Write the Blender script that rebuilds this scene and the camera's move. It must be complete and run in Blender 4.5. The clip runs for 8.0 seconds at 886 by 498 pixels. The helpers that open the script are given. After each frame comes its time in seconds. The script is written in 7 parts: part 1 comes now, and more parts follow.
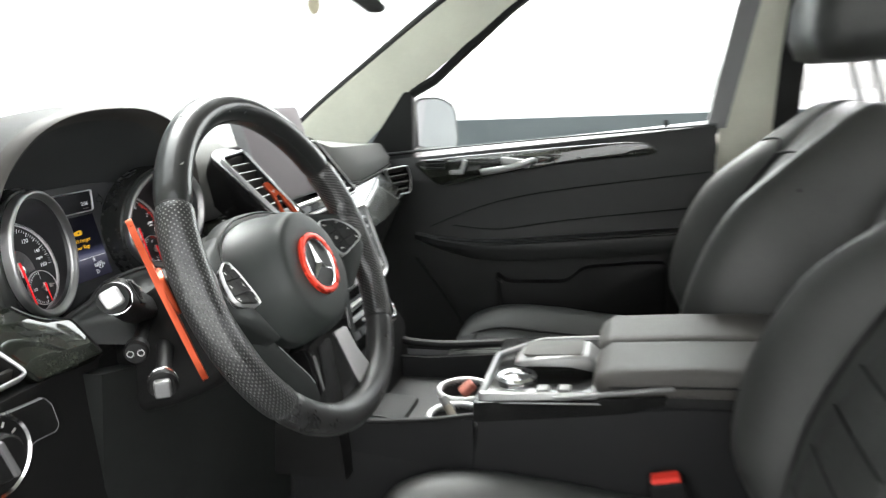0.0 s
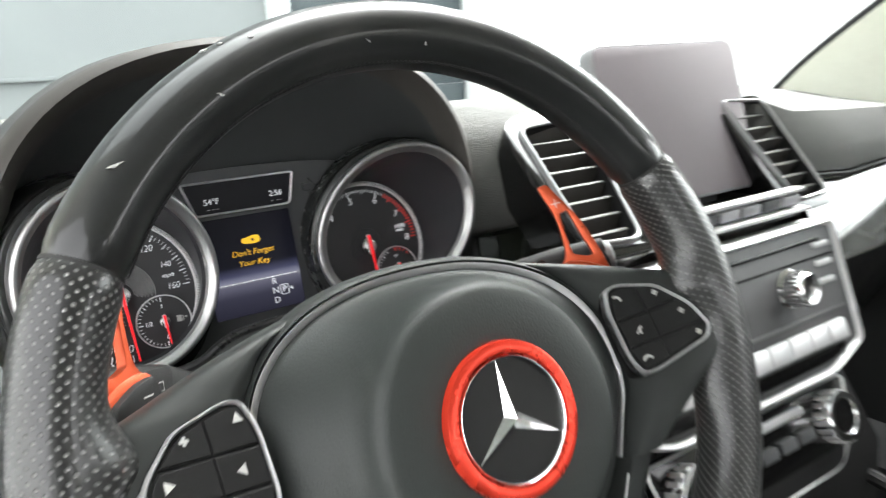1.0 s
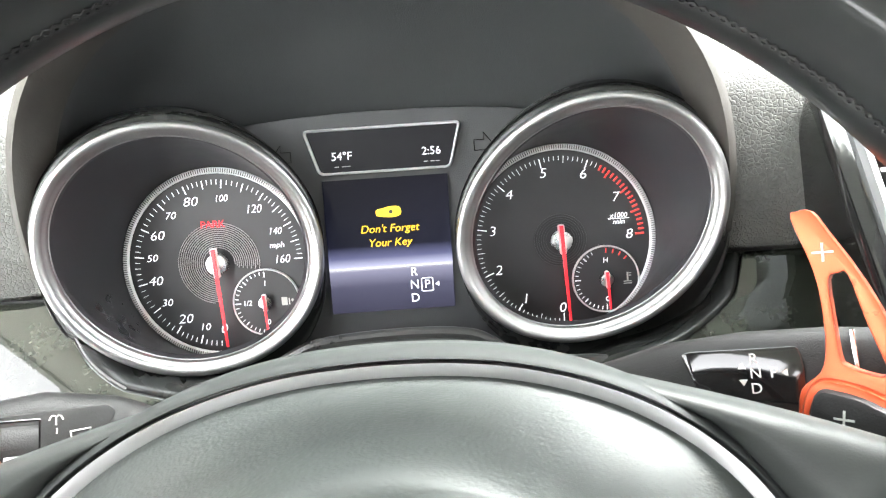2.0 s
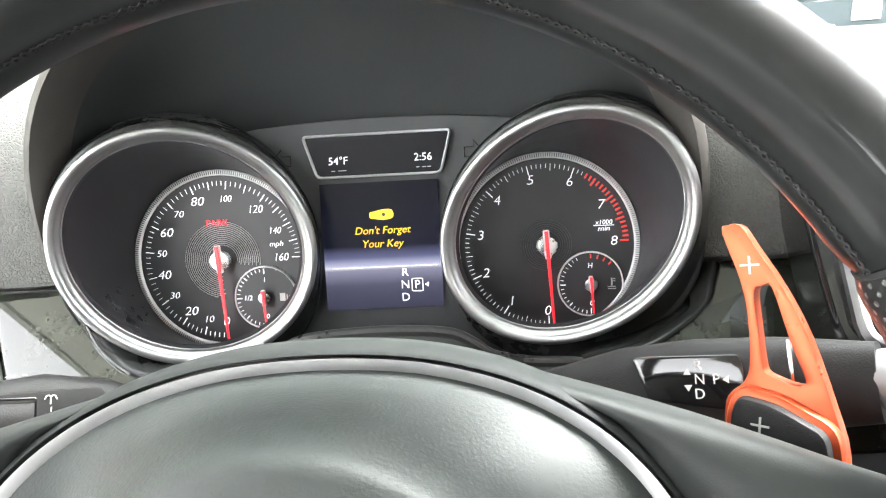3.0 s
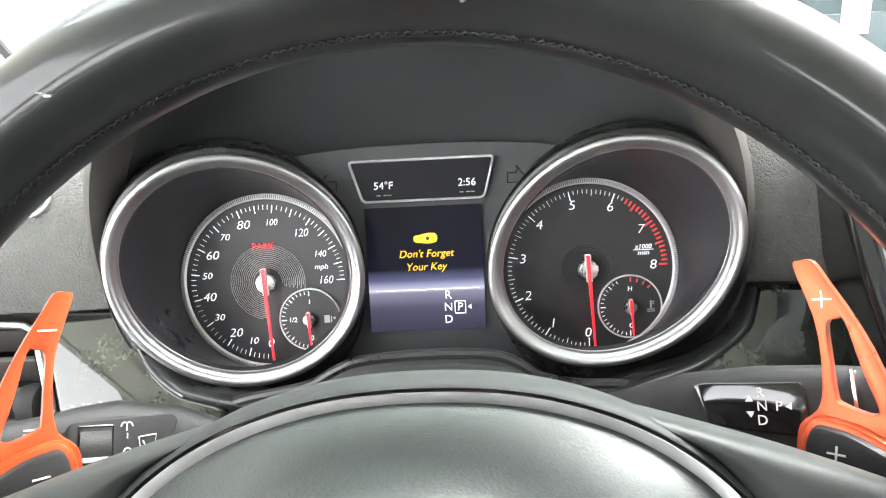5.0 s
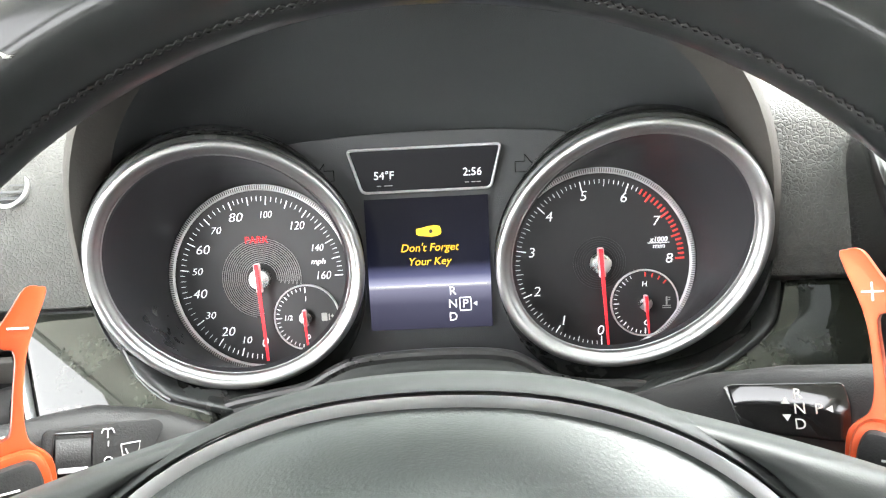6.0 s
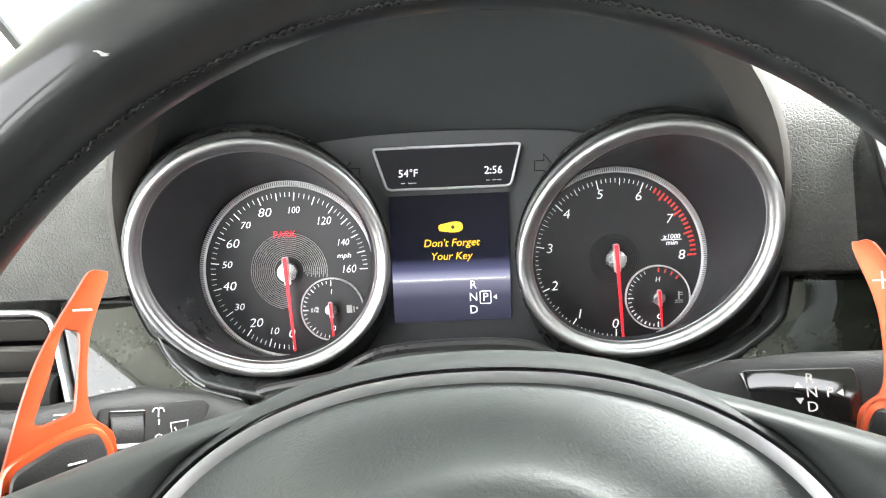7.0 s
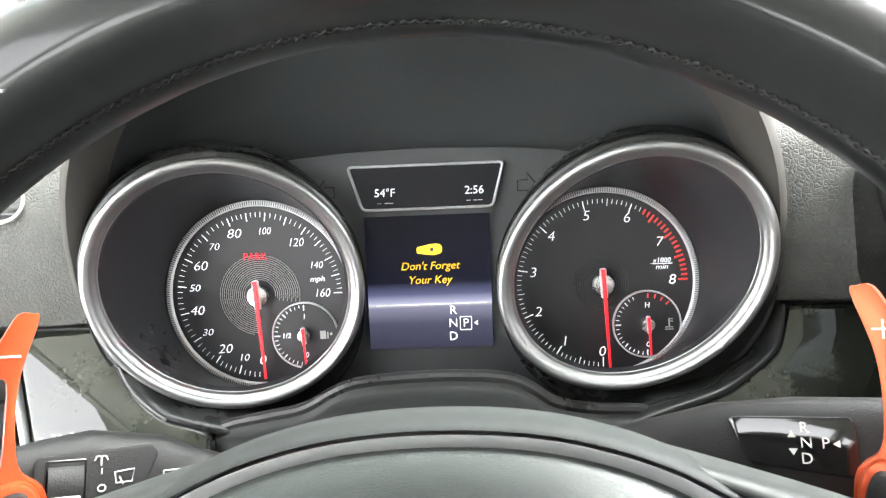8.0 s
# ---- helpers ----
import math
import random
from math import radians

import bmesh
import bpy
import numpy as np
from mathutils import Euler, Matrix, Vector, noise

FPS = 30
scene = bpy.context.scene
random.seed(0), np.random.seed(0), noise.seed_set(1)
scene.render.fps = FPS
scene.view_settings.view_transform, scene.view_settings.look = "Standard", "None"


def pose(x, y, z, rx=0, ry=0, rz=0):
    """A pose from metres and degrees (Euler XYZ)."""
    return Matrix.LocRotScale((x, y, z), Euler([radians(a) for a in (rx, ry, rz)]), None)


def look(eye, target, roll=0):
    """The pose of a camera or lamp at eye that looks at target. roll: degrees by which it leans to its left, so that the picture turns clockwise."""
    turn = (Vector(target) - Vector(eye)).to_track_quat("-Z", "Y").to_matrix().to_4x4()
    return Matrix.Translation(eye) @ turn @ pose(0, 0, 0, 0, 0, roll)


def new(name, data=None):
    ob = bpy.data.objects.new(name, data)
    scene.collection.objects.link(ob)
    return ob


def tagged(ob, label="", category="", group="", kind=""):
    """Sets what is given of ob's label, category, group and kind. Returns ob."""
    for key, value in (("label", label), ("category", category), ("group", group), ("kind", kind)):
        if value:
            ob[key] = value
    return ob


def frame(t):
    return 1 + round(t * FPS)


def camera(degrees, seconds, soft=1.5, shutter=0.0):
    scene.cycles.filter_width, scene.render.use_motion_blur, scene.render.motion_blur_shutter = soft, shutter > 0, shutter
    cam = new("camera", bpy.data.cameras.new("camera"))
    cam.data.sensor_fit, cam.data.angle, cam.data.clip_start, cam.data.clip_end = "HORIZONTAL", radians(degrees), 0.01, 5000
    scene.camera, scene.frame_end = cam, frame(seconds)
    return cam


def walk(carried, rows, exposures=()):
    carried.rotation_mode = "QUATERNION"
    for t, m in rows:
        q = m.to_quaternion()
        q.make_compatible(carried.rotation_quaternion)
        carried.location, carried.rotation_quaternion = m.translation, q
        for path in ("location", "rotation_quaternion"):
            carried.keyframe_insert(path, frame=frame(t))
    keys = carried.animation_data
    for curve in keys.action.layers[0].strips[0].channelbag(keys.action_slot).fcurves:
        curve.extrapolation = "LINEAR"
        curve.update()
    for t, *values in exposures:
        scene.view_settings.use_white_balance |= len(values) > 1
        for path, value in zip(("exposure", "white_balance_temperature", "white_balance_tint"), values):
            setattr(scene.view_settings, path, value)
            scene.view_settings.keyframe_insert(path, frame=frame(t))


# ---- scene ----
cam = camera(63.1, 8.0, soft=1.2, shutter=0.3)
PATH = [
    (0, (-0.684, -0.61, 1.161), (1.202, -0.099, 0.734), -2.5),
    (0.2, (-0.55, -0.57, 1.151), (1.279, 0.109, 0.711), -2.2),
    (0.4, (-0.439, -0.545, 1.148), (1.294, 0.348, 0.699), -2.6),
    (0.6, (-0.326, -0.523, 1.14), (1.224, 0.655, 0.68), -2.7),
    (0.7, (-0.282, -0.519, 1.135), (1.152, 0.796, 0.671), -2.9),
    (0.8, (-0.24, -0.52, 1.136), (1.069, 0.915, 0.656), -2.9),
    (1, (-0.166, -0.509, 1.138), (0.888, 1.117, 0.64), -3.3),
    (1.2, (-0.099, -0.477, 1.148), (0.667, 1.288, 0.603), -3.5),
    (1.5, (-0.032, -0.411, 1.136), (0.409, 1.439, 0.516), -3.4),
    (2, (0.029, -0.371, 1.127), (0.032, 1.519, 0.473), -3.9),
    (3.5, (0.064, -0.395, 1.135), (-0.071, 1.492, 0.487), -3.9),
    (4, (0.048, -0.401, 1.144), (-0.079, 1.49, 0.505), -4.0),
    (4.2, (0.033, -0.404, 1.154), (-0.068, 1.488, 0.512), -3.6),
    (5.5, (0.029, -0.38, 1.138), (-0.061, 1.518, 0.515), -3.4),
    (6, (0.024, -0.372, 1.135), (-0.053, 1.525, 0.505), -3.4),
    (6.5, (0.027, -0.382, 1.138), (-0.051, 1.517, 0.515), -3.1),
    (7, (0.01, -0.389, 1.136), (-0.057, 1.511, 0.516), -2.9),
    (7.5, (0.013, -0.376, 1.134), (-0.062, 1.526, 0.523), -3.0),
    (8, (0.023, -0.365, 1.142), (-0.05, 1.534, 0.519), -2.8),
]
walk(cam, [(t, look(eye, target, roll)) for t, eye, target, roll in PATH], exposures=[(0.0, 3.25), (0.8, 3.38), (1.2, 3.95), (1.6, 4.82), (2.1, 5.25), (3.5, 4.78), (4.0, 4.8), (5.5, 4.98), (6.0, 5.05), (6.5, 4.93), (7.5, 4.86), (8.0, 4.85)])

# ---- world and light: a bright overcast day ----
world = bpy.data.worlds.new("overcast")
scene.world = world
world.use_nodes = True
wn, wl = world.node_tree.nodes, world.node_tree.links
sky = wn.new("ShaderNodeTexSky")
sky.sky_type, sky.sun_disc = "NISHITA", False
sky.sun_elevation, sky.sun_rotation = radians(52), radians(60)
sky.air_density, sky.dust_density = 1.0, 4.0
haze = wn.new("ShaderNodeHueSaturation")
haze.inputs["Saturation"].default_value = 0.06
wl.new(sky.outputs["Color"], haze.inputs["Color"])
wl.new(haze.outputs["Color"], wn["Background"].inputs["Color"])
wn["Background"].inputs["Strength"].default_value = 0.14

sun = new("sun", bpy.data.lights.new("sun", "SUN"))
sun.data.energy, sun.data.angle, sun.data.color = 0.5, radians(40), (1.0, 0.97, 0.93)
sun.matrix_world = look((0, 0, 0), (-math.sin(radians(60)) * 0.6, -math.cos(radians(60)) * 0.6, -0.79))

# ---- materials ----
def mat(name, color, rough=0.5, metal=0.0, grain=0.0, grain_scale=400.0, cells=False, vary=0.25, vary_scale=9.0,
        coat=0.0, smear=0.12, spec=0.5):
    """Paint, plastic, leather or metal: colour blotches, gloss smears and a fine relief."""
    m = bpy.data.materials.new(name)
    m.use_nodes = True
    n, l = m.node_tree.nodes, m.node_tree.links
    b = n["Principled BSDF"]
    co = n.new("ShaderNodeTexCoord")
    no = n.new("ShaderNodeTexNoise")
    no.inputs["Scale"].default_value, no.inputs["Detail"].default_value = vary_scale, 6
    l.new(co.outputs["Object"], no.inputs["Vector"])
    fine = n.new("ShaderNodeTexNoise")
    fine.inputs["Scale"].default_value, fine.inputs["Detail"].default_value = vary_scale * 14, 4
    l.new(co.outputs["Object"], fine.inputs["Vector"])
    both = n.new("ShaderNodeMath")
    both.operation = "MULTIPLY_ADD"
    l.new(fine.outputs["Fac"], both.inputs[0])
    both.inputs[1].default_value = 0.4
    l.new(no.outputs["Fac"], both.inputs[2])
    ramp = n.new("ShaderNodeMapRange")
    ramp.inputs["From Min"].default_value, ramp.inputs["From Max"].default_value = 0.4, 1.0
    l.new(both.outputs[0], ramp.inputs["Value"])
    mix = n.new("ShaderNodeMix")
    mix.data_type = "RGBA"
    mix.inputs["A"].default_value = (*[c * (1 - vary) for c in color], 1)
    mix.inputs["B"].default_value = (*[min(1, c * (1 + vary)) for c in color], 1)
    l.new(ramp.outputs[0], mix.inputs["Factor"])
    l.new(mix.outputs["Result"], b.inputs["Base Color"])
    ro = n.new("ShaderNodeMapRange")
    ro.inputs["To Min"].default_value, ro.inputs["To Max"].default_value = max(0.02, rough - smear * 0.5), min(1, rough + smear)
    ro.inputs["From Min"].default_value, ro.inputs["From Max"].default_value = 0.4, 1.0
    l.new(both.outputs[0], ro.inputs["Value"])
    l.new(ro.outputs[0], b.inputs["Roughness"])
    b.inputs["Metallic"].default_value = metal
    b.inputs["Coat Weight"].default_value = coat
    b.inputs["Coat Roughness"].default_value = 0.04
    b.inputs["Specular IOR Level"].default_value = spec
    if grain:
        if cells:
            g = n.new("ShaderNodeTexVoronoi")
            g.feature = "DISTANCE_TO_EDGE"
            sm = n.new("ShaderNodeMapRange")
            sm.inputs["From Max"].default_value = 0.16
            l.new(g.outputs["Distance"], sm.inputs["Value"])
            out = sm.outputs[0]
            warp = n.new("ShaderNodeMix")
            warp.data_type = "RGBA"
            warp.inputs["Factor"].default_value = 0.004
            l.new(co.outputs["Object"], warp.inputs["A"])
            l.new(fine.outputs["Color"], warp.inputs["B"])
            l.new(warp.outputs["Result"], g.inputs["Vector"])
        else:
            g = n.new("ShaderNodeTexNoise")
            g.inputs["Detail"].default_value = 3
            out = g.outputs["Fac"]
            l.new(co.outputs["Object"], g.inputs["Vector"])
        g.inputs["Scale"].default_value = grain_scale
        bu = n.new("ShaderNodeBump")
        bu.inputs["Strength"].default_value, bu.inputs["Distance"].default_value = grain, 0.0006
        l.new(out, bu.inputs["Height"])
        l.new(bu.outputs["Normal"], b.inputs["Normal"])
    return m


def glow(name, color, strength, base=None):
    """A lit mark, lamp or screen."""
    m = bpy.data.materials.new(name)
    m.use_nodes = True
    b = m.node_tree.nodes["Principled BSDF"]
    b.inputs["Base Color"].default_value = (*(base or color), 1)
    b.inputs["Emission Color"].default_value = (*color, 1)
    b.inputs["Emission Strength"].default_value = strength
    b.inputs["Roughness"].default_value = 0.4
    return m


def perforated(name):
    """Black leather with rows of punched holes, laid by the rim's own length and girth in metres."""
    m = mat(name, (0.013, 0.0132, 0.013), 0.3, grain=0.0, vary=0.3, coat=0.3)
    n, l = m.node_tree.nodes, m.node_tree.links
    b = n["Principled BSDF"]
    uv = n.new("ShaderNodeUVMap")
    sc = n.new("ShaderNodeVectorMath")
    sc.operation = "SCALE"
    sc.inputs["Scale"].default_value = 1 / 0.0034
    l.new(uv.outputs["UV"], sc.inputs[0])
    rot = n.new("ShaderNodeVectorRotate")
    rot.rotation_type = "Z_AXIS"
    rot.inputs["Angle"].default_value = radians(45)
    l.new(sc.outputs[0], rot.inputs["Vector"])
    fr = n.new("ShaderNodeVectorMath")
    fr.operation = "FRACTION"
    l.new(rot.outputs[0], fr.inputs[0])
    sub = n.new("ShaderNodeVectorMath")
    sub.operation = "SUBTRACT"
    sub.inputs[1].default_value = (0.5, 0.5, 0.0)
    l.new(fr.outputs[0], sub.inputs[0])
    ln = n.new("ShaderNodeVectorMath")
    ln.operation = "LENGTH"
    l.new(sub.outputs[0], ln.inputs[0])
    pit = n.new("ShaderNodeMapRange")
    pit.interpolation_type = "SMOOTHSTEP"
    pit.inputs["From Min"].default_value, pit.inputs["From Max"].default_value = 0.14, 0.27
    l.new(ln.outputs["Value"], pit.inputs["Value"])
    bu = n.new("ShaderNodeBump")
    bu.inputs["Strength"].default_value, bu.inputs["Distance"].default_value = 1.0, 0.0009
    l.new(pit.outputs[0], bu.inputs["Height"])
    l.new(bu.outputs["Normal"], b.inputs["Normal"])
    # the holes are mixed paler than the leather round them
    hole_tint = n.new("ShaderNodeMix")
    hole_tint.data_type = "RGBA"
    ins = [i for i in hole_tint.inputs if i.enabled]
    l.new(pit.outputs[0], ins[0])
    ins[1].default_value = (0.14, 0.14, 0.136, 1)
    l.new(b.inputs["Base Color"].links[0].from_socket, ins[2])
    l.new([o for o in hole_tint.outputs if o.enabled][0], b.inputs["Base Color"])
    return m


def glass(name, tint, gloss=0.06):
    m = bpy.data.materials.new(name)
    m.use_nodes = True
    n, l = m.node_tree.nodes, m.node_tree.links
    n.remove(n["Principled BSDF"])
    clear, shine, mix = (n.new("ShaderNode" + k) for k in ("BsdfTransparent", "BsdfGlossy", "MixShader"))
    clear.inputs["Color"].default_value = (*tint, 1)
    shine.inputs["Roughness"].default_value = 0.03
    mix.inputs["Fac"].default_value = gloss
    l.new(clear.outputs[0], mix.inputs[1])
    l.new(shine.outputs[0], mix.inputs[2])
    l.new(mix.outputs[0], n["Material Output"].inputs["Surface"])
    return m


def burl(name):
    """Dark lacquered wood veneer."""
    m = mat(name, (0.012, 0.0138, 0.0102), 0.4, vary=0.85, vary_scale=38, coat=1.0, smear=0.15, spec=0.1)
    m.node_tree.nodes["Principled BSDF"].inputs["Coat IOR"].default_value = 1.7
    return m


def screen_glow(name):
    """The lower half of the lit display: bright along its upper edge, fading downwards."""
    m = bpy.data.materials.new(name)
    m.use_nodes = True
    n, l = m.node_tree.nodes, m.node_tree.links
    b = n["Principled BSDF"]
    b.inputs["Base Color"].default_value = (0.01, 0.01, 0.014, 1)
    b.inputs["Roughness"].default_value = 0.25
    b.inputs["Specular IOR Level"].default_value = 0.06
    uv = n.new("ShaderNodeUVMap")
    sep = n.new("ShaderNodeSeparateXYZ")
    l.new(uv.outputs["UV"], sep.inputs[0])
    r = n.new("ShaderNodeValToRGB")
    e = r.color_ramp.elements
    e[0].position, e[0].color = 0.0, (0.05, 0.05, 0.085, 1)
    e[1].position, e[1].color = 1.0, (0.001, 0.001, 0.003, 1)
    for p, c in ((0.19, (0.1, 0.1, 0.16)), (0.31, (0.32, 0.32, 0.45)), (0.335, (0.95, 0.95, 1.0)), (0.345, (0.6, 0.62, 0.85)), (0.41, (0.15, 0.16, 0.30)), (0.5, (0.006, 0.007, 0.018))):
        k = e.new(p)
        k.color = (*c, 1)
    l.new(sep.outputs["Y"], r.inputs["Fac"])
    l.new(r.outputs["Color"], b.inputs["Emission Color"])
    b.inputs["Emission Strength"].default_value = LIT
    return m


def worn(name):
    """Black leather whose finish has rubbed off in cloudy patches."""
    m = mat(name, (0.0105, 0.0113, 0.0113), 0.36, grain=0.06, grain_scale=500, vary=0.2, vary_scale=14, smear=0.06, coat=0.6, spec=0.25)
    n, l = m.node_tree.nodes, m.node_tree.links
    b = n["Principled BSDF"]
    b.inputs["Coat Roughness"].default_value = 0.09
    co = n.new("ShaderNodeTexCoord")
    no = n.new("ShaderNodeTexNoise")
    no.inputs["Scale"].default_value, no.inputs["Detail"].default_value, no.inputs["Roughness"].default_value = 24, 3, 0.45
    l.new(co.outputs["Object"], no.inputs["Vector"])
    r = n.new("ShaderNodeMapRange")
    r.interpolation_type = "SMOOTHSTEP"
    r.inputs["From Min"].default_value, r.inputs["From Max"].default_value = 0.52, 0.9
    l.new(no.outputs["Fac"], r.inputs["Value"])
    for sock, val in (("Base Color", (0.026, 0.026, 0.025, 1)), ("Roughness", 0.45)):
        old = b.inputs[sock].links[0].from_socket
        mx = n.new("ShaderNodeMix")
        mx.data_type = "RGBA" if sock == "Base Color" else "FLOAT"
        ins = [i for i in mx.inputs if i.enabled]
        l.new(r.outputs[0], ins[0])
        l.new(old, ins[1])
        ins[2].default_value = val
        l.new([o for o in mx.outputs if o.enabled][0], b.inputs[sock])
    return m


# lit marks are set against the exposure of the day outside
LIT = 0.032
LEATHER = mat("dash_leather", (0.088, 0.089, 0.083), 0.6, grain=0.65, grain_scale=460, cells=True, spec=0.3)
HOODTOP = mat("hood_top_skin", (0.022, 0.023, 0.0225), 0.55, grain=0.3, grain_scale=760, cells=True, spec=0.4)
# browner and lighter than the hood: warm light on the lip put into its colour
HOODLIP = mat("hood_lip_skin", (0.038, 0.035, 0.0315), 0.55, grain=0.15, grain_scale=900, spec=0.3)
HOODSKIN = mat("hood_skin", (0.026, 0.0285, 0.029), 0.65, grain=0.15, grain_scale=700, cells=True)
SEAT = mat("seat_leather", (0.030, 0.031, 0.0293), 0.42, grain=0.25, grain_scale=330, cells=True, vary=0.28, vary_scale=14, smear=0.2, spec=0.5)
WHEEL = mat("wheel_leather", (0.02, 0.02, 0.02), 0.3, grain=0.25, grain_scale=260, vary=0.35, vary_scale=22, smear=0.3)
WORN = worn("worn_leather")
PERF = perforated("perforated_leather")
PADSKIN = mat("airbag_skin", (0.0195, 0.0230, 0.0214), 0.47, grain=0.3, grain_scale=900, vary=0.16, spec=0.36)
LIPSKIN = mat("lip_plastic", (0.022, 0.024, 0.0232), 0.55, grain=0.1, grain_scale=1500, vary=0.12, spec=0.12)
CONSIDE = mat("console_skin", (0.0118, 0.012, 0.0125), 0.6, grain=0.3, grain_scale=900, vary=0.15, spec=0.12)
SCUFF = mat("rubbed_leather", (0.3, 0.3, 0.29), 0.7, grain=0.5, grain_scale=900, vary=0.3, vary_scale=200)
HANDREST = mat("hand_rest_silver", (0.24, 0.24, 0.24), 0.4, 0.6, vary=0.06)
ARMREST = mat("armrest_leather", (0.050, 0.047, 0.043), 0.45, grain=0.5, grain_scale=330, cells=True, vary=0.2, spec=0.4)
CAPSULE = mat("tube_beige", (0.22, 0.2, 0.16), 0.45, vary=0.1)
PLASTIC = mat("black_plastic", (0.0085, 0.0085, 0.0085), 0.5, grain=0.3, grain_scale=1500, vary=0.2, spec=0.15)
GREY = mat("grey_plastic", (0.050, 0.052, 0.054), 0.5, grain=0.3, grain_scale=1600, vary=0.12)
GLOSS = mat("piano_black", (0.006, 0.006, 0.006), 0.12, vary=0.2, coat=0.12, smear=0.08, spec=0.3)
PIANO = mat("letter_gloss", (0.006, 0.006, 0.006), 0.08, vary=0.1, coat=0.5, smear=0.03)
SHROUD = mat("shroud_plastic", (0.023, 0.0252, 0.0242), 0.5, grain=0.1, grain_scale=1500, vary=0.12, spec=0.2)
COWL = mat("cowl_plastic", (0.014, 0.015, 0.0145), 0.42, grain=0.15, grain_scale=1200, vary=0.15, spec=0.3)
STITCH = mat("dark_thread", (0.022, 0.022, 0.022), 0.7, vary=0.3, spec=0.2)
COLLAR = mat("collar_black", (0.019, 0.020, 0.0195), 0.22, vary=0.2, spec=0.4)
BADGE = mat("badge_black", (0.012, 0.012, 0.012), 0.3, vary=0.2, spec=0.2)
SLAT = mat("slat_plastic", (0.035, 0.033, 0.030), 0.5, grain=0.2, grain_scale=1500, vary=0.15, spec=0.3)
RADIO = mat("radio_face", (0.055, 0.055, 0.056), 0.5, grain=0.15, grain_scale=1500, vary=0.1, spec=0.35)
TAUPE = mat("touch_pad", (0.085, 0.082, 0.077), 0.55, vary=0.06, spec=0.2)
CHROME = mat("chrome", (0.8, 0.8, 0.8), 0.12, 1.0, vary=0.04, smear=0.1)
POLISHED = mat("polished_hub", (0.6, 0.6, 0.6), 0.25, 0.9, vary=0.05, smear=0.05)
SATIN = mat("satin_silver", (0.55, 0.55, 0.55), 0.38, 0.6, vary=0.06, smear=0.1)
SATINGREY = mat("satin_grey", (0.15, 0.15, 0.15), 0.45, 0.35, vary=0.06, smear=0.1)
BRIGHT = mat("brushed_metal", (0.45, 0.45, 0.45), 0.36, 0.9, vary=0.05, smear=0.08)
DOORSKIN = mat("door_leather", (0.009, 0.0095, 0.0095), 0.4, grain=0.3, grain_scale=560, cells=True, spec=0.4)
SILVER = mat("silver_paint", (0.34, 0.34, 0.35), 0.38, 0.6, vary=0.1)
ORANGE = mat("orange_anodised", (0.35, 0.048, 0.012), 0.27, 0.6, vary=0.1, grain=0.15, grain_scale=3000)
RED = mat("red_anodised", (0.72, 0.05, 0.025), 0.22, 0.6, vary=0.1)
BURL = burl("dark_veneer")
BEIGE = mat("pillar_cloth", (0.62, 0.62, 0.53), 0.85, grain=0.5, grain_scale=1200, vary=0.08)
DIAL = mat("dial_black", (0.032, 0.032, 0.034), 0.45, vary=0.1, spec=0.4)
TUBE = mat("tube_black", (0.027, 0.027, 0.030), 0.3, vary=0.1, spec=0.4)
# mauve-grey base holds the reflection of bright surroundings on the black screen
SCREEN = mat("screen_reflection_tone", (0.20, 0.178, 0.188), 0.5, vary=0.05, spec=0.35)
CARPET = mat("carpet", (0.02, 0.02, 0.021), 0.95, grain=1.0, grain_scale=900, vary=0.3)
BEZEL = mat("bezel_silver", (0.4, 0.4, 0.4), 0.36, 0.95, vary=0.04, smear=0.06)
RING = mat("dial_ring", (0.72, 0.72, 0.73), 0.45, 0.2, vary=0.06)
ENGRAVED = mat("engraved_line", (0.42, 0.42, 0.42), 0.4, 0.3, vary=0.1)
WHITE = glow("white_mark", (0.9, 0.92, 0.95), LIT * 1.1)
PRINT = mat("white_print", (0.45, 0.45, 0.43), 0.5, vary=0.05)
AMBER = glow("amber_mark", (1.0, 0.55, 0.02), LIT * 1.3)
REDLIT = glow("red_mark", (1.0, 0.02, 0.03), LIT * 1.2)
REDDIM = glow("red_scale", (0.8, 0.05, 0.04), LIT * 0.5)
BELT = glow("red_button", (0.9, 0.05, 0.03), 0.0, (0.75, 0.04, 0.025))
LCD = screen_glow("lit_display")
DISPLAY = glow("dim_display", (0.03, 0.03, 0.035), LIT * 0.3, (0.006, 0.006, 0.0075))
DISPLAY.node_tree.nodes["Principled BSDF"].inputs["Specular IOR Level"].default_value = 0.15
PANE = glass("window_glass", (0.95, 0.98, 0.97), 0.03)
BODY = mat("car_paint", (0.25, 0.26, 0.275), 0.25, vary=0.03, coat=0.8)
RUBBER = mat("rubber", (0.015, 0.015, 0.015), 0.7, vary=0.2)
MIRROR = mat("mirror_glass", (0.9, 0.9, 0.92), 0.02, 1.0, vary=0.01, smear=0.01)
GREYTRIM = mat("grey_trim", (0.2, 0.2, 0.205), 0.6, vary=0.08)
CONCRETE = mat("asphalt", (0.09, 0.09, 0.09), 0.8, grain=0.5, grain_scale=60, vary=0.12, vary_scale=2)
WALL = mat("white_wall", (0.8, 0.82, 0.81), 0.8, vary=0.03, vary_scale=1.5)
WALLGREY = mat("grey_panel", (0.2, 0.215, 0.215), 0.6, vary=0.06, vary_scale=2)
# dark colour of the unseen light-blocking wall at the rear
BLOCKWALL = mat("light_block_wall", (0.17, 0.175, 0.175), 0.8, vary=0.12, vary_scale=2)
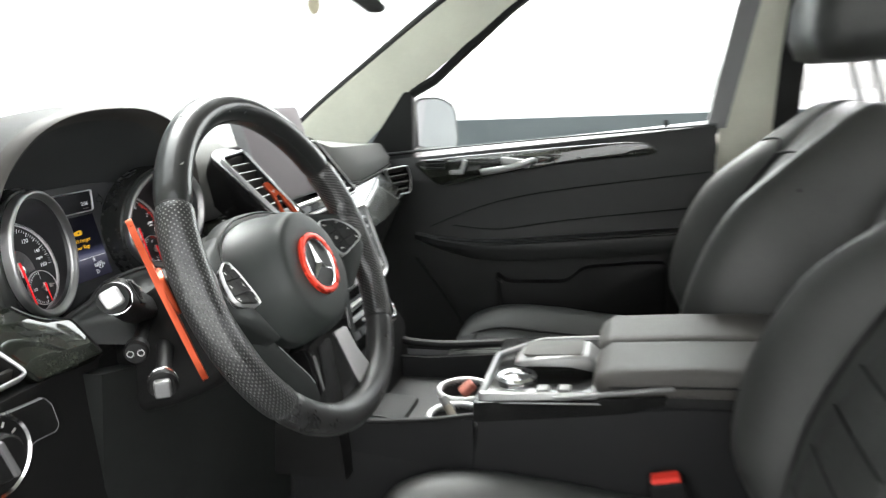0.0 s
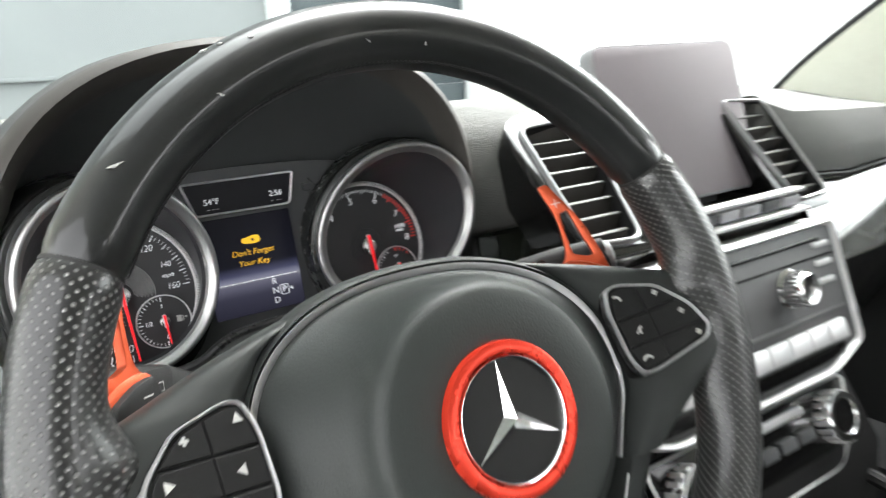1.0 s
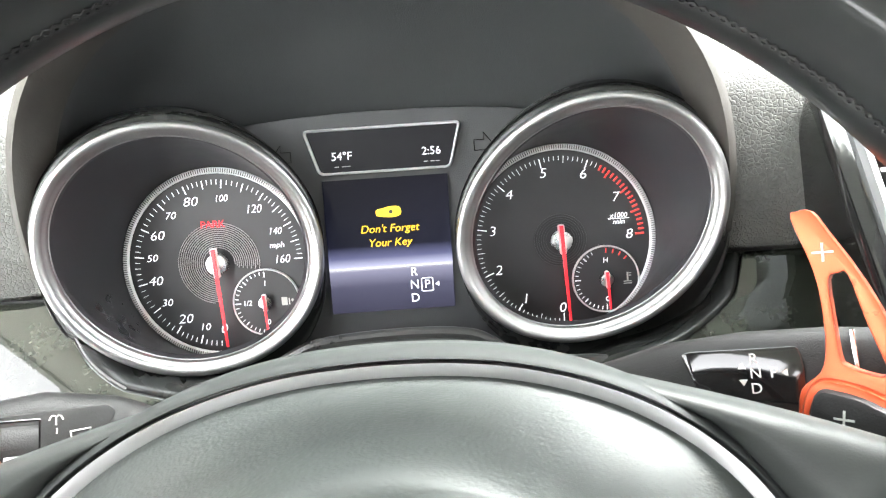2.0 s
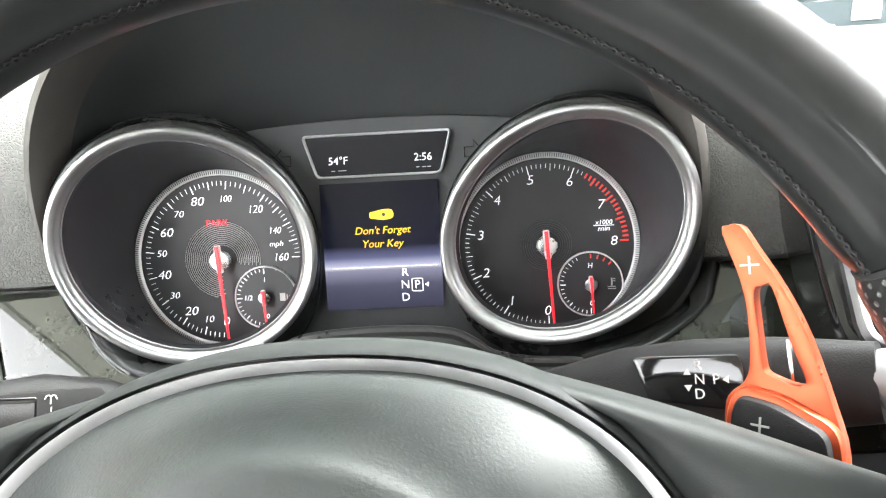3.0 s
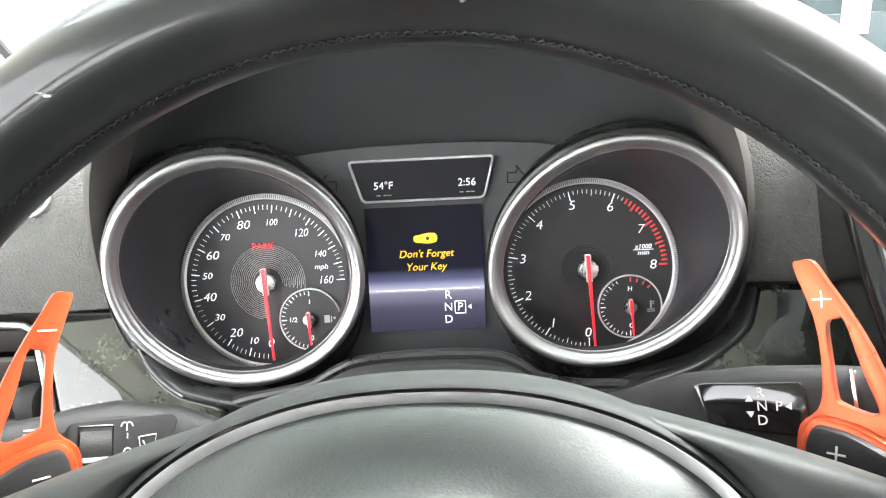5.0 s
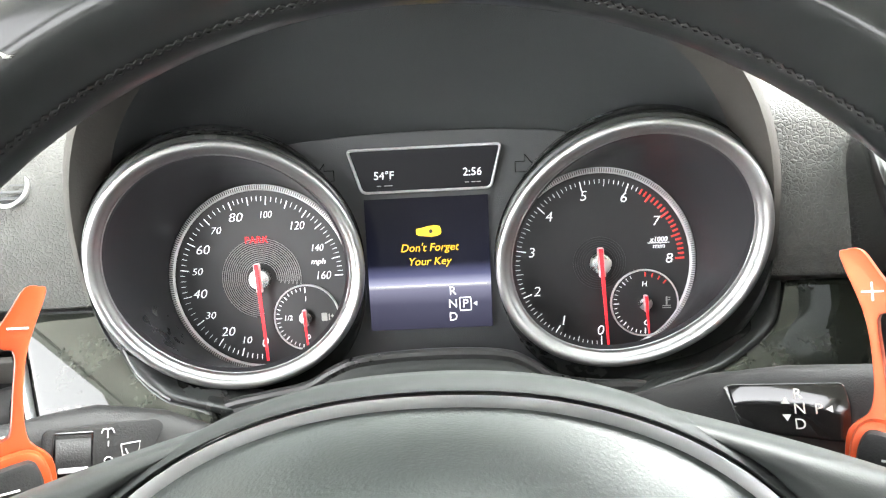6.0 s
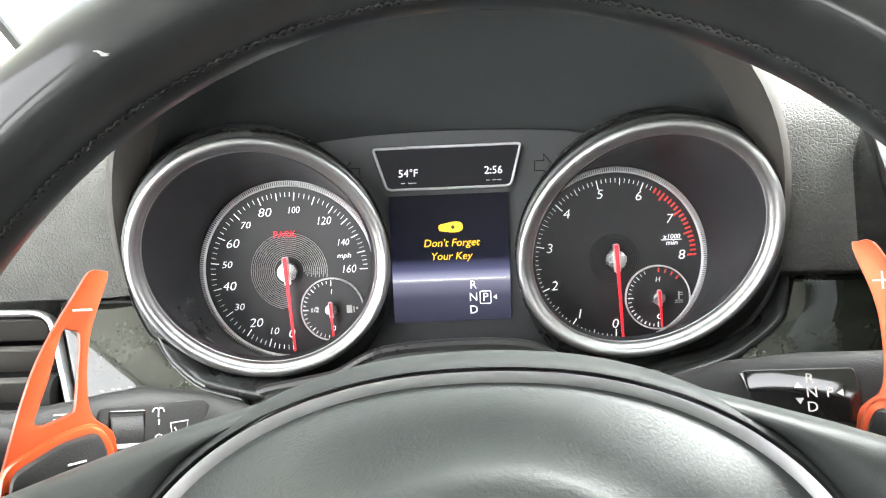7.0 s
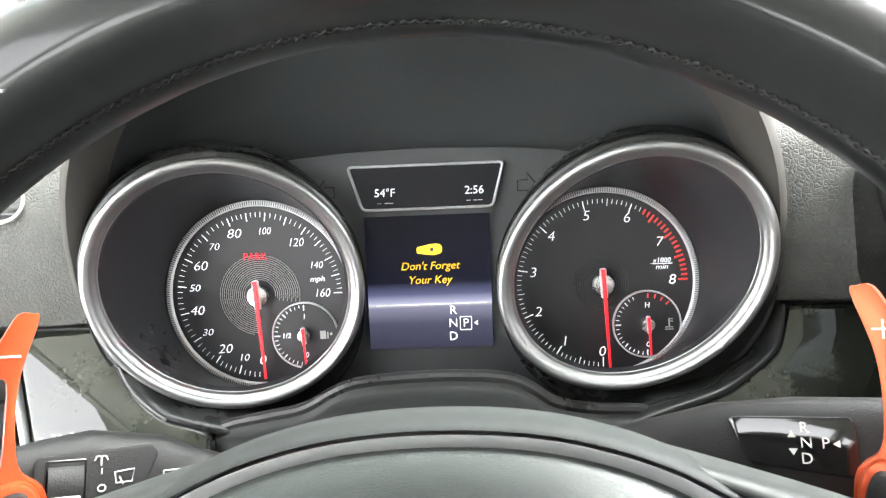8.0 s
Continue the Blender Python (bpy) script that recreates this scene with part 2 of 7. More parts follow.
LOWWALL = mat("low_wall_grey", (0.10, 0.115, 0.12), 0.6, vary=0.1, vary_scale=3)
DOORBLUE = mat("blue_grey_door", (0.027, 0.040, 0.045), 0.5, vary=0.12, vary_scale=3)

# ---- builders ----
def frame3(o, tilt=0.0, turn=0.0):
    """A local frame: x to the right, y up along a face that leans away by tilt, z out of it towards the driver."""
    m = Matrix.Rotation(turn, 4, "Z") @ Matrix(((1, 0, 0), (0, math.sin(tilt), -math.cos(tilt)), (0, math.cos(tilt), math.sin(tilt)))).to_4x4()
    return Matrix.Translation(o) @ m


def thing(name, loc, label, category, group="", kind=""):
    ob = new(name)
    ob.location = loc
    ob.empty_display_size = 0.05
    return tagged(ob, label, category, group, kind)


def origin(ob):
    p = Vector(ob.location)
    while ob.parent:
        ob = ob.parent
        p += Vector(ob.location)
    return p


def finish(bm, smooth=True, angle=35):
    bmesh.ops.recalc_face_normals(bm, faces=bm.faces)
    if smooth:
        for fc in bm.faces:
            fc.smooth = True
        for e in bm.edges:
            if len(e.link_faces) == 2 and e.calc_face_angle(0) > radians(angle):
                e.smooth = False


def part(name, bm, material, parent=None, label="", smooth=True, angle=35):
    """Links a bmesh in world places as one mesh, under a thing or part if one is given."""
    finish(bm, smooth, angle)
    me = bpy.data.meshes.new(name)
    bm.to_mesh(me)
    bm.free()
    me.materials.append(material)
    ob = new(name, me)
    if parent:
        o = origin(parent)
        me.transform(Matrix.Translation(-o))
        ob.parent = parent
    if label:
        ob["label"] = label
    return ob


def box(bm, m, size, bevel=0.0, seg=2):
    """A bevelled box of full size in the frame m."""
    r = bmesh.ops.create_cube(bm, size=1, matrix=m @ Matrix.Diagonal((*size, 1)))
    if bevel:
        ed = list({e for v in r["verts"] for e in v.link_edges})
        bmesh.ops.bevel(bm, geom=ed, offset=bevel, segments=seg, profile=0.6, affect="EDGES", clamp_overlap=True)
    return bm


def newbox(m, size, bevel=0.0, seg=2):
    return box(bmesh.new(), m, size, bevel, seg)


def loft(bm, rings, closed=True, caps=True):
    """Skins rings of equal length, one after the other."""
    vs = [[bm.verts.new(p) for p in r] for r in rings]
    n = len(rings[0])
    for a, b in zip(vs, vs[1:]):
        for i in range(n if closed else n - 1):
            j = (i + 1) % n
            bm.faces.new((a[i], a[j], b[j], b[i]))
    if caps and closed:
        bm.faces.new(vs[0][::-1])
        bm.faces.new(vs[-1])
    return bm


def rounded(pts, r, seg=4):
    """A polygon with its corners rounded off."""
    out, n = [], len(pts)
    for i in range(n):
        p, a, b = (Vector((*pts[k % n], 0)) for k in (i, i - 1, i + 1))
        da, db = (a - p), (b - p)
        q = min(r, da.length * 0.45, db.length * 0.45)
        s, e = p + da.normalized() * q, p + db.normalized() * q
        for k in range(seg + 1):
            t = k / seg
            v = s * (1 - t) ** 2 + p * 2 * t * (1 - t) + e * t * t
            out.append((v.x, v.y))
    return out


def inset(pts, d):
    """The polygon drawn in by d towards its middle line."""
    n = len(pts)
    area = sum(pts[i][0] * pts[(i + 1) % n][1] - pts[(i + 1) % n][0] * pts[i][1] for i in range(n))
    s = 1 if area > 0 else -1
    out = []
    for i in range(n):
        a, p, b = Vector(pts[i - 1]), Vector(pts[i]), Vector(pts[(i + 1) % n])
        t = (b - a)
        if t.length < 1e-9:
            out.append(tuple(p))
            continue
        t.normalize()
        out.append((p.x - t.y * d * s, p.y + t.x * d * s))
    return out


def spline(pts, seg=6, closed=True):
    """A smooth line through the points."""
    out, n = [], len(pts)
    rng = range(n) if closed else range(n - 1)
    for i in rng:
        g = (lambda k: Vector(pts[k % n])) if closed else (lambda k: Vector(pts[max(0, min(n - 1, k))]))
        a, b, c, d = g(i - 1), g(i), g(i + 1), g(i + 2)
        for k in range(seg):
            t = k / seg
            out.append(tuple(0.5 * (2 * b + (c - a) * t + (2 * a - 5 * b + 4 * c - d) * t * t + (3 * b - a - 3 * c + d) * t ** 3)))
    if not closed:
        out.append(tuple(pts[-1]))
    return out


def plate(bm, m, pts, z0, z1, edge=0.0):
    """A plate with the outline pts in the frame m, from depth z0 to z1, its front edge eased by edge."""
    rings = [[m @ Vector((x, y, z0)) for x, y in pts]]
    if edge:
        rings.append([m @ Vector((x, y, z1 - edge)) for x, y in pts])
        rings.append([m @ Vector((x, y, z1 - edge * 0.3)) for x, y in inset(pts, edge * 0.3)])
        rings.append([m @ Vector((x, y, z1)) for x, y in inset(pts, edge)])
    else:
        rings.append([m @ Vector((x, y, z1)) for x, y in pts])
    return loft(bm, rings)


def band(bm, m, outer, inner, z0, z1, round_=True):
    """A frame between two outlines of equal length, with a rounded front."""
    mid = [((a[0] + b[0]) / 2, (a[1] + b[1]) / 2) for a, b in zip(outer, inner)]
    q = lambda pts, z: [m @ Vector((x, y, z)) for x, y in pts]  # noqa: E731
    mixd = lambda a, b, t: [(p[0] * (1 - t) + s[0] * t, p[1] * (1 - t) + s[1] * t) for p, s in zip(a, b)]  # noqa: E731
    if round_:
        rings = [q(outer, z0), q(outer, z0 + (z1 - z0) * 0.6), q(mixd(outer, inner, 0.2), z1 - (z1 - z0) * 0.1), q(mid, z1), q(mixd(outer, inner, 0.8), z1 - (z1 - z0) * 0.1), q(inner, z0 + (z1 - z0) * 0.6), q(inner, z0)]
    else:
        rings = [q(outer, z0), q(outer, z1), q(inner, z1), q(inner, z0)]
    rings.append(rings[0])
    loft(bm, rings, caps=False)
    bmesh.ops.remove_doubles(bm, verts=bm.verts, dist=1e-6)
    return bm


def circle(r, n=48, cx=0.0, cy=0.0, a0=0.0):
    return [(cx + r * math.cos(a0 + 2 * math.pi * i / n), cy + r * math.sin(a0 + 2 * math.pi * i / n)) for i in range(n)]


def oval(a, b, rot, n=64, cx=0.0, cy=0.0):
    c, s = math.cos(rot), math.sin(rot)
    return [(cx + a * math.cos(t) * c - b * math.sin(t) * s, cy + a * math.cos(t) * s + b * math.sin(t) * c) for t in (2 * math.pi * i / n for i in range(n))]


def tube(bm, path, radius, n=12, caps=True):
    """A round rod along a path; radius: one number or one a point."""
    path = [Vector(p) for p in path]
    rad = radius if isinstance(radius, (list, tuple)) else [radius] * len(path)
    up = Vector((0.13, 0.31, 0.94)).normalized()
    rings = []
    for i, p in enumerate(path):
        t = (path[min(i + 1, len(path) - 1)] - path[max(i - 1, 0)]).normalized()
        a = t.cross(up)
        if a.length < 1e-3:
            a = t.cross(Vector((1, 0, 0)))
        a.normalize()
        b = a.cross(t)
        rings.append([p + (a * math.cos(k) + b * math.sin(k)) * rad[i] for k in (2 * math.pi * j / n for j in range(n))])
    return loft(bm, rings, caps=caps)


def lathe(bm, m, profile, n=32, hollow=False):
    """Turns a profile of (radius, height) round the frame's z; hollow: the profile closes on itself."""
    profile = list(profile) + ([profile[0]] if hollow else [])
    loft(bm, [[m @ Vector((r * math.cos(a), r * math.sin(a), z)) for a in (2 * math.pi * i / n for i in range(n))] for r, z in profile], caps=not hollow)
    if hollow:
        bmesh.ops.remove_doubles(bm, verts=bm.verts, dist=1e-6)
    return bm


def solid(loops, m, z0, z1, bevel=0.0):
    """A plate with holes: the first loop is the outline, the rest are holes."""
    bm = bmesh.new()
    edges = []
    for pts in loops:
        vs = [bm.verts.new((x, y, z0)) for x, y in pts]
        edges += [bm.edges.new((vs[i], vs[(i + 1) % len(vs)])) for i in range(len(vs))]
    bmesh.ops.triangle_fill(bm, use_beauty=True, use_dissolve=True, edges=edges)
    r = bmesh.ops.extrude_face_region(bm, geom=list(bm.faces))
    bmesh.ops.translate(bm, verts=[v for v in r["geom"] if isinstance(v, bmesh.types.BMVert)], vec=(0, 0, z1 - z0))
    bmesh.ops.recalc_face_normals(bm, faces=bm.faces)
    if bevel:
        ed = [e for e in bm.edges if len(e.link_faces) == 2 and e.calc_face_angle(0) > 1.0 and abs(e.verts[0].co.z - z1) < 1e-6 and abs(e.verts[1].co.z - z1) < 1e-6]
        bmesh.ops.bevel(bm, geom=ed, offset=bevel, segments=2, profile=0.6, affect="EDGES", clamp_overlap=True)
    bmesh.ops.transform(bm, matrix=m, verts=bm.verts)
    return bm


def writing(body, m, size, shear=0.0, depth=0.0002, wide=1.0, align="CENTER", thin=0.003):
    """The mesh of a line of writing in the frame m, its middle at the frame's origin."""
    cu = bpy.data.curves.new("writing", "FONT")
    cu.body, cu.size, cu.shear, cu.extrude, cu.align_x, cu.align_y = body, size, shear, depth, align, "CENTER"
    cu.resolution_u, cu.offset = 3, size * -thin
    ob = bpy.data.objects.new("writing", cu)
    scene.collection.objects.link(ob)
    bpy.context.view_layer.update()
    me = bpy.data.meshes.new_from_object(ob)
    bm = bmesh.new()
    bm.from_mesh(me)
    bpy.data.objects.remove(ob)
    bpy.data.curves.remove(cu)
    bpy.data.meshes.remove(me)
    bmesh.ops.remove_doubles(bm, verts=bm.verts, dist=1e-6)
    bmesh.ops.transform(bm, matrix=m @ Matrix.Diagonal((wide, 1, 1, 1)), verts=bm.verts)
    return bm


def at(m, x=0.0, y=0.0, z=0.0, turn=0.0):
    return m @ Matrix.Translation((x, y, z)) @ Matrix.Rotation(turn, 4, "Z")


def mirrored(pts):
    return [(-x, y) for x, y in pts][::-1]

def face_frame(o, ex, n0):
    """A frame whose x runs along ex and whose z looks as near as can be along n0."""
    ex, n = Vector(ex).normalized(), Vector(n0)
    n = (n - ex * n.dot(ex)).normalized()
    ev = n.cross(ex)
    return Matrix(((ex.x, ev.x, n.x, o[0]), (ex.y, ev.y, n.y, o[1]), (ex.z, ev.z, n.z, o[2]), (0, 0, 0, 1)))


# ---- outside ----
def slab(name, lo, hi, material, label, category, kind="structure", bevel=0.0):
    c = [(a + b) / 2 for a, b in zip(lo, hi)]
    s = [b - a for a, b in zip(lo, hi)]
    ob = part(name, newbox(Matrix.Translation(c), s, bevel), material)
    return tagged(ob, label, category, kind=kind)


slab("ground", (-60, -60, -0.3), (60, 60, 0.0), CONCRETE, "dark asphalt yard round the car", "ground")
slab("wall_front", (-9.0, 3.25, 0.0), (1.30, 3.5, 5.6), WALLGREY, "light grey panelled wall before the car", "wall")
slab("wall_white", (2.68, 3.2, 0.0), (14.0, 3.45, 5.6), WALL, "bright white painted wall", "wall")
# added out of view: a white reflector beside the open driver's door
slab("wall_left_bounce", (-2.6, -6.0, 0.0), (-2.3, 3.2, 2.0), WALL, "unseen white wall added to bounce light from the driver's side", "wall")
# added out of view to hold back low light from the rear
slab("wall_back_block", (-2.6, -6.3, 0.0), (14.0, -6.0, 2.0), BLOCKWALL, "unseen dark wall added behind the car to block light", "wall")
slab("wall_low", (6.65, -14.0, 0.0), (6.8, 3.2, 0.86), LOWWALL, "low blue-grey wall beside the yard", "wall")


def workshop_door(x0, x1, name="door_1"):
    t = thing(name, ((x0 + x1) / 2, 3.3, 0), "blue-grey sectional metal door in the grey wall", "door", kind="structure")
    for k in range(11):
        z = 0.02 + k * 0.5
        part("panel", newbox(Matrix.Translation(((x0 + x1) / 2, 3.3, z + 0.247)), (x1 - x0, 0.06, 0.498), 0.004), DOORBLUE, t)
    wx, wz = x0 + 0.515, 1.02
    fr = [(-0.066, -0.10), (0.066, -0.10), (0.066, 0.10), (-0.066, 0.10)]
    wf = frame3((wx, 3.268, wz))
    w = part("door_window", band(bmesh.new(), wf, fr, inset(fr, 0.014), -0.01, 0.012), WALL, t, "white window frame")
    part("pane", plate(bmesh.new(), wf, inset(fr, 0.012), -0.004, 0.003), GREYTRIM, w, "dull grey pane")
    for x in (x0 - 0.04, x1 + 0.06):
        part("jamb", newbox(Matrix.Translation((x, 3.26, 2.8)), (0.1, 0.16, 5.6), 0.01), WALL, t, "white door jamb")
    return t


workshop_door(1.36, 2.52)
workshop_door(-3.3, -1.65, "door_2")
for k in range(5):
    tagged(part("trim", newbox(Matrix.Translation((-0.2, 3.235, 0.55 + k * 0.62)), (2.6, 0.03, 0.02), 0.004), WALLGREY), "thin seam strip on the grey wall", "trim", kind="structure")

# ---- the car's shell round the cabin ----
XM = 0.39  # the car's middle line


def ribbon(bm, a, b, thick):
    """A shell between two lines of points, with thickness along the given direction."""
    d = Vector(thick)
    a, b = [Vector(p) for p in a], [Vector(p) for p in b]
    return loft(bm, [[p, q, q + d, p + d] for p, q in zip(a, b)])


def pillar(name, lines, thick, material, label):
    bm = ribbon(bmesh.new(), *lines, thick)
    bmesh.ops.bevel(bm, geom=list(bm.edges), offset=0.006, segments=2, affect="EDGES", clamp_overlap=True)
    return tagged(part(name, bm, material), label, "pillar", kind="structure")


def both_sides(x):
    return 2 * XM - x


# windscreen pillars, each from the dashboard's corner up to the roof
AP_OUT = [(1.16, 0.34, 1.03), (1.135, 0.235, 1.115), (1.09, 0.035, 1.243), (1.02, -0.175, 1.366), (0.93, -0.38, 1.47)]
AP_IN = [(1.145, 0.10, 1.02), (1.145, 0.02, 1.09), (1.12, -0.085, 1.183), (1.02, -0.366, 1.355), (0.95, -0.56, 1.455)]
pillar("pillar_right", (spline(AP_OUT, 5, False), spline(AP_IN, 5, False)), (0.05, 0.015, 0.01), BEIGE, "beige fabric-covered windscreen pillar")
pillar("pillar_left", (spline([(both_sides(x), y, z) for x, y, z in AP_OUT], 5, False), spline([(both_sides(x), y, z) for x, y, z in AP_IN], 5, False)), (-0.05, 0.015, 0.01), BEIGE, "beige fabric-covered windscreen pillar by the open door")
# the black seal along the windscreen's edge
for s in (1, -1):
    pth = [((x + 0.012) if s > 0 else both_sides(x + 0.012), y + 0.012, z) for x, y, z in spline(AP_OUT, 5, False)]
    tagged(part("trim", tube(bmesh.new(), pth, 0.008, 8), RUBBER), "black rubber seal along the windscreen", "seal", kind="structure")

def roof_z(x, y):
    k = 1 - ((x - XM) / 0.76) ** 2
    return float(np.interp(-y, [0.34, 0.7, 1.3, 2.3], [1.475, 1.535, 1.555, 1.51])) + 0.115 * k - 0.02


def roof_piece(xs, ys):
    rows = []
    for x in xs:
        bow = 0.22 * (1 - ((x - XM) / 0.76) ** 2) if ys[0] > -0.4 else 0.0
        yy = [ys[0] + bow] + list(ys[1:])
        rows.append([(x, y, roof_z(x, y) - (0.35 * bow if y == yy[0] else 0.0)) for y in yy] + [(x, y, roof_z(x, y) + 0.05 - (0.35 * bow if y == yy[0] else 0.0)) for y in reversed(yy)])
    return tagged(part("ceiling", loft(bmesh.new(), rows), BEIGE), "pale beige headliner over the seats", "ceiling", kind="structure")


roof_piece((-0.36, -0.2, 0.1, 0.39, 0.68, 0.98, 1.14), (-0.36, -0.42, -0.48, -0.7, -1.0, -1.35, -1.8, -2.35))
tagged(part("floor", newbox(Matrix.Translation((XM, -0.9, 0.36)), (1.6, 3.0, 0.05), 0.01), CARPET), "dark carpeted car floor", "floor", kind="structure")
tagged(part("wall_rear", newbox(Matrix.Translation((XM, -2.45, 0.75)), (1.6, 0.06, 0.8), 0.01), GREYTRIM), "grey rear end of the cabin", "wall", kind="structure")
tagged(part("wall_firewall", newbox(Matrix.Translation((XM, 0.62, 0.62)), (1.6, 0.06, 0.7), 0.01), CARPET), "dark carpeted bulkhead under the dashboard", "wall", kind="structure")
# rear flanks: sills below the rear windows and the roof's rear pillars
for s in (1, -1):
    x = XM + s * 0.77
    tagged(part("wall_flank", newbox(Matrix.Translation((x, -1.72, 0.73)), (0.08, 1.5, 0.66), 0.02), GREYTRIM), "grey trimmed rear flank of the cabin", "wall", kind="structure")
    pillar("pillar_rear", ([(x, -1.85, 1.05), (x - s * 0.12, -2.1, 1.5)], [(x, -2.5, 1.05), (x - s * 0.12, -2.42, 1.5)]), (s * 0.05, 0, 0), BEIGE, "pale trimmed rear pillar")
    tagged(part("wall_sill", newbox(Matrix.Translation((x, -0.3, 0.4)), (0.1, 1.5, 0.16), 0.02), GREYTRIM), "door sill of the car", "sill", kind="structure")
# middle pillars
BPR = ([(1.155, -0.80, 0.86), (1.135, -0.80, 1.07), (1.085, -0.855, 1.33), (1.03, -0.90, 1.5)], [(1.155, -0.925, 0.86), (1.135, -0.955, 1.07), (1.085, -0.955, 1.33), (1.03, -0.97, 1.5)])
pillar("pillar_middle_right", BPR, (0.05, 0, 0), BEIGE, "beige trimmed middle pillar behind the passenger door")
pillar("pillar_middle_left", tuple([(both_sides(x), y - 0.1, z) for x, y, z in ln] for ln in BPR), (-0.05, 0, 0), BEIGE, "beige trimmed middle pillar by the driver's seat")
tagged(part("wall_pillar_foot", newbox(Matrix.Translation((1.17, -0.86, 0.64)), (0.08, 0.16, 0.46), 0.02), PLASTIC), "black plastic foot of the middle pillar", "pillar", kind="structure")
tagged(part("wall_pillar_foot", newbox(Matrix.Translation((-0.40, -0.98, 0.64)), (0.08, 0.16, 0.46), 0.02), PLASTIC), "black plastic foot of the middle pillar", "pillar", kind="structure")

# windscreen, one bent pane with a thickness
ws = []
for x in (-0.37, -0.2, 0.1, 0.39, 0.68, 0.98, 1.15):
    k = 1 - ((x - XM) / 0.78) ** 2
    ws.append([(x if abs(x - XM) < 0.7 else x, 0.36 + 0.22 * k, 1.03), (x * 0.93 + XM * 0.07, 0.06 + 0.16 * k, 1.26), (x * 0.86 + XM * 0.14, -0.36 + 0.10 * k, 1.475),
               (x * 0.86 + XM * 0.14, -0.355 + 0.10 * k, 1.48), (x * 0.93 + XM * 0.07, 0.065 + 0.16 * k, 1.265), (x, 0.366 + 0.22 * k, 1.035)])
w = tagged(part("window_1", loft(bmesh.new(), ws), PANE), "clear curved windscreen", "window", kind="structure")
w.visible_shadow = False

# bonnet before the windscreen
bo = []
for x in (-0.5, -0.3, 0.0, 0.39, 0.78, 1.08, 1.28):
    k = 1 - ((x - XM) / 0.92) ** 2
    bo.append([(x, 0.45 + 0.22 * k, 0.96 + 0.03 * k), (x, 0.9, 0.96 + 0.05 * k), (x, 1.5, 0.84 + 0.06 * k), (x, 1.75, 0.66 + 0.05 * k), (x, 1.75, 0.5), (x, 0.5, 0.5)])
tagged(part("bonnet", loft(bmesh.new(), bo), BODY), "white painted bonnet before the windscreen", "bonnet", kind="structure")

# ---- passenger door ----
def passenger_door():
    t = thing("passenger_door", (1.12, -0.42, 0.5), "closed passenger door, black leather with dark veneer band", "car door")
    ys = [0.13, 0.05, -0.05, -0.15, -0.3, -0.45, -0.6, -0.7, -0.79]
    body = []
    for y in ys:
        k = (0.13 - y) / 0.92
        top = 0.989 + 0.0755 * k
        body.append([(1.17, y, 0.46), (1.115, y, 0.46), (1.10, y, 0.55), (1.085, y, 0.66), (1.08, y, 0.72), (1.085, y, 0.80 + 0.02 * k), (1.095, y, 0.86 + 0.03 * k), (1.085, y, 0.92 + 0.055 * k),
                     (1.088, y, 0.955 + 0.065 * k), (1.10, y, top - 0.008), (1.115, y, top), (1.17, y, top + 0.002)])
    part("panel", loft(bmesh.new(), body), DOORSKIN, t)
    # veneer band with the handle's bowl
    f = Matrix(((0, 0, -1, 1.082), (-1, 0, 0, 0), (0, 1, 0, 0), (0, 0, 0, 1)))  # x rearwards, y up, z into the cabin
    ban = spline([(0.07, 0.985), (0.12, 0.995), (0.30, 1.008), (0.48, 1.02), (0.60, 1.026), (0.645, 1.018), (0.66, 1.0), (0.62, 0.992), (0.45, 0.978), (0.30, 0.955), (0.17, 0.93), (0.13, 0.928), (0.10, 0.95)], 5)
    part("veneer_band", plate(bmesh.new(), f, ban, -0.01, 0.006, 0.003), BURL, t, "glossy dark veneer band")
    part("veneer_edge", band(bmesh.new(), f, ban, inset(ban, 0.004), -0.008, 0.008), PLASTIC, t, "thin black edge of the band")
    bowl = spline([(0.235, 0.956), (0.25, 0.985), (0.30, 0.995), (0.37, 0.997), (0.385, 0.985), (0.35, 0.968), (0.28, 0.955)], 5)
    part("handle_bowl", plate(bmesh.new(), f, bowl, 0.0, 0.0075, 0.001), GLOSS, t, "black bowl behind the handle")
    hd = [(1.066, -0.245, 0.962), (1.058, -0.27, 0.965), (1.052, -0.31, 0.972), (1.052, -0.345, 0.980), (1.058, -0.365, 0.986), (1.07, -0.372, 0.987)]
    h = bmesh.new()
    tube(h, spline(hd, 5, False), 0.0085, 12)
    box(h, Matrix.Translation((1.056, -0.33, 0.985)) @ Matrix.Rotation(0.15, 4, "X"), (0.012, 0.07, 0.02), 0.005)
    part("handle", h, HANDREST, t, "chrome door handle")
    part("seat_switch", newbox(Matrix.Translation((1.066, -0.18, 0.962)), (0.012, 0.035, 0.012), 0.004), HANDREST, t, "silver seat switch")
    part("switch_back", newbox(Matrix.Translation((1.066, -0.198, 0.978)) @ Matrix.Rotation(0.35, 4, "X"), (0.012, 0.012, 0.03), 0.004), HANDREST, t, "silver seat switch")
    for k in range(3):
        part("key", newbox(Matrix.Translation((1.071, -0.125 - k * 0.0, 0.972 + k * 0.009)), (0.006, 0.05, 0.005), 0.0015), PLASTIC, t)
    # waist rail of bright metal
    part("waist_rail", tube(bmesh.new(), [(1.108, 0.02, 1.008), (1.106, -0.16, 1.020), (1.103, -0.45, 1.040), (1.103, -0.79, 1.060)], 0.0022, 8), GREY, t, "thin satin metal rail")
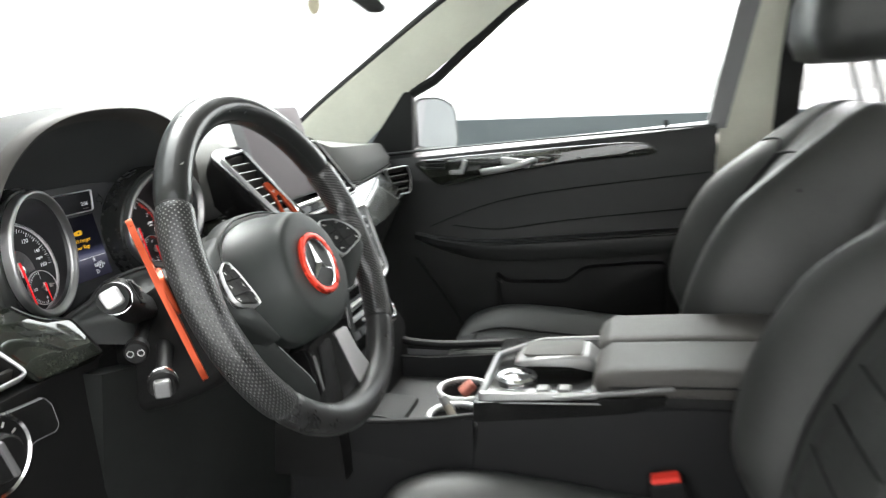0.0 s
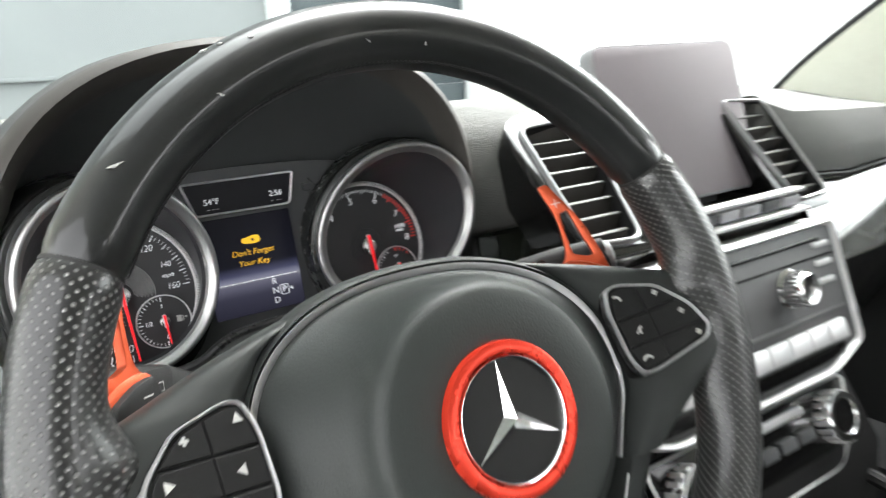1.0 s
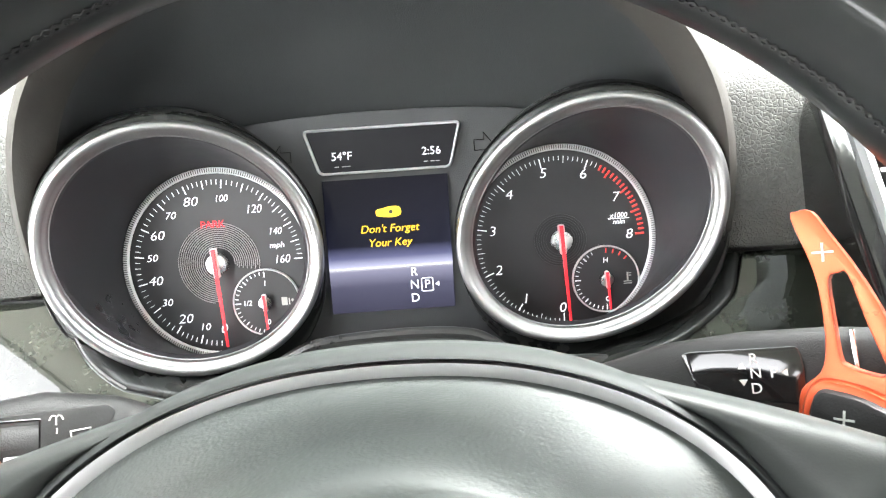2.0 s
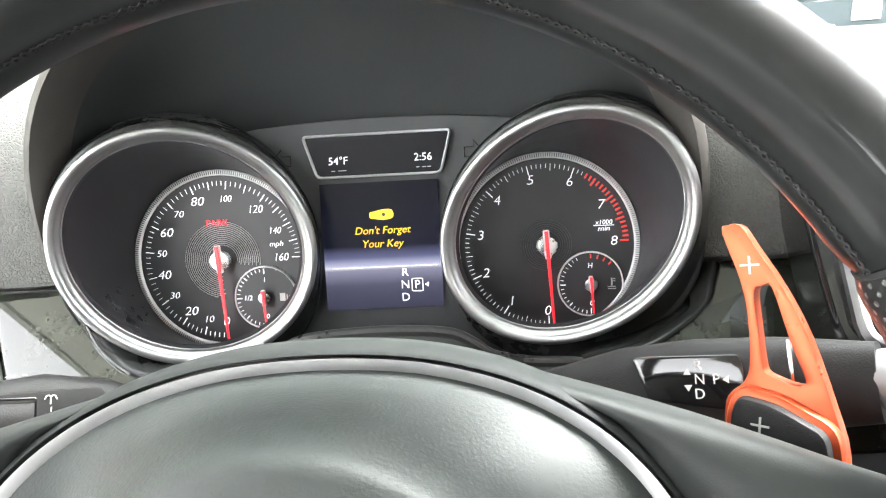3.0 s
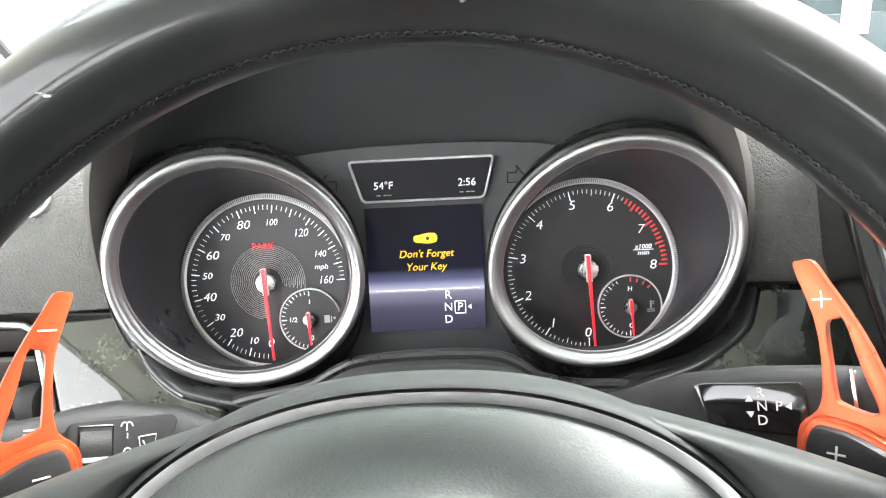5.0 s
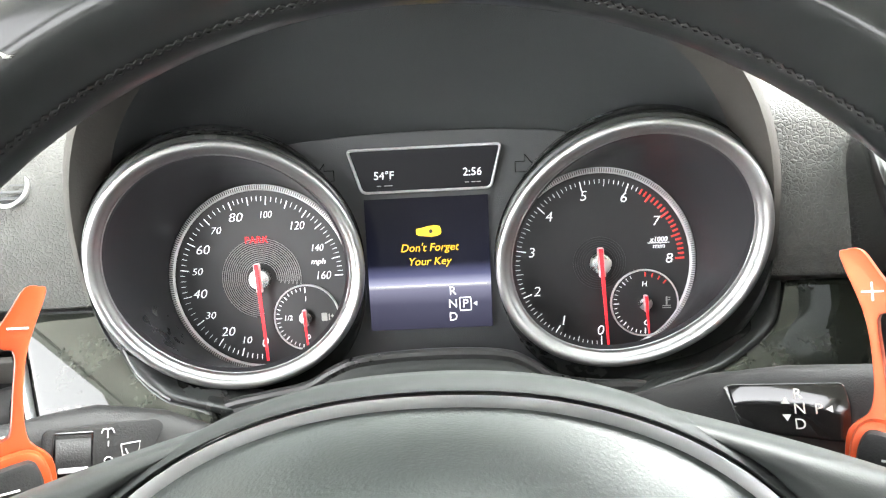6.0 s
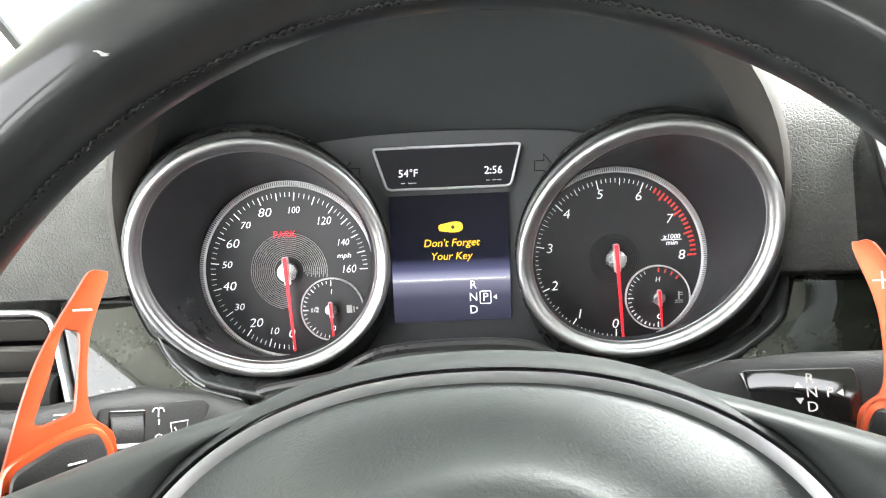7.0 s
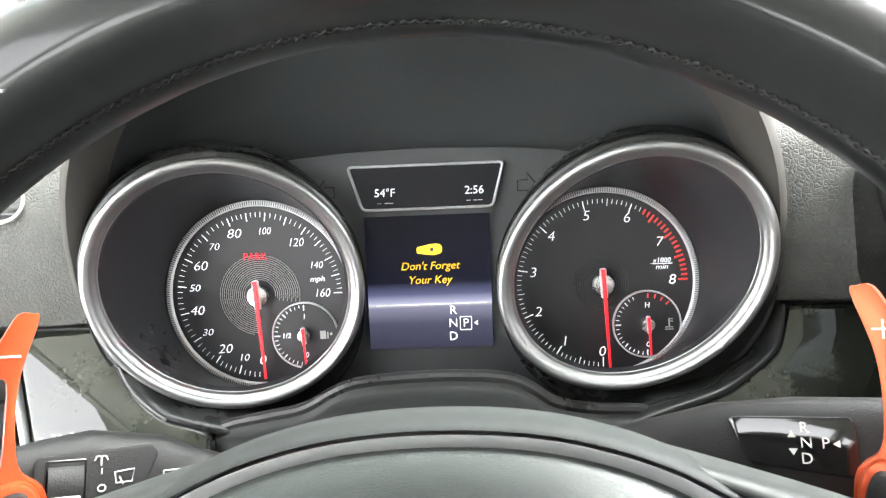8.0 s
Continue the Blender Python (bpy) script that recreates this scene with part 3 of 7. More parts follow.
    # creased leather field, its welts, and the armrest
    def welt(pts, r=0.0018):
        part("welt", tube(bmesh.new(), spline(pts, 6, False), r, 6), PLASTIC, t)
    welt([(1.083, -0.10, 0.82), (1.088, -0.16, 0.845), (1.087, -0.28, 0.885), (1.085, -0.45, 0.915), (1.086, -0.78, 0.952)])
    welt([(1.083, -0.16, 0.825), (1.084, -0.28, 0.815), (1.083, -0.45, 0.838), (1.083, -0.78, 0.872)])
    arm = []
    for y, x, z, th in ((-0.06, 1.075, 0.80, 0.012), (-0.13, 1.05, 0.79, 0.025), (-0.22, 1.03, 0.782, 0.035), (-0.3, 1.018, 0.785, 0.04), (-0.5, 1.013, 0.80, 0.042), (-0.79, 1.013, 0.822, 0.042)):
        arm.append([(1.10, y, z + 0.004), (x + 0.012, y, z + 0.006), (x + 0.002, y, z), (x, y, z - 0.012), (x + 0.01, y, z - th), (1.10, y, z - th - 0.01)])
    part("armrest", loft(bmesh.new(), arm), DOORSKIN, t, "padded leather armrest")
    welt([(1.045, -0.13, 0.797), (1.024, -0.3, 0.794), (1.018, -0.79, 0.829)], 0.002)
    pk = rounded([(0.27, 0.71), (0.30, 0.683), (0.45, 0.688), (0.49, 0.725), (0.64, 0.74), (0.69, 0.74), (0.69, 0.52), (0.30, 0.5)], 0.02)
    f2 = Matrix(((0, 0, -1, 1.085), (-1, 0, 0, 0), (0, 1, 0, 0), (0, 0, 0, 1)))
    part("pocket", plate(bmesh.new(), f2, pk, -0.03, 0.03, 0.01), PLASTIC, t, "black plastic map pocket")
    welt([(1.075, -0.06, 0.74), (1.07, -0.16, 0.60), (1.06, -0.2, 0.5)], 0.004)
    # frame of the side window and its pane
    fr = [(1.135, -0.055, 1.16), (1.12, -0.12, 1.19), (1.04, -0.33, 1.34), (0.975, -0.52, 1.45), (0.97, -0.70, 1.49), (1.055, -0.845, 1.36), (1.12, -0.80, 1.12), (1.135, -0.785, 1.04)]
    part("window_frame", tube(bmesh.new(), fr, 0.013, 8), PLASTIC, t, "black window frame")
    part("frame_lining", ribbon(bmesh.new(), [(1.114, -0.770, 1.05), (1.086, -0.793, 1.18), (1.032, -0.830, 1.37), (0.98, -0.80, 1.46)], [(1.114, -0.812, 1.05), (1.086, -0.838, 1.18), (1.032, -0.875, 1.37), (0.98, -0.86, 1.47)], (0.02, 0, 0)), GREYTRIM, t, "grey lining of the window frame")
    tri = bmesh.new()
    loft(tri, [[(x, y, z) for y, z in ((0.10, 0.985), (-0.048, 0.995), (-0.054, 1.172), (-0.03, 1.16))] for x in (1.128, 1.15)])
    part("corner_cover", tri, PLASTIC, t, "black triangular cover in the window's corner")
    pane = part("pane", ribbon(bmesh.new(), [(1.145, -0.06, 0.99), (1.145, -0.79, 1.04)], [(1.12, -0.10, 1.18), (0.99, -0.83, 1.48)], (0.004, 0, 0)), PANE, t, "clear side window")
    pane.visible_shadow = False
    part("outer_sill", newbox(Matrix.Translation((1.19, -0.38, 1.000)), (0.05, 0.9, 0.03), 0.01), RUBBER, t, "black outer window strip")
    part("skin", newbox(Matrix.Translation((1.24, -0.36, 0.73)), (0.06, 1.0, 0.46), 0.03), BODY, t, "white painted outer skin")
    part("lock_pin", tube(bmesh.new(), [(1.125, -0.68, 1.05), (1.125, -0.68, 1.072)], 0.005, 8), PLASTIC, t)
    return t


passenger_door()


def wing_mirror():
    t = thing("wing_mirror", (1.30, -0.02, 1.0), "silver wing mirror outside the passenger window", "wing mirror")
    f = Matrix.Translation((1.315, -0.062, 1.066)) @ Matrix.Rotation(radians(-33), 4, "Z") @ frame3((0, 0, 0))
    sh = rounded([(-0.075, -0.085), (0.095, -0.075), (0.085, 0.055), (0.02, 0.085), (-0.08, 0.085)], 0.03)
    rings = [[f @ Vector((x * s + 0.0, y * s, z)) for x, y in sh] for s, z in ((0.90, -0.004), (0.93, 0.002), (1.0, -0.008), (1.02, -0.04), (0.9, -0.08), (0.55, -0.115))]
    part("housing", loft(bmesh.new(), rings), GREYTRIM, t, "silver painted housing")
    part("mirror_glass", plate(bmesh.new(), f, [(x * 0.87, y * 0.87) for x, y in sh], -0.002, 0.002), MIRROR, t, "mirror glass")
    part("foot", newbox(Matrix.Translation((1.235, -0.015, 0.995)), (0.12, 0.05, 0.04), 0.012), PLASTIC, t)
    return t


wing_mirror()

# ---- dashboard ----
def dashboard():
    t = thing("dashboard", (XM, 0.2, 0.7), "black leather dashboard with dark veneer trim", "dashboard")
    # upper pad: left of the cluster, behind it, and across to the passenger side
    def sec(x, front, lip, crest, back=0.56):
        (fy, fz), (ly, lz), (cy, cz) = front, lip, crest
        return [(x, 0.58, 0.80), (x, back, 1.02), (x, 0.40, 1.065), (x, (cy + 0.4) / 2, (cz + 1.075) / 2), (x, cy, cz), (x, cy - 0.045, cz - 0.004), (x, (ly + cy - 0.045) / 2 - 0.012, (lz + cz) / 2 + 0.014), (x, ly, lz), (x, fy, fz), (x, fy + 0.03, fz - 0.006), (x, fy + 0.06, 0.80)]
    left = [sec(x, *s) for x, s in ((-0.46, ((-0.036, 1.002), (-0.040, 1.018), (0.02, 1.09))), (-0.34, ((-0.035, 1.001), (-0.039, 1.018), (0.03, 1.10))), (-0.26, ((-0.034, 1.0), (-0.038, 1.018), (0.05, 1.105))), (-0.185, ((-0.033, 1.0), (-0.037, 1.018), (0.06, 1.11))), (-0.163, ((-0.031, 1.0), (-0.034, 1.018), (0.07, 1.11))))]
    part("left_pad", loft(bmesh.new(), left), LEATHER, t, angle=50)
    mid = [sec(x, (0.075, 1.0), (0.072, 1.03), (0.16, 1.115)) for x in (-0.16, 0.0, 0.17)]
    part("middle_pad", loft(bmesh.new(), mid), LEATHER, t, angle=50)
    right = [sec(x, *s) for x, s in ((0.160, ((-0.031, 1.0), (-0.034, 1.018), (0.055, 1.105))), (0.20, ((-0.033, 1.0), (-0.037, 1.018), (0.04, 1.105))), (0.285, ((-0.034, 1.0), (-0.038, 1.03), (0.04, 1.105))), (0.30, ((0.02, 1.0), (0.01, 1.05), (0.07, 1.10))), (0.53, ((0.02, 1.0), (0.01, 1.05), (0.07, 1.09))), (0.545, ((-0.05, 1.02), (-0.045, 1.05), (0.04, 1.09))), (0.59, ((-0.065, 1.0), (-0.07, 1.025), (0.03, 1.08))), (0.70, ((-0.062, 0.99), (-0.066, 1.02), (0.05, 1.07))), (0.90, ((-0.03, 0.986), (-0.034, 1.012), (0.08, 1.055))), (1.03, ((-0.015, 0.99), (-0.016, 1.01), (0.10, 1.045))), (1.13, ((0.02, 0.99), (0.02, 1.0), (0.12, 1.03))))]
    part("right_pad", loft(bmesh.new(), right), LEATHER, t, angle=50)
    # veneer: left of the cluster, right of it, and the passenger strip
    def face(name, rows, material, label, thick=0.012):
        """A gently curved facing: rows of (x, top y, top z, bottom y, bottom z)."""
        rings = []
        for x, ty, tz, by, bz in rows:
            my, mz = (ty + by) / 2 - 0.004, (tz + bz) / 2
            rings.append([(x, ty, tz), (x, my, mz), (x, by, bz), (x, by + thick, bz - 0.002), (x, my + thick, mz), (x, ty + thick, tz)])
        return part(name, loft(bmesh.new(), rings), material, t, label)
    vl = frame3((0.0, -0.048, 0.97), radians(38))
    for name, o in (("left_veneer", [(-0.2155, 0.0332), (-0.1708, 0.0330), (-0.1625, 0.0235), (-0.1583, 0.0140), (-0.1492, 0.0), (-0.1392, -0.0093), (-0.1297, -0.0155), (-0.1060, -0.0215), (-0.1010, -0.0690), (-0.1815, -0.0655)]),
                    ("right_veneer", [(0.1200, -0.0181), (0.1438, -0.0103), (0.1597, -0.0006), (0.1732, 0.0109), (0.1790, 0.0270), (0.1810, 0.0330), (0.2700, 0.0330), (0.2700, -0.0640), (0.0950, -0.0690), (0.1000, -0.0240)])):
        out = rounded(o if name == "left_veneer" else o[::-1], 0.006, 4)
        v = part(name, plate(bmesh.new(), vl, out, -0.012, 0.0, 0.002), BURL, t, "glossy dark veneer by the cluster")
        part("edge_line", band(bmesh.new(), vl, out, inset(out, 0.0012), -0.012, 0.0008), GLOSS, v, "fine black edge")
    bright = [(-0.1625, 0.0235), (-0.1583, 0.0140), (-0.1492, 0.0), (-0.1392, -0.0093), (-0.1297, -0.0155)]
    part("edge_wire", tube(bmesh.new(), spline([vl @ Vector((x + 0.001, y, 0.0012)) for x, y in bright], 5, False), 0.0006, 6), SATINGREY, t, "fine bright edge beside the dial")
    # glossy black surround that falls away from the veneer towards each dial
    for s, cut in ((-1, [(-0.1750, 0.0340), (-0.1625, 0.0235), (-0.1583, 0.0140), (-0.1492, 0.0), (-0.1392, -0.0093), (-0.1297, -0.0155), (-0.1060, -0.0215), (-0.0900, -0.0225)]),
                   (1, [(0.0850, -0.0250), (0.1000, -0.0240), (0.1200, -0.0181), (0.1438, -0.0103), (0.1597, -0.0006), (0.1732, 0.0109), (0.1790, 0.0270), (0.1805, 0.0330)])):
        rows = []
        line = spline(cut, 5, False)
        for i, (x, y) in enumerate(line):
            u = i / (len(line) - 1)
            sink = 0.012 * max(0.0, ((u if s < 0 else 1 - u) - 0.72) / 0.28) ** 1.5
            d = (Vector((s * 0.098, 0.040)) - Vector((x, y))).normalized()
            rows.append([vl @ Vector((x + d.x * k, y + d.y * k, z - sink)) for k, z in ((-0.002, -0.012), (-0.001, -0.003), (0.0005, -0.0012), (0.0025, -0.0014), (0.006, -0.0038), (0.010, -0.009), (0.014, -0.017), (0.018, -0.030))])
        part("dial_surround", loft(bmesh.new(), rows, closed=False), COLLAR, t, "glossy black surround below the dial", angle=80)
    face("passenger_veneer", [(0.575, -0.068, 0.992, -0.118, 0.908), (0.70, -0.060, 0.982, -0.108, 0.904), (0.90, -0.030, 0.978, -0.076, 0.908), (1.03, -0.012, 0.982, -0.054, 0.918), (1.125, 0.024, 0.984, -0.006, 0.932)], BURL, "glossy dark veneer strip before the passenger")
    part("pad_welt", tube(bmesh.new(), [(0.59, -0.07, 0.996), (0.70, -0.066, 0.986), (0.90, -0.034, 0.982), (1.03, -0.017, 0.986), (1.12, 0.02, 0.986)], 0.003, 6), PLASTIC, t)
    # lower panels
    face("left_lower", [(-0.42, -0.096, 0.921, -0.104, 0.62), (-0.25, -0.092, 0.919, -0.100, 0.62), (-0.15, -0.084, 0.914, -0.090, 0.63), (-0.077, -0.067, 0.904, -0.066, 0.68)], PLASTIC, "black lower panel by the door", 0.03)
    face("glovebox", [(0.56, -0.114, 0.905, 0.03, 0.66), (0.75, -0.098, 0.900, 0.04, 0.66), (0.95, -0.066, 0.905, 0.06, 0.68), (1.12, -0.004, 0.928, 0.10, 0.70)], PLASTIC, "black glove box lid", 0.03)
    face("knee_panel", [(-0.12, -0.10, 0.90, -0.05, 0.60), (0.06, -0.09, 0.86, -0.05, 0.56), (0.16, -0.095, 0.87, -0.06, 0.545), (0.258, -0.112, 0.88, -0.085, 0.54)], COWL, "black knee panel under the column", 0.03)
    part("seam", tube(bmesh.new(), spline([(-0.0790, -0.0675, 0.903), (-0.0735, -0.0685, 0.868), (-0.0660, -0.0680, 0.831), (-0.0785, -0.0690, 0.798), (-0.0775, -0.0690, 0.770)], 6, False), 0.0008, 6), GREYTRIM, t, "fine panel seam")
    # demister grille on the pad
    g = part("demister", newbox(Matrix.Translation((-0.08, 0.31, 1.093)), (0.34, 0.075, 0.01), 0.003), PLASTIC, t, "black slotted demister grille")
    for k in range(22):
        part("slat", newbox(Matrix.Translation((-0.24 + k * 0.0152, 0.31, 1.10)), (0.0035, 0.065, 0.005)), GREY, g, smooth=False)
    part("sensor", lathe(bmesh.new(), Matrix.Translation((0.40, 0.37, 1.074)), [(0.0, 0.014), (0.008, 0.012), (0.013, 0.006), (0.015, 0.0)], 20), GREY, t, "small domed light sensor")
    # small round vent on the pad by the door
    rv = frame3((-0.2045, -0.0270, 1.0640), radians(29)) @ Matrix.Scale(0.50, 4)
    r0 = part("side_vent", lathe(bmesh.new(), rv, [(0.019, -0.004), (0.0225, -0.004), (0.0228, 0.001), (0.0205, 0.0024), (0.019, 0.001)], 36, True), SATIN, t, "small round vent in the pad")
    part("vent_floor", plate(bmesh.new(), rv, circle(0.0195, 32), -0.004, -0.002), RUBBER, r0)
    for k in (-2, -1, 0, 1, 2):
        part("slat", newbox(at(rv, 0, k * 0.0066, -0.0005), (2 * math.sqrt(0.019 ** 2 - (k * 0.0066) ** 2), 0.0022, 0.003)), GREY, r0, smooth=False)
    return t


DASH = dashboard()


def hood():
    """The arched hood over the instruments: a skin from the lip back to the panel, with a rolled lip."""
    arch = lambda a, b, z0, p: [(a * math.copysign(abs(math.cos(k)) ** p, math.cos(k)), z0 + b * abs(math.sin(k)) ** p) for k in (math.pi * i / 40 for i in range(41))]  # noqa: E731
    rows = []
    for a, b, z0, p, y in ((0.180, 0.115, 1.005, 0.8, 0.20), (0.178, 0.135, 1.005, 0.8, 0.08), (0.176, 0.147, 1.003, 0.8, 0.0), (0.190, 0.150, 1.0, 0.8, -0.04), (0.186, 0.1505, 0.999, 0.8, -0.052), (0.181, 0.148, 0.998, 0.8, -0.056), (0.177, 0.1435, 0.998, 0.8, -0.052),
                           (0.172, 0.136, 0.998, 0.8, -0.035), (0.168, 0.112, 1.0, 0.8, 0.0), (0.165, 0.085, 1.0, 0.8, 0.022), (0.160, 0.050, 1.0, 0.8, 0.034)):
        rows.append([(x * ((0.92 if x > 0 else 0.925) if y < -0.03 else 1.0), y + 0.3 * (1.12 - z) * (0.45 if y < 0 else 0.12), z) for x, z in arch(a, b, z0 + 0.012, p)])
    part("hood_top", loft(bmesh.new(), rows[:4], closed=False), HOODTOP, DASH, "black grained top of the hood", angle=60)
    lip = part("hood_lip", loft(bmesh.new(), rows[3:8], closed=False), HOODLIP, DASH, "rolled lip of the hood, warm light in its colour", angle=60)
    part("hood", loft(bmesh.new(), rows[7:], closed=False), HOODSKIN, DASH, "black grained hood over the instruments", angle=60)
    return lip


hood()


def slatted_vent(name, f, outline, slats, label, wheel=None, bright=BRIGHT):
    t = thing(name, f.translation, label, "air vent", group="air vents of the dashboard")
    fine = rounded(outline, 0.012, 5)
    part("surround", band(bmesh.new(), f, fine, inset(fine, 0.0040), -0.004, 0.005), bright, t, "silver surround")
    inner = inset(fine, 0.0045)
    bm = bmesh.new()
    loft(bm, [[f @ Vector((x, y, z)) for x, y in pts] for pts, z in ((inner, 0.003), (inset(fine, 0.006), -0.03), (inset(fine, 0.012), -0.05))], caps=False)
    bm.faces.new([bm.verts.new(f @ Vector((x, y, -0.05))) for x, y in inset(fine, 0.012)])
    part("duct", bm, PLASTIC, t, "black duct")
    ys = [p[1] for p in outline]
    y0, y1 = min(ys) + 0.012, max(ys) - 0.010
    for k in range(slats):
        y = y0 + (y1 - y0) * k / (slats - 1)
        xs = []
        n = len(inner)
        for i in range(n):
            (ax, ay), (bx, by) = inner[i], inner[(i + 1) % n]
            if (ay - y) * (by - y) <= 0 and abs(ay - by) > 1e-9:
                xs.append(ax + (bx - ax) * (y - ay) / (by - ay))
        if len(xs) >= 2:
            a, b = min(xs), max(xs)
            part("slat", newbox(at(f, (a + b) / 2, y, -0.010) @ Matrix.Rotation(radians(-28), 4, "X"), (b - a, 0.0040, 0.018), 0.0012), SLAT, t, smooth=False)
    if wheel:
        part("thumb_wheel", lathe(bmesh.new(), at(f, *wheel) @ Matrix.Rotation(radians(90), 4, "Y"), [(0.0, -0.005), (0.011, -0.005), (0.012, 0.0), (0.011, 0.005), (0.0, 0.005)], 24), PLASTIC, t)
    return t


VENT_TILT = radians(48)
VF = frame3((0.235, -0.10, 1.04), VENT_TILT)
slatted_vent("air_vent", VF, [(-0.030, 0.064), (0.044, 0.070), (0.016, -0.062), (-0.038, -0.058)], 8, "silver-framed black slatted vent beside the screen")
VF2 = frame3((0.545, -0.068, 1.032), radians(32))
RIGHT_VENT = [(-0.060, 0.062), (0.012, 0.058), (0.046, -0.060), (-0.012, -0.062)]
slatted_vent("air_vent", VF2, RIGHT_VENT, 8, "silver-framed black slatted vent beside the screen")
VF3 = Matrix.Translation((0.985, -0.052, 0.952)) @ Matrix.Rotation(radians(-22), 4, "Z") @ frame3((0, 0, 0), radians(8))
slatted_vent("air_vent", VF3, [(-0.044, 0.034), (0.040, 0.036), (0.050, 0.0), (0.036, -0.036), (-0.022, -0.034)], 4, "silver-framed black vent before the passenger")
VF4 = frame3((-0.2, -0.0455, 0.97), radians(38))
slatted_vent("air_vent", VF4, [(-0.130, 0.031), (-0.0165, 0.028), (0.0155, -0.058), (-0.145, -0.060)], 5, "silver-framed black vent by the driver's door", wheel=(-0.0120, -0.018, -0.002), bright=SATIN)


def centre_housing():
    t = thing("centre_console_housing", (0.385, -0.10, 1.0), "black housing of the centre stack round the vents", "centre stack")
    f = frame3((0.385, -0.10, 1.04), VENT_TILT)
    pods = [(f, [(-0.190, 0.070), (-0.165, 0.082), (-0.098, 0.082), (-0.118, -0.070), (-0.186, -0.068), (-0.1935, -0.05), (-0.1935, -0.02)], [(x - 0.15, y) for x, y in inset(rounded([(-0.030, 0.064), (0.044, 0.070), (0.016, -0.062), (-0.038, -0.058)], 0.012, 5), 0.002)]),
            (VF2, [(-0.070, 0.070), (0.012, 0.068), (0.030, 0.02), (0.056, -0.070), (-0.024, -0.072)], inset(rounded(RIGHT_VENT, 0.012, 5), 0.002))]
    for fr, out, hole in pods:
        out = rounded(out, 0.012, 4)
        part("vent_pod", solid([out, hole], fr, -0.006, 0.0, 0.002), PIANO, t, "piano black vent pod", angle=30)
        side = bmesh.new()
        loft(side, [[fr @ Vector((x, y, z)) for x, y in inset(out, d)] for z, d in ((-0.060, 0.014), (-0.030, 0.006), (-0.006, 0.0))], caps=False)
        part("pod_side", side, GLOSS, t, "piano black side of the pod")
    back = bmesh.new()
    loft(back, [[(x, 0.0, 1.07), (x, -0.012, 1.0), (x, -0.02, 0.97), (x, 0.03, 0.97), (x, 0.03, 1.07)] for x in (0.27, 0.50)])
    part("recess", back, PLASTIC, t, "dark recess behind the screen")
    part("shelf", newbox(Matrix.Translation((0.385, -0.062, 0.978)), (0.27, 0.10, 0.016), 0.004), PLASTIC, t, "black shelf below the screen")
    for z, y, h, m in ((0.9985, -0.112, 0.004, SATIN), (0.9800, -0.118, 0.004, SATIN)):
        part("strip", newbox(Matrix.Translation((0.385, y, z)), (0.265, 0.012, h), 0.0015), m, t, "satin silver strip")
    for k in range(8):
        part("key", newbox(Matrix.Translation((0.273 + k * 0.032, -0.113, 0.989)), (0.029, 0.008, 0.010), 0.002), SILVER if k % 3 else GREY, t)
    return t


centre_housing()


def tablet_screen():
    t = thing("centre_screen", (0.42, -0.05, 1.0), "upright dark display screen with a thin grey frame", "screen")
    f = frame3((0.4215, -0.040, 1.070), radians(15))
    sh = rounded([(-0.104, -0.078), (0.104, -0.078), (0.104, 0.078), (-0.104, 0.078)], 0.014, 5)
    part("housing", loft(bmesh.new(), [[f @ Vector((x * s, y * s, z)) for x, y in sh] for s, z in ((0.93, -0.02), (0.985, -0.015), (1.0, -0.006), (1.0, 0.0), (0.985, 0.002))]), GREYTRIM, t, "dark grey housing")
    part("display", plate(bmesh.new(), f, inset(sh, 0.003), 0.0005, 0.0035, 0.0005), SCREEN, t, "switched-off display, reflected surroundings in its colour")
    part("stand", newbox(at(f, 0, -0.085, -0.02), (0.1, 0.05, 0.02), 0.004), PLASTIC, t)
    return t


tablet_screen()


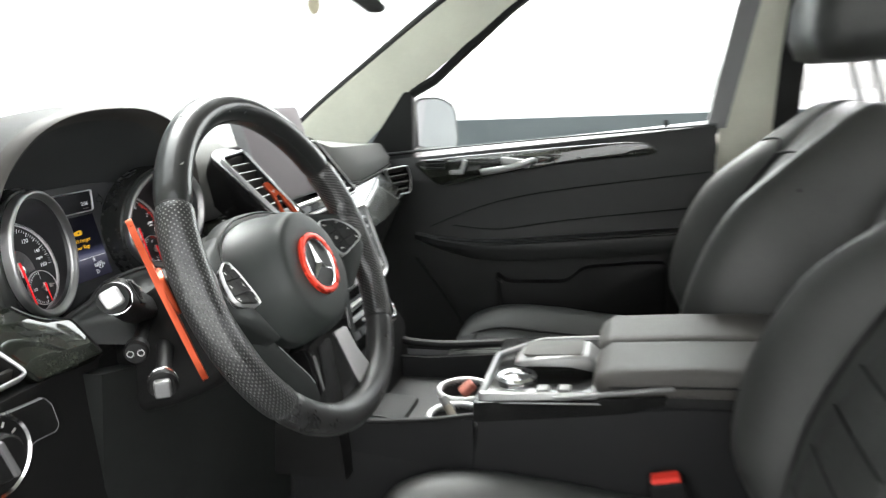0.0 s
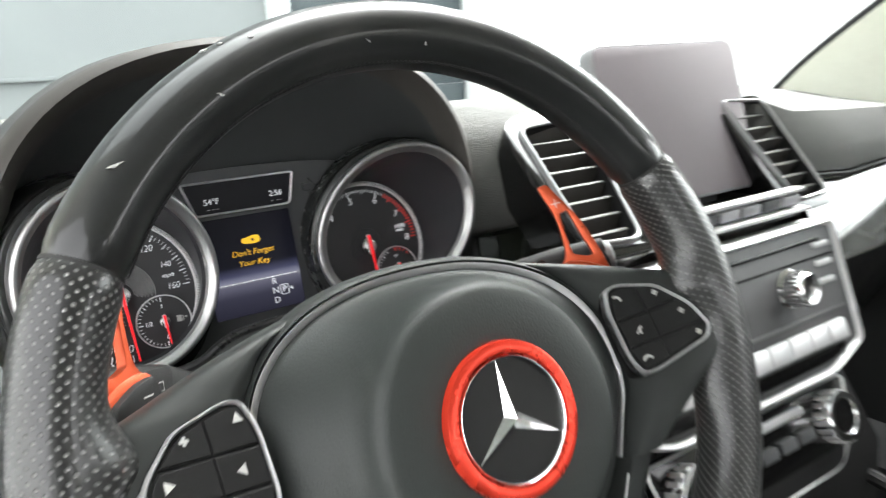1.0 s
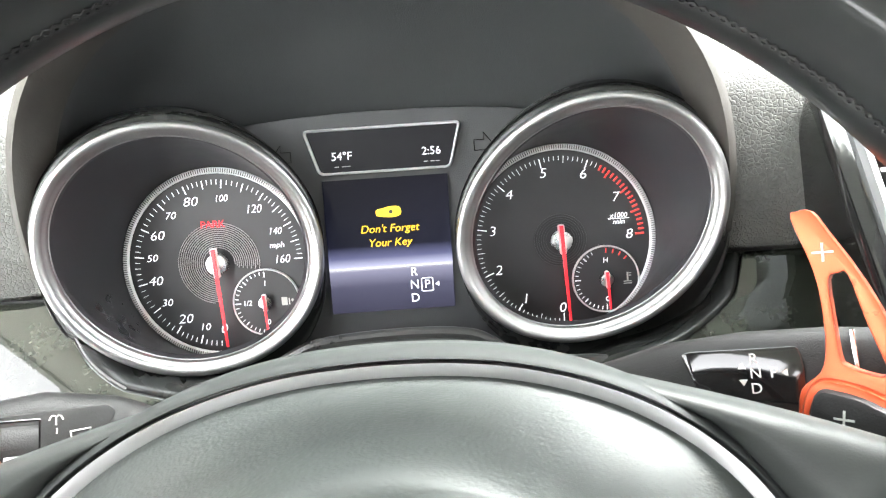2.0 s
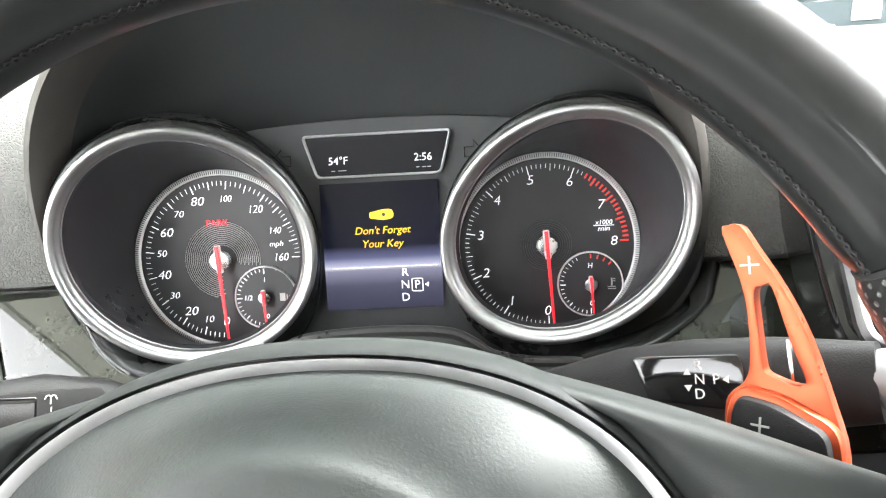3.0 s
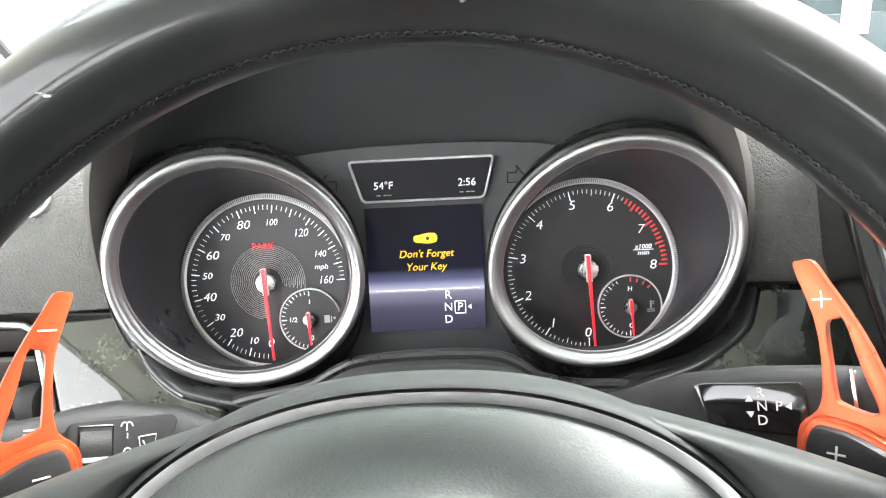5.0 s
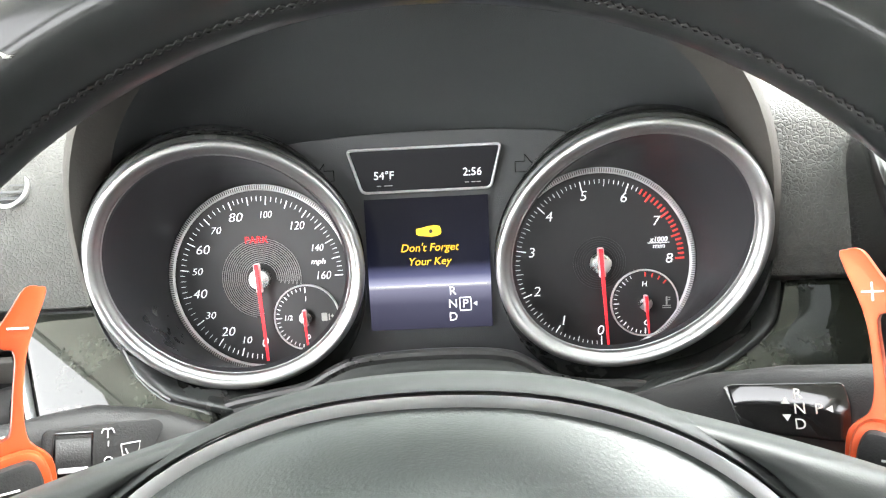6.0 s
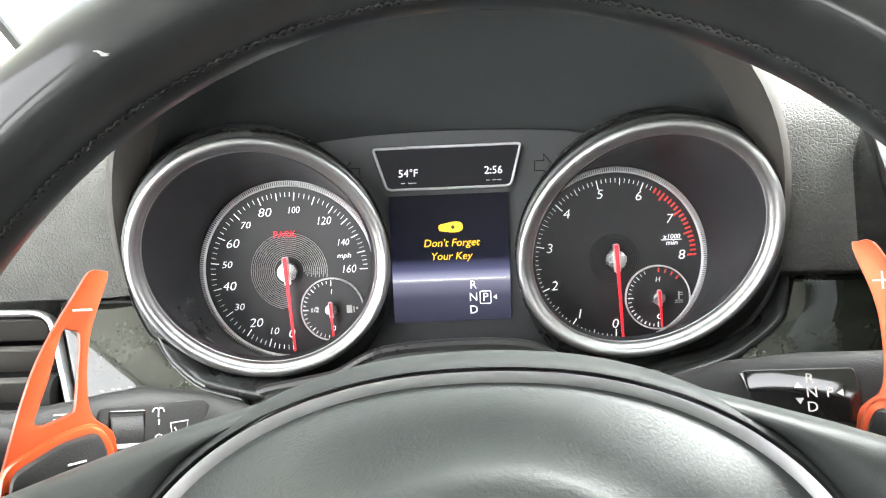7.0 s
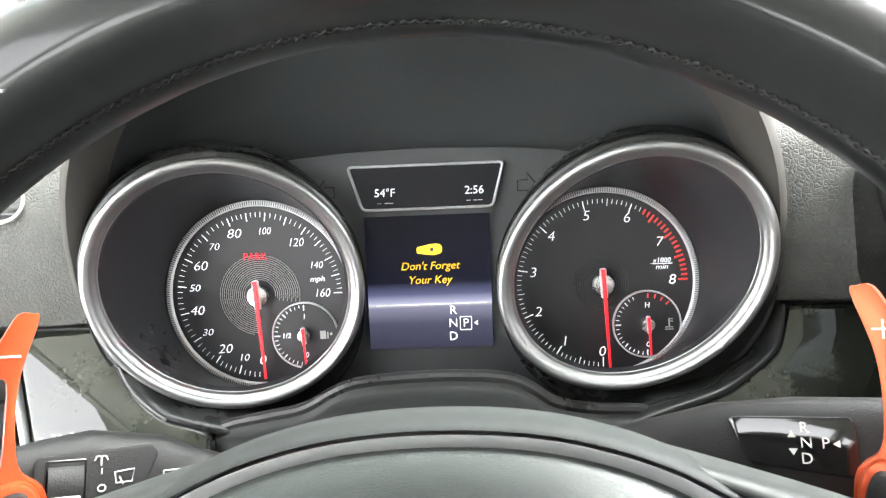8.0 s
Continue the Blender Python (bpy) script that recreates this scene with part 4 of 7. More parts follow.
def radio_panel():
    t = thing("radio_panel", (0.39, -0.14, 0.9), "grey audio panel with silver border, knob and key row", "radio")
    f = frame3((0.39, -0.145, 0.90), radians(14))
    out = rounded([(-0.155, 0.071), (0.155, 0.071), (0.178, -0.062), (0.12, -0.083), (-0.12, -0.083), (-0.178, -0.062)], 0.014, 5)
    part("border", band(bmesh.new(), f, out, inset(out, 0.009), -0.02, 0.006), SATIN, t, "satin silver border")
    part("panel", plate(bmesh.new(), f, inset(out, 0.008), -0.02, 0.002, 0.001), RADIO, t, "grey panel face")
    part("disc_slot", newbox(at(f, 0.0, 0.052, 0.002), (0.25, 0.004, 0.003), 0.001), GLOSS, t, "narrow disc slot")
    part("crease", newbox(at(f, 0.0, 0.035, 0.002), (0.29, 0.002, 0.002)), GLOSS, t)
    part("crease", newbox(at(f, 0.0, -0.02, 0.002), (0.31, 0.003, 0.003)), SATINGREY, t)
    k = part("knob", lathe(bmesh.new(), at(f, 0.066, 0.014, 0.0), [(0.019, 0.0), (0.019, 0.004), (0.0165, 0.006), (0.016, 0.022), (0.014, 0.025), (0.010, 0.0235), (0.0, 0.023)], 36), CHROME, t, "ribbed chrome knob")
    for i in range(24):
        a = 2 * math.pi * i / 24
        part("rib", newbox(at(f, 0.066 + 0.0165 * math.cos(a), 0.014 + 0.0165 * math.sin(a), 0.014, a), (0.0014, 0.0022, 0.015)), CHROME, k, smooth=False)
    for r in range(3):
        for sgn in (-1, 1):
            part("key", newbox(at(f, sgn * 0.128, 0.046 - r * 0.018, 0.002) , (0.026, 0.0055, 0.004), 0.001), SATIN, t, "silver key")
    for i in range(9):
        part("button", newbox(at(f, -0.128 + i * 0.032, -0.041, 0.003) @ Matrix.Rotation(radians(-12), 4, "X"), (0.0306, 0.020, 0.010), 0.0025), SATIN, t, "silver piano key")
    part("ledge", newbox(at(f, 0.0, -0.062, 0.0), (0.29, 0.014, 0.006), 0.002), GLOSS, t)
    return t


radio_panel()


def climate_panel():
    t = thing("climate_panel", (0.39, -0.17, 0.79), "black climate panel with silver toothed knobs", "climate control")
    f = frame3((0.39, -0.165, 0.785), radians(24))
    out = rounded([(-0.15, 0.028), (0.15, 0.028), (0.135, -0.03), (0.10, -0.058), (-0.10, -0.058), (-0.135, -0.03)], 0.014, 5)
    part("panel", plate(bmesh.new(), f, out, -0.03, 0.002, 0.002), GLOSS, t, "piano black face")
    part("border", band(bmesh.new(), f, out, inset(out, 0.005), -0.02, 0.005), SATIN, t, "satin silver border")
    for x in (-0.108, 0.108):
        k = part("knob", lathe(bmesh.new(), at(f, x, -0.008, 0.0), [(0.025, 0.0), (0.025, 0.016), (0.0235, 0.019), (0.018, 0.019), (0.017, 0.016), (0.0, 0.016)], 36), CHROME, t, "chrome toothed knob")
        for i in range(18):
            a = 2 * math.pi * i / 18
            part("tooth", newbox(at(f, x + 0.025 * math.cos(a), -0.008 + 0.025 * math.sin(a), 0.009, a), (0.0018, 0.0045, 0.015)), SATIN, k, smooth=False)
        part("cap", lathe(bmesh.new(), at(f, x, -0.008, 0.0), [(0.0165, 0.0), (0.0165, 0.0175), (0.0, 0.0178)], 28), GLOSS, k)
    part("bar", newbox(at(f, 0, 0.012, 0.004), (0.13, 0.008, 0.006), 0.002), SATIN, t, "silver toggle bar")
    for i in range(5):
        part("toggle", newbox(at(f, -0.06 + i * 0.03, -0.012, 0.004), (0.024, 0.012, 0.008), 0.002), GREY, t)
    lower = bmesh.new()
    loft(lower, [[(x, y, z) for x in (0.22, 0.56)] + [(x, y + 0.12, z) for x in (0.56, 0.22)] for y, z in ((-0.125, 0.835), (-0.19, 0.74), (-0.20, 0.60))])
    part("body", lower, PLASTIC, t, "black body of the centre stack")
    return t


climate_panel()

# ---- instrument cluster ----
CF = frame3((0.0, 0.010, 1.0), radians(13))
HUB = 0.0935


def swept(deg, r):
    """A place on a dial: degrees clockwise from its foot."""
    a = radians(-90 - deg)
    return r * math.cos(a), r * math.sin(a)


STROKES = {}


def ticks(face, name, parent, material, cx, cy, marks, z=0.0012, thick=0.0006):
    """Scale strokes, one object each: rows of (degrees, inner radius, outer radius, width)."""
    for deg, r0, r1, w in marks:
        x, y = swept(deg, (r0 + r1) / 2)
        key = (round(r1 - r0, 5), w, material.name)
        if key not in STROKES:
            me = bpy.data.meshes.new(name)
            bm = newbox(Matrix.Identity(4), (r1 - r0, w, thick))
            bm.to_mesh(me)
            bm.free()
            me.materials.append(material)
            STROKES[key] = me
        ob = new(name, STROKES[key])
        ob.parent = parent
        ob.matrix_basis = Matrix.Translation(-origin(parent)) @ at(face, cx + x, cy + y, z, radians(-90 - deg))


def dial(t, side):
    cx = side * HUB
    DF = CF @ Matrix.Translation((side * 0.095, -0.004, 0)) @ Matrix.Scale(1.075, 4) @ Matrix.Translation((-side * HUB, 0, 0))
    plate_ = part("dial", plate(bmesh.new(), DF, circle(0.0468, 72, cx, 0.0), -0.001, 0.0004), DIAL, t, "black dial face")
    part("ring", band(bmesh.new(), DF, circle(0.0497, 96, cx), circle(0.0463, 96, cx), -0.001, 0.0022), RING, plate_, "knurled silver ring")
    knurl = bmesh.new()
    for i in range(260):
        a = 2 * math.pi * i / 260
        box(knurl, at(DF, cx + 0.048 * math.cos(a), 0.048 * math.sin(a), 0.0023, a), (0.0020, 0.0004, 0.0003))
    tagged(part("knurling", knurl, GREY, plate_, smooth=False), kind="stuff")
    if side < 0:
        keys = {0: 0, 20: 36, 40: 78, 60: 118, 80: 160, 100: 187, 120: 217, 140: 244, 160: 270}
        def pos(v):
            a = int(v // 20) * 20
            return keys[a] if a >= 160 else keys[a] + (keys[a + 20] - keys[a]) * (v - a) / 20
        marks = []
        for v in [k * 2 for k in range(41)] + [80 + k * 2.5 for k in range(1, 33)]:
            big = v % 20 == 0 or (v % 10 == 0)
            marks.append((pos(v), 0.0388 if big else 0.0407, 0.0432, 0.00045 if big else 0.0002))
        ticks(DF, "stroke", plate_, WHITE, cx, 0, marks)
        for v in (0, 10, 20, 30, 40, 50, 60, 70, 80, 100, 120, 140, 160):
            small = v in (10, 30, 50, 70, 100, 140)
            x, y = swept(pos(v) + (1.5 if v == 0 else 0), 0.0345 if v < 100 else 0.0335)
            if v == 160:
                x -= 0.001
            part("numeral", writing(str(v), at(DF, cx + x, y, 0.0012), 0.0052 if small else 0.0068 if v < 100 else 0.0062, 0.22, 0.0002, 1.12 if v < 100 else 0.9, thin=0.012), WHITE, plate_, smooth=False)
        part("unit", writing("mph", at(DF, cx + 0.0305, 0.0075, 0.0012), 0.0040, 0.22, 0.0002, 1.1), WHITE, plate_, smooth=False)
        part("park_lamp", writing("PARK", at(DF, cx - 0.001, 0.0203, 0.0022), 0.0052, 0.0, 0.0002, 1.0), REDLIT, plate_, "lit red lamp", smooth=False)
        arcs = bmesh.new()
        for k in range(13):
            r = 0.0082 + k * 0.00106
            pts = [(cx + r * math.cos(radians(a)), r * math.sin(radians(a))) for a in range(-6 - (k * 5) % 11, 262 + (k * 7) % 12, 6)]
            tube(arcs, [DF @ Vector((x, y, 0.0008)) for x, y in pts], 0.00021, 4)
        tagged(part("engraving", arcs, ENGRAVED, plate_, "fine engraved arcs"), kind="stuff")
    else:
        marks = []
        for k in range(0, 63):
            big = k % 10 == 0
            half = k % 5 == 0
            marks.append((k * 3.36, 0.0383 if big else 0.0396 if half else 0.0410, 0.0432, 0.00045 if big else 0.0002))
        ticks(DF, "stroke", plate_, WHITE, cx, 0, marks)
        reds = []
        for k in range(63, 81):
            big = k % 5 == 0
            reds.append((k * 3.36, 0.0388 if big else 0.0405, 0.0434, 0.0009))
        ticks(DF, "red_stroke", plate_, REDDIM, cx, 0, reds)
        for v in range(9):
            x, y = swept(v * 33.6 + (1 if v == 0 else 0), 0.0355)
            part("numeral", writing(str(v), at(DF, cx + x, y, 0.0012), 0.0072, 0.15, 0.0002, 1.1, thin=0.012), WHITE, plate_, smooth=False)
        part("unit", writing("x1000", at(DF, cx + 0.0305, 0.0108, 0.0012), 0.0036, 0.15), WHITE, plate_, smooth=False)
        part("unit", writing("min", at(DF, cx + 0.0305, 0.0075, 0.0012), 0.0036, 0.15, 0.0002, 1.2), WHITE, plate_, smooth=False)
        part("unit_bar", newbox(at(DF, cx + 0.0305, 0.0092, 0.0012), (0.011, 0.0003, 0.0004)), WHITE, plate_, smooth=False)
        arcs = bmesh.new()
        for k in range(6):
            r = 0.0075 + k * 0.0012
            tube(arcs, [DF @ Vector((cx + r * math.cos(radians(a)), r * math.sin(radians(a)), 0.0009)) for a in range(0, 361, 8)], 0.00018, 4)
        tagged(part("engraving", arcs, GREY, plate_, "fine engraved rings"), kind="stuff")
    # small dial
    sx, sy = cx + 0.0226, -0.0218
    sub = part("small_dial", plate(bmesh.new(), DF, circle(0.0170, 48, sx, sy), 0.0, 0.0013), DIAL, t, "small black dial")
    part("ring", band(bmesh.new(), DF, circle(0.0176, 64, sx, sy), circle(0.0167, 64, sx, sy), 0.0, 0.0022), RING, sub, "thin silver ring")
    ticks(DF, "stroke", sub, WHITE, sx, sy, [(k * 9, 0.0132 if k % 10 == 0 else 0.0138 if k % 5 == 0 else 0.0144, 0.0160, 0.0005 if k % 5 == 0 else 0.00028) for k in range(0, 21 if side < 0 else 18)], 0.0018)
    if side > 0:
        ticks(DF, "red_stroke", sub, REDDIM, sx, sy, [(k * 14, 0.0138, 0.0160, 0.0006) for k in range(13, 17)], 0.0018)
    marks = (("1", 0.0, 0.0098), ("1/2", -0.0098, 0.0), ("0", 0.0005, -0.0105)) if side < 0 else (("H", 0.0, 0.0098), ("C", 0.0005, -0.0105))
    for s, x, y in marks:
        part("numeral", writing(s, at(DF, sx + x, sy + y, 0.0018), 0.0038, 0.1), WHITE, sub, smooth=False)
    # pump or thermometer sign, as plain small shapes
    sign = bmesh.new()
    if side < 0:
        box(sign, at(DF, sx + 0.0095, sy, 0.0018), (0.0030, 0.0042, 0.0004), 0.0)
        box(sign, at(DF, sx + 0.0120, sy - 0.0002, 0.0018), (0.0006, 0.0034, 0.0004))
        box(sign, at(DF, sx + 0.0137, sy + 0.0004, 0.0018, radians(45)), (0.0012, 0.0012, 0.0004))
        part("fuel_sign", sign, PRINT, sub, smooth=False)
    else:
        box(sign, at(DF, sx + 0.0112, sy + 0.0008, 0.0018), (0.0008, 0.0042, 0.0004))
        for k in range(2):
            box(sign, at(DF, sx + 0.0125, sy + 0.0012 + k * 0.0012, 0.0018), (0.0012, 0.0004, 0.0004))
        for k in range(2):
            box(sign, at(DF, sx + 0.0112, sy - 0.0018 - k * 0.0011, 0.0018), (0.0042, 0.0004, 0.0004))
        part("coolant_sign", sign, PRINT, sub, smooth=False)
    # needles at rest, and their hubs
    def needle(x, y, length, tail, w, z, hub):
        tip = swept(-3.5 if side < 0 else -3.0, length)
        a = math.atan2(tip[1], tip[0])
        d = Vector((math.cos(a), math.sin(a)))
        nrm = Vector((-d.y, d.x))
        o = Vector((x, y))
        pts = [o - d * tail + nrm * w * 1.1, o - d * tail - nrm * w * 1.1, o + d * length - nrm * w * 0.55, o + d * length + nrm * w * 0.55]
        nd = part("needle", plate(bmesh.new(), DF, [tuple(p) for p in pts], z, z + 0.0012), REDLIT, t, "lit red needle at rest", smooth=False)
        part("hub", lathe(bmesh.new(), at(DF, x, y, 0.0), [(hub, 0.001), (hub, z - 0.0022), (hub * 0.9, z - 0.001), (hub * 0.5, z - 0.0006), (0.0, z - 0.0005)], 36), POLISHED, t, "polished hub")
        c = bmesh.new()
        tail_pts = [o - d * (tail + 0.0006) + nrm * w * 1.9, o - d * (tail + 0.0006) - nrm * w * 1.9, o + d * hub * 1.2 - nrm * w * 1.9, o + d * hub * 1.2 + nrm * w * 1.9]
        plate(c, DF, rounded([tuple(p) for p in tail_pts], 0.001, 3), z - 0.0015, z - 0.0001)
        part("needle_arm", c, RING, nd, "silver arm under the needle")
    needle(cx, 0.0, 0.0425, 0.0080, 0.0009, 0.0078, 0.0056)
    needle(sx, sy, 0.0150, 0.0042, 0.0006, 0.0058, 0.0036)


def bezel(t, side):
    """The oval tube in which a dial sits, tilted towards the driver."""
    ox, oy, oz, yaw, lean, A, B, turn = (0.0954, -0.0358, 1.0168, -0.3352, 0.0423, 0.0704, 0.0629, 0.696) if side < 0 else (0.0999, -0.0406, 1.0204, -0.1856, 0.069, 0.0700, 0.0574, 0.6748)
    o = Vector((side * ox, oy, oz))
    ex = Vector((math.cos(yaw) * side, math.sin(yaw), 0))
    ev = Vector((0, math.sin(lean), math.cos(lean)))
    def ring(A, B, n=96):
        pts = []
        for i in range(n):
            a = 2 * math.pi * i / n
            u, v = A * math.cos(a), B * math.sin(a)
            pts.append(o + ex * (u * math.cos(turn) - v * math.sin(turn)) + ev * (u * math.sin(turn) + v * math.cos(turn)))
        return pts
    front = ex.cross(ev) * side
    front = front if front.y < 0 else -front
    sh = lambda d, z: [p + front * z for p in ring(A - d, B - d)]  # noqa: E731
    # rounded silver rim over a straight sleeve
    sec = [(0.0022, -0.0150), (0.0012, -0.0075), (0.0002, -0.0030), (0.0004, -0.0012), (0.0014, 0.0002), (0.0027, 0.0006), (0.0040, 0.0002), (0.0052, -0.0012), (0.0056, -0.0022), (0.0066, -0.0028), (0.0074, -0.0040), (0.0078, -0.0058)]
    bm = bmesh.new()
    loft(bm, [sh(d, z) for d, z in sec], caps=False)
    bz = part("bezel", bm, BEZEL, t, "satin silver oval bezel", angle=40)
    lining = [tuple(p) for p in sh(0.0079, -0.0056)]
    part("inner_line", tube(bmesh.new(), lining + lining[:2], 0.00035, 6, caps=False), BEZEL, bz, "fine bright inner edge")
    wall = bmesh.new()
    loft(wall, [sh(0.0078, -0.0058), sh(0.0092, -0.0092)], caps=False)
    part("tube_wall", wall, TUBE, bz, "black inner wall", angle=60)
    # glossy black collar behind the rim
    col, rows = bmesh.new(), []
    for d, z, flare in ((0.0040, -0.0105, 0.0), (-0.0006, -0.0115, 0.0), (-0.0016, -0.0120, 0.003), (-0.0020, -0.0138, 0.0075), (-0.0022, -0.0156, 0.0110), (-0.0024, -0.0164, 0.0130), (-0.0026, -0.0160, 0.0142), (-0.0028, -0.0166, 0.0155), (-0.0029, -0.0190, 0.0168), (-0.0030, -0.045, 0.0185)):
        row = []
        for p in sh(d, z):
            q = p - o
            out = Vector((q.x, 0, q.z)).normalized()
            k = max(0.0, min(1.0, -0.05 - 0.9 * out.z + (0.28 if side > 0 else 0.1) * out.x * side))
            row.append(p + out * flare * k * k * (3 - 2 * k))
        rows.append(row)
    loft(col, rows, caps=False)
    part("collar", col, COLLAR, bz, "black collar behind the rim", angle=60)
    # smooth black funnel from the rim down to the dial
    mouth = [CF.inverted() @ p for p in sh(0.0090, -0.0090)]
    rows = []
    for k in (0.0, 0.25, 0.5, 0.75, 1.0):
        row = []
        for q in mouth:
            d = Vector((q.x - side * 0.095, q.y + 0.004))
            d *= 0.0530 / d.length
            e = k ** 0.8
            row.append(CF @ Vector((q.x * (1 - k) + (side * 0.095 + d.x) * k, q.y * (1 - k) + (d.y - 0.004) * k, q.z * (1 - e) + 0.0006 * e)))
        rows.append(row)
    fun = bmesh.new()
    loft(fun, rows, caps=False)
    part("funnel", fun, TUBE, bz, "glossy black funnel round the dial", angle=80)


def instrument_cluster():
    t = thing("instrument_cluster", (0, 0.03, 0.95), "lit instrument cluster with two oval dials and display", "instrument cluster")
    back = [(-0.165, -0.05), (-0.06, -0.068), (0.06, -0.068), (0.165, -0.05), (0.168, 0.0), (0.15, 0.045), (0.09, 0.068), (0.0, 0.074), (-0.09, 0.068), (-0.15, 0.045), (-0.168, 0.0)]
    part("panel", plate(bmesh.new(), CF, spline(back, 4), -0.02, -0.0015, 0.001), GREY, t, "dark grey panel")
    for s in (-1, 1):
        bezel(t, s)
        dial(t, s)
    # trapezoid time display
    tr = rounded([(-0.0432, 0.0655), (0.0440, 0.0655), (0.0372, 0.0402), (-0.0356, 0.0402)], 0.0035, 4)
    part("time_frame", band(bmesh.new(), CF, tr, inset(tr, 0.0014), -0.001, 0.0032), RING, t, "thin silver frame")
    td = part("time_display", plate(bmesh.new(), CF, inset(tr, 0.0015), -0.001, 0.0008), DISPLAY, t, "dim time display")
    part("figures", writing("54\u00b0F", at(CF, -0.0225, 0.0500, 0.0012), 0.0062, 0.05), WHITE, td, "lit temperature", smooth=False)
    part("figures", writing("2:56", at(CF, 0.0267, 0.0500, 0.0012), 0.0062, 0.05), WHITE, td, "lit clock", smooth=False)
    for x in (-0.0255, -0.0215, -0.019, 0.0235, 0.0272, 0.0300):
        part("mark", newbox(at(CF, x, 0.0445, 0.0011), (0.0022, 0.0004, 0.0003)), PRINT, td, smooth=False)
    # main display
    sc = [(-0.0343, -0.0370), (0.0343, -0.0370), (0.0348, 0.0372), (-0.0345, 0.0372)]
    lcd = bmesh.new()
    uvl = lcd.loops.layers.uv.new("UVMap")
    vs = [lcd.verts.new(CF @ Vector((x, y, 0.0006))) for x, y in sc] + [lcd.verts.new(CF @ Vector((x, y, -0.0012))) for x, y in sc]
    lcd.faces.new(vs[:4])
    lcd.faces.new(vs[4:][::-1])
    for i in range(4):
        lcd.faces.new((vs[i], vs[4 + i], vs[4 + (i + 1) % 4], vs[(i + 1) % 4]))
    inv = CF.inverted()
    for fc in lcd.faces:
        for lp in fc.loops:
            q = inv @ lp.vert.co
            lp[uvl].uv = ((q.x + 0.0345) / 0.069, (q.y + 0.037) / 0.0742)
    d = part("display", lcd, LCD, t, "lit display with a message", smooth=False)
    part("message", writing("Don't Forget", at(CF, 0.0008, 0.0090, 0.0012), 0.0062, 0.22), AMBER, d, "amber message", smooth=False)
    part("message", writing("Your Key", at(CF, 0.0004, 0.0012, 0.0012), 0.0062, 0.22), AMBER, d, "amber message", smooth=False)
    key = spline([(0.0072, 0.0205), (0.0075, 0.0165), (0.003, 0.0152), (-0.003, 0.0158), (-0.0058, 0.0166), (-0.0058, 0.0195), (-0.003, 0.0202), (0.003, 0.0213)], 4)
    part("key_sign", plate(bmesh.new(), CF, key, 0.001, 0.0014), AMBER, d, "amber key sign", smooth=False)
    part("key_dot", plate(bmesh.new(), CF, circle(0.0011, 16, 0.0022, 0.0182), 0.001, 0.0016), DIAL, d, smooth=False)
    for s, x, y in (("R", 0.0127, -0.0162), ("N", 0.0126, -0.0234), ("D", 0.0125, -0.0308), ("P", 0.0196, -0.0236)):
        part("gear_letter", writing(s, at(CF, x, y, 0.0012), 0.0068), WHITE, d, smooth=False)
    pb = rounded([(0.0162, -0.0275), (0.0230, -0.0275), (0.0230, -0.0197), (0.0162, -0.0197)], 0.001, 3)
    part("gear_box", band(bmesh.new(), CF, pb, inset(pb, 0.0005), 0.0008, 0.0013, False), WHITE, d, smooth=False)
    part("gear_arrow", plate(bmesh.new(), CF, [(0.0240, -0.0236), (0.0262, -0.0222), (0.0262, -0.0250)], 0.0008, 0.0013), WHITE, d, smooth=False)
    part("gear_line", newbox(at(CF, 0.0008, -0.0124, 0.0008), (0.0620, 0.0004, 0.0003)), WHITE, d, smooth=False)
    # unlit turn arrows
    for s in (-1, 1):
        ar = [(0.0505, 0.0545), (0.0560, 0.0545), (0.0560, 0.0585), (0.0615, 0.0515), (0.0560, 0.0445), (0.0560, 0.0485), (0.0505, 0.0485)]
        ar = ar if s > 0 else mirrored(ar)
        part("turn_arrow", band(bmesh.new(), CF, ar, inset(ar, 0.0004), -0.0016, -0.0011, False), GLOSS, t, "unlit arrow", smooth=False)
    # chin below the cluster: two rolled lips that dip round the tubes
    def lip(name, pts, r, material, label):
        part(name, tube(bmesh.new(), spline([CF @ Vector(p) for p in pts], 6, False), r, 10), material, t, label)
    lip("chin", [(-0.155, -0.062, 0.02), (-0.115, -0.076, 0.024), (-0.07, -0.072, 0.024), (-0.035, -0.056, 0.022), (0, -0.052, 0.021), (0.035, -0.056, 0.022), (0.07, -0.072, 0.024), (0.115, -0.076, 0.024), (0.155, -0.062, 0.02)], 0.006, PLASTIC, "black rolled lip")
    ch = bmesh.new()
    rows = []
    for x, y in spline([(-0.17, -0.058), (-0.115, -0.078), (-0.07, -0.075), (-0.035, -0.060), (0, -0.056), (0.035, -0.060), (0.07, -0.075), (0.115, -0.078), (0.17, -0.058)], 6, False):
        rows.append([CF @ Vector((x, y, -0.01)), CF @ Vector((x, y, 0.022)), CF @ Vector((x, y - 0.006, 0.03)), CF @ Vector((x * 0.95, y - 0.035, 0.055)), CF @ Vector((x * 0.95, y - 0.06, 0.055)), CF @ Vector((x, y - 0.06, -0.01))])
    loft(ch, rows)
    part("chin_face", ch, PLASTIC, t, "black chin under the dials")
    return t


instrument_cluster()

# ---- steering wheel ----
WF = frame3((0.012, -0.25, 0.988), 0.39)
RM, RT = 0.1772, 0.0166


def on_rim(reach, a, z):
    """A place on the rim, which is a little narrower than it is high."""
    return WF @ Vector((reach * math.cos(a) * 0.982 + 0.001, reach * math.sin(a), z + 0.0025))


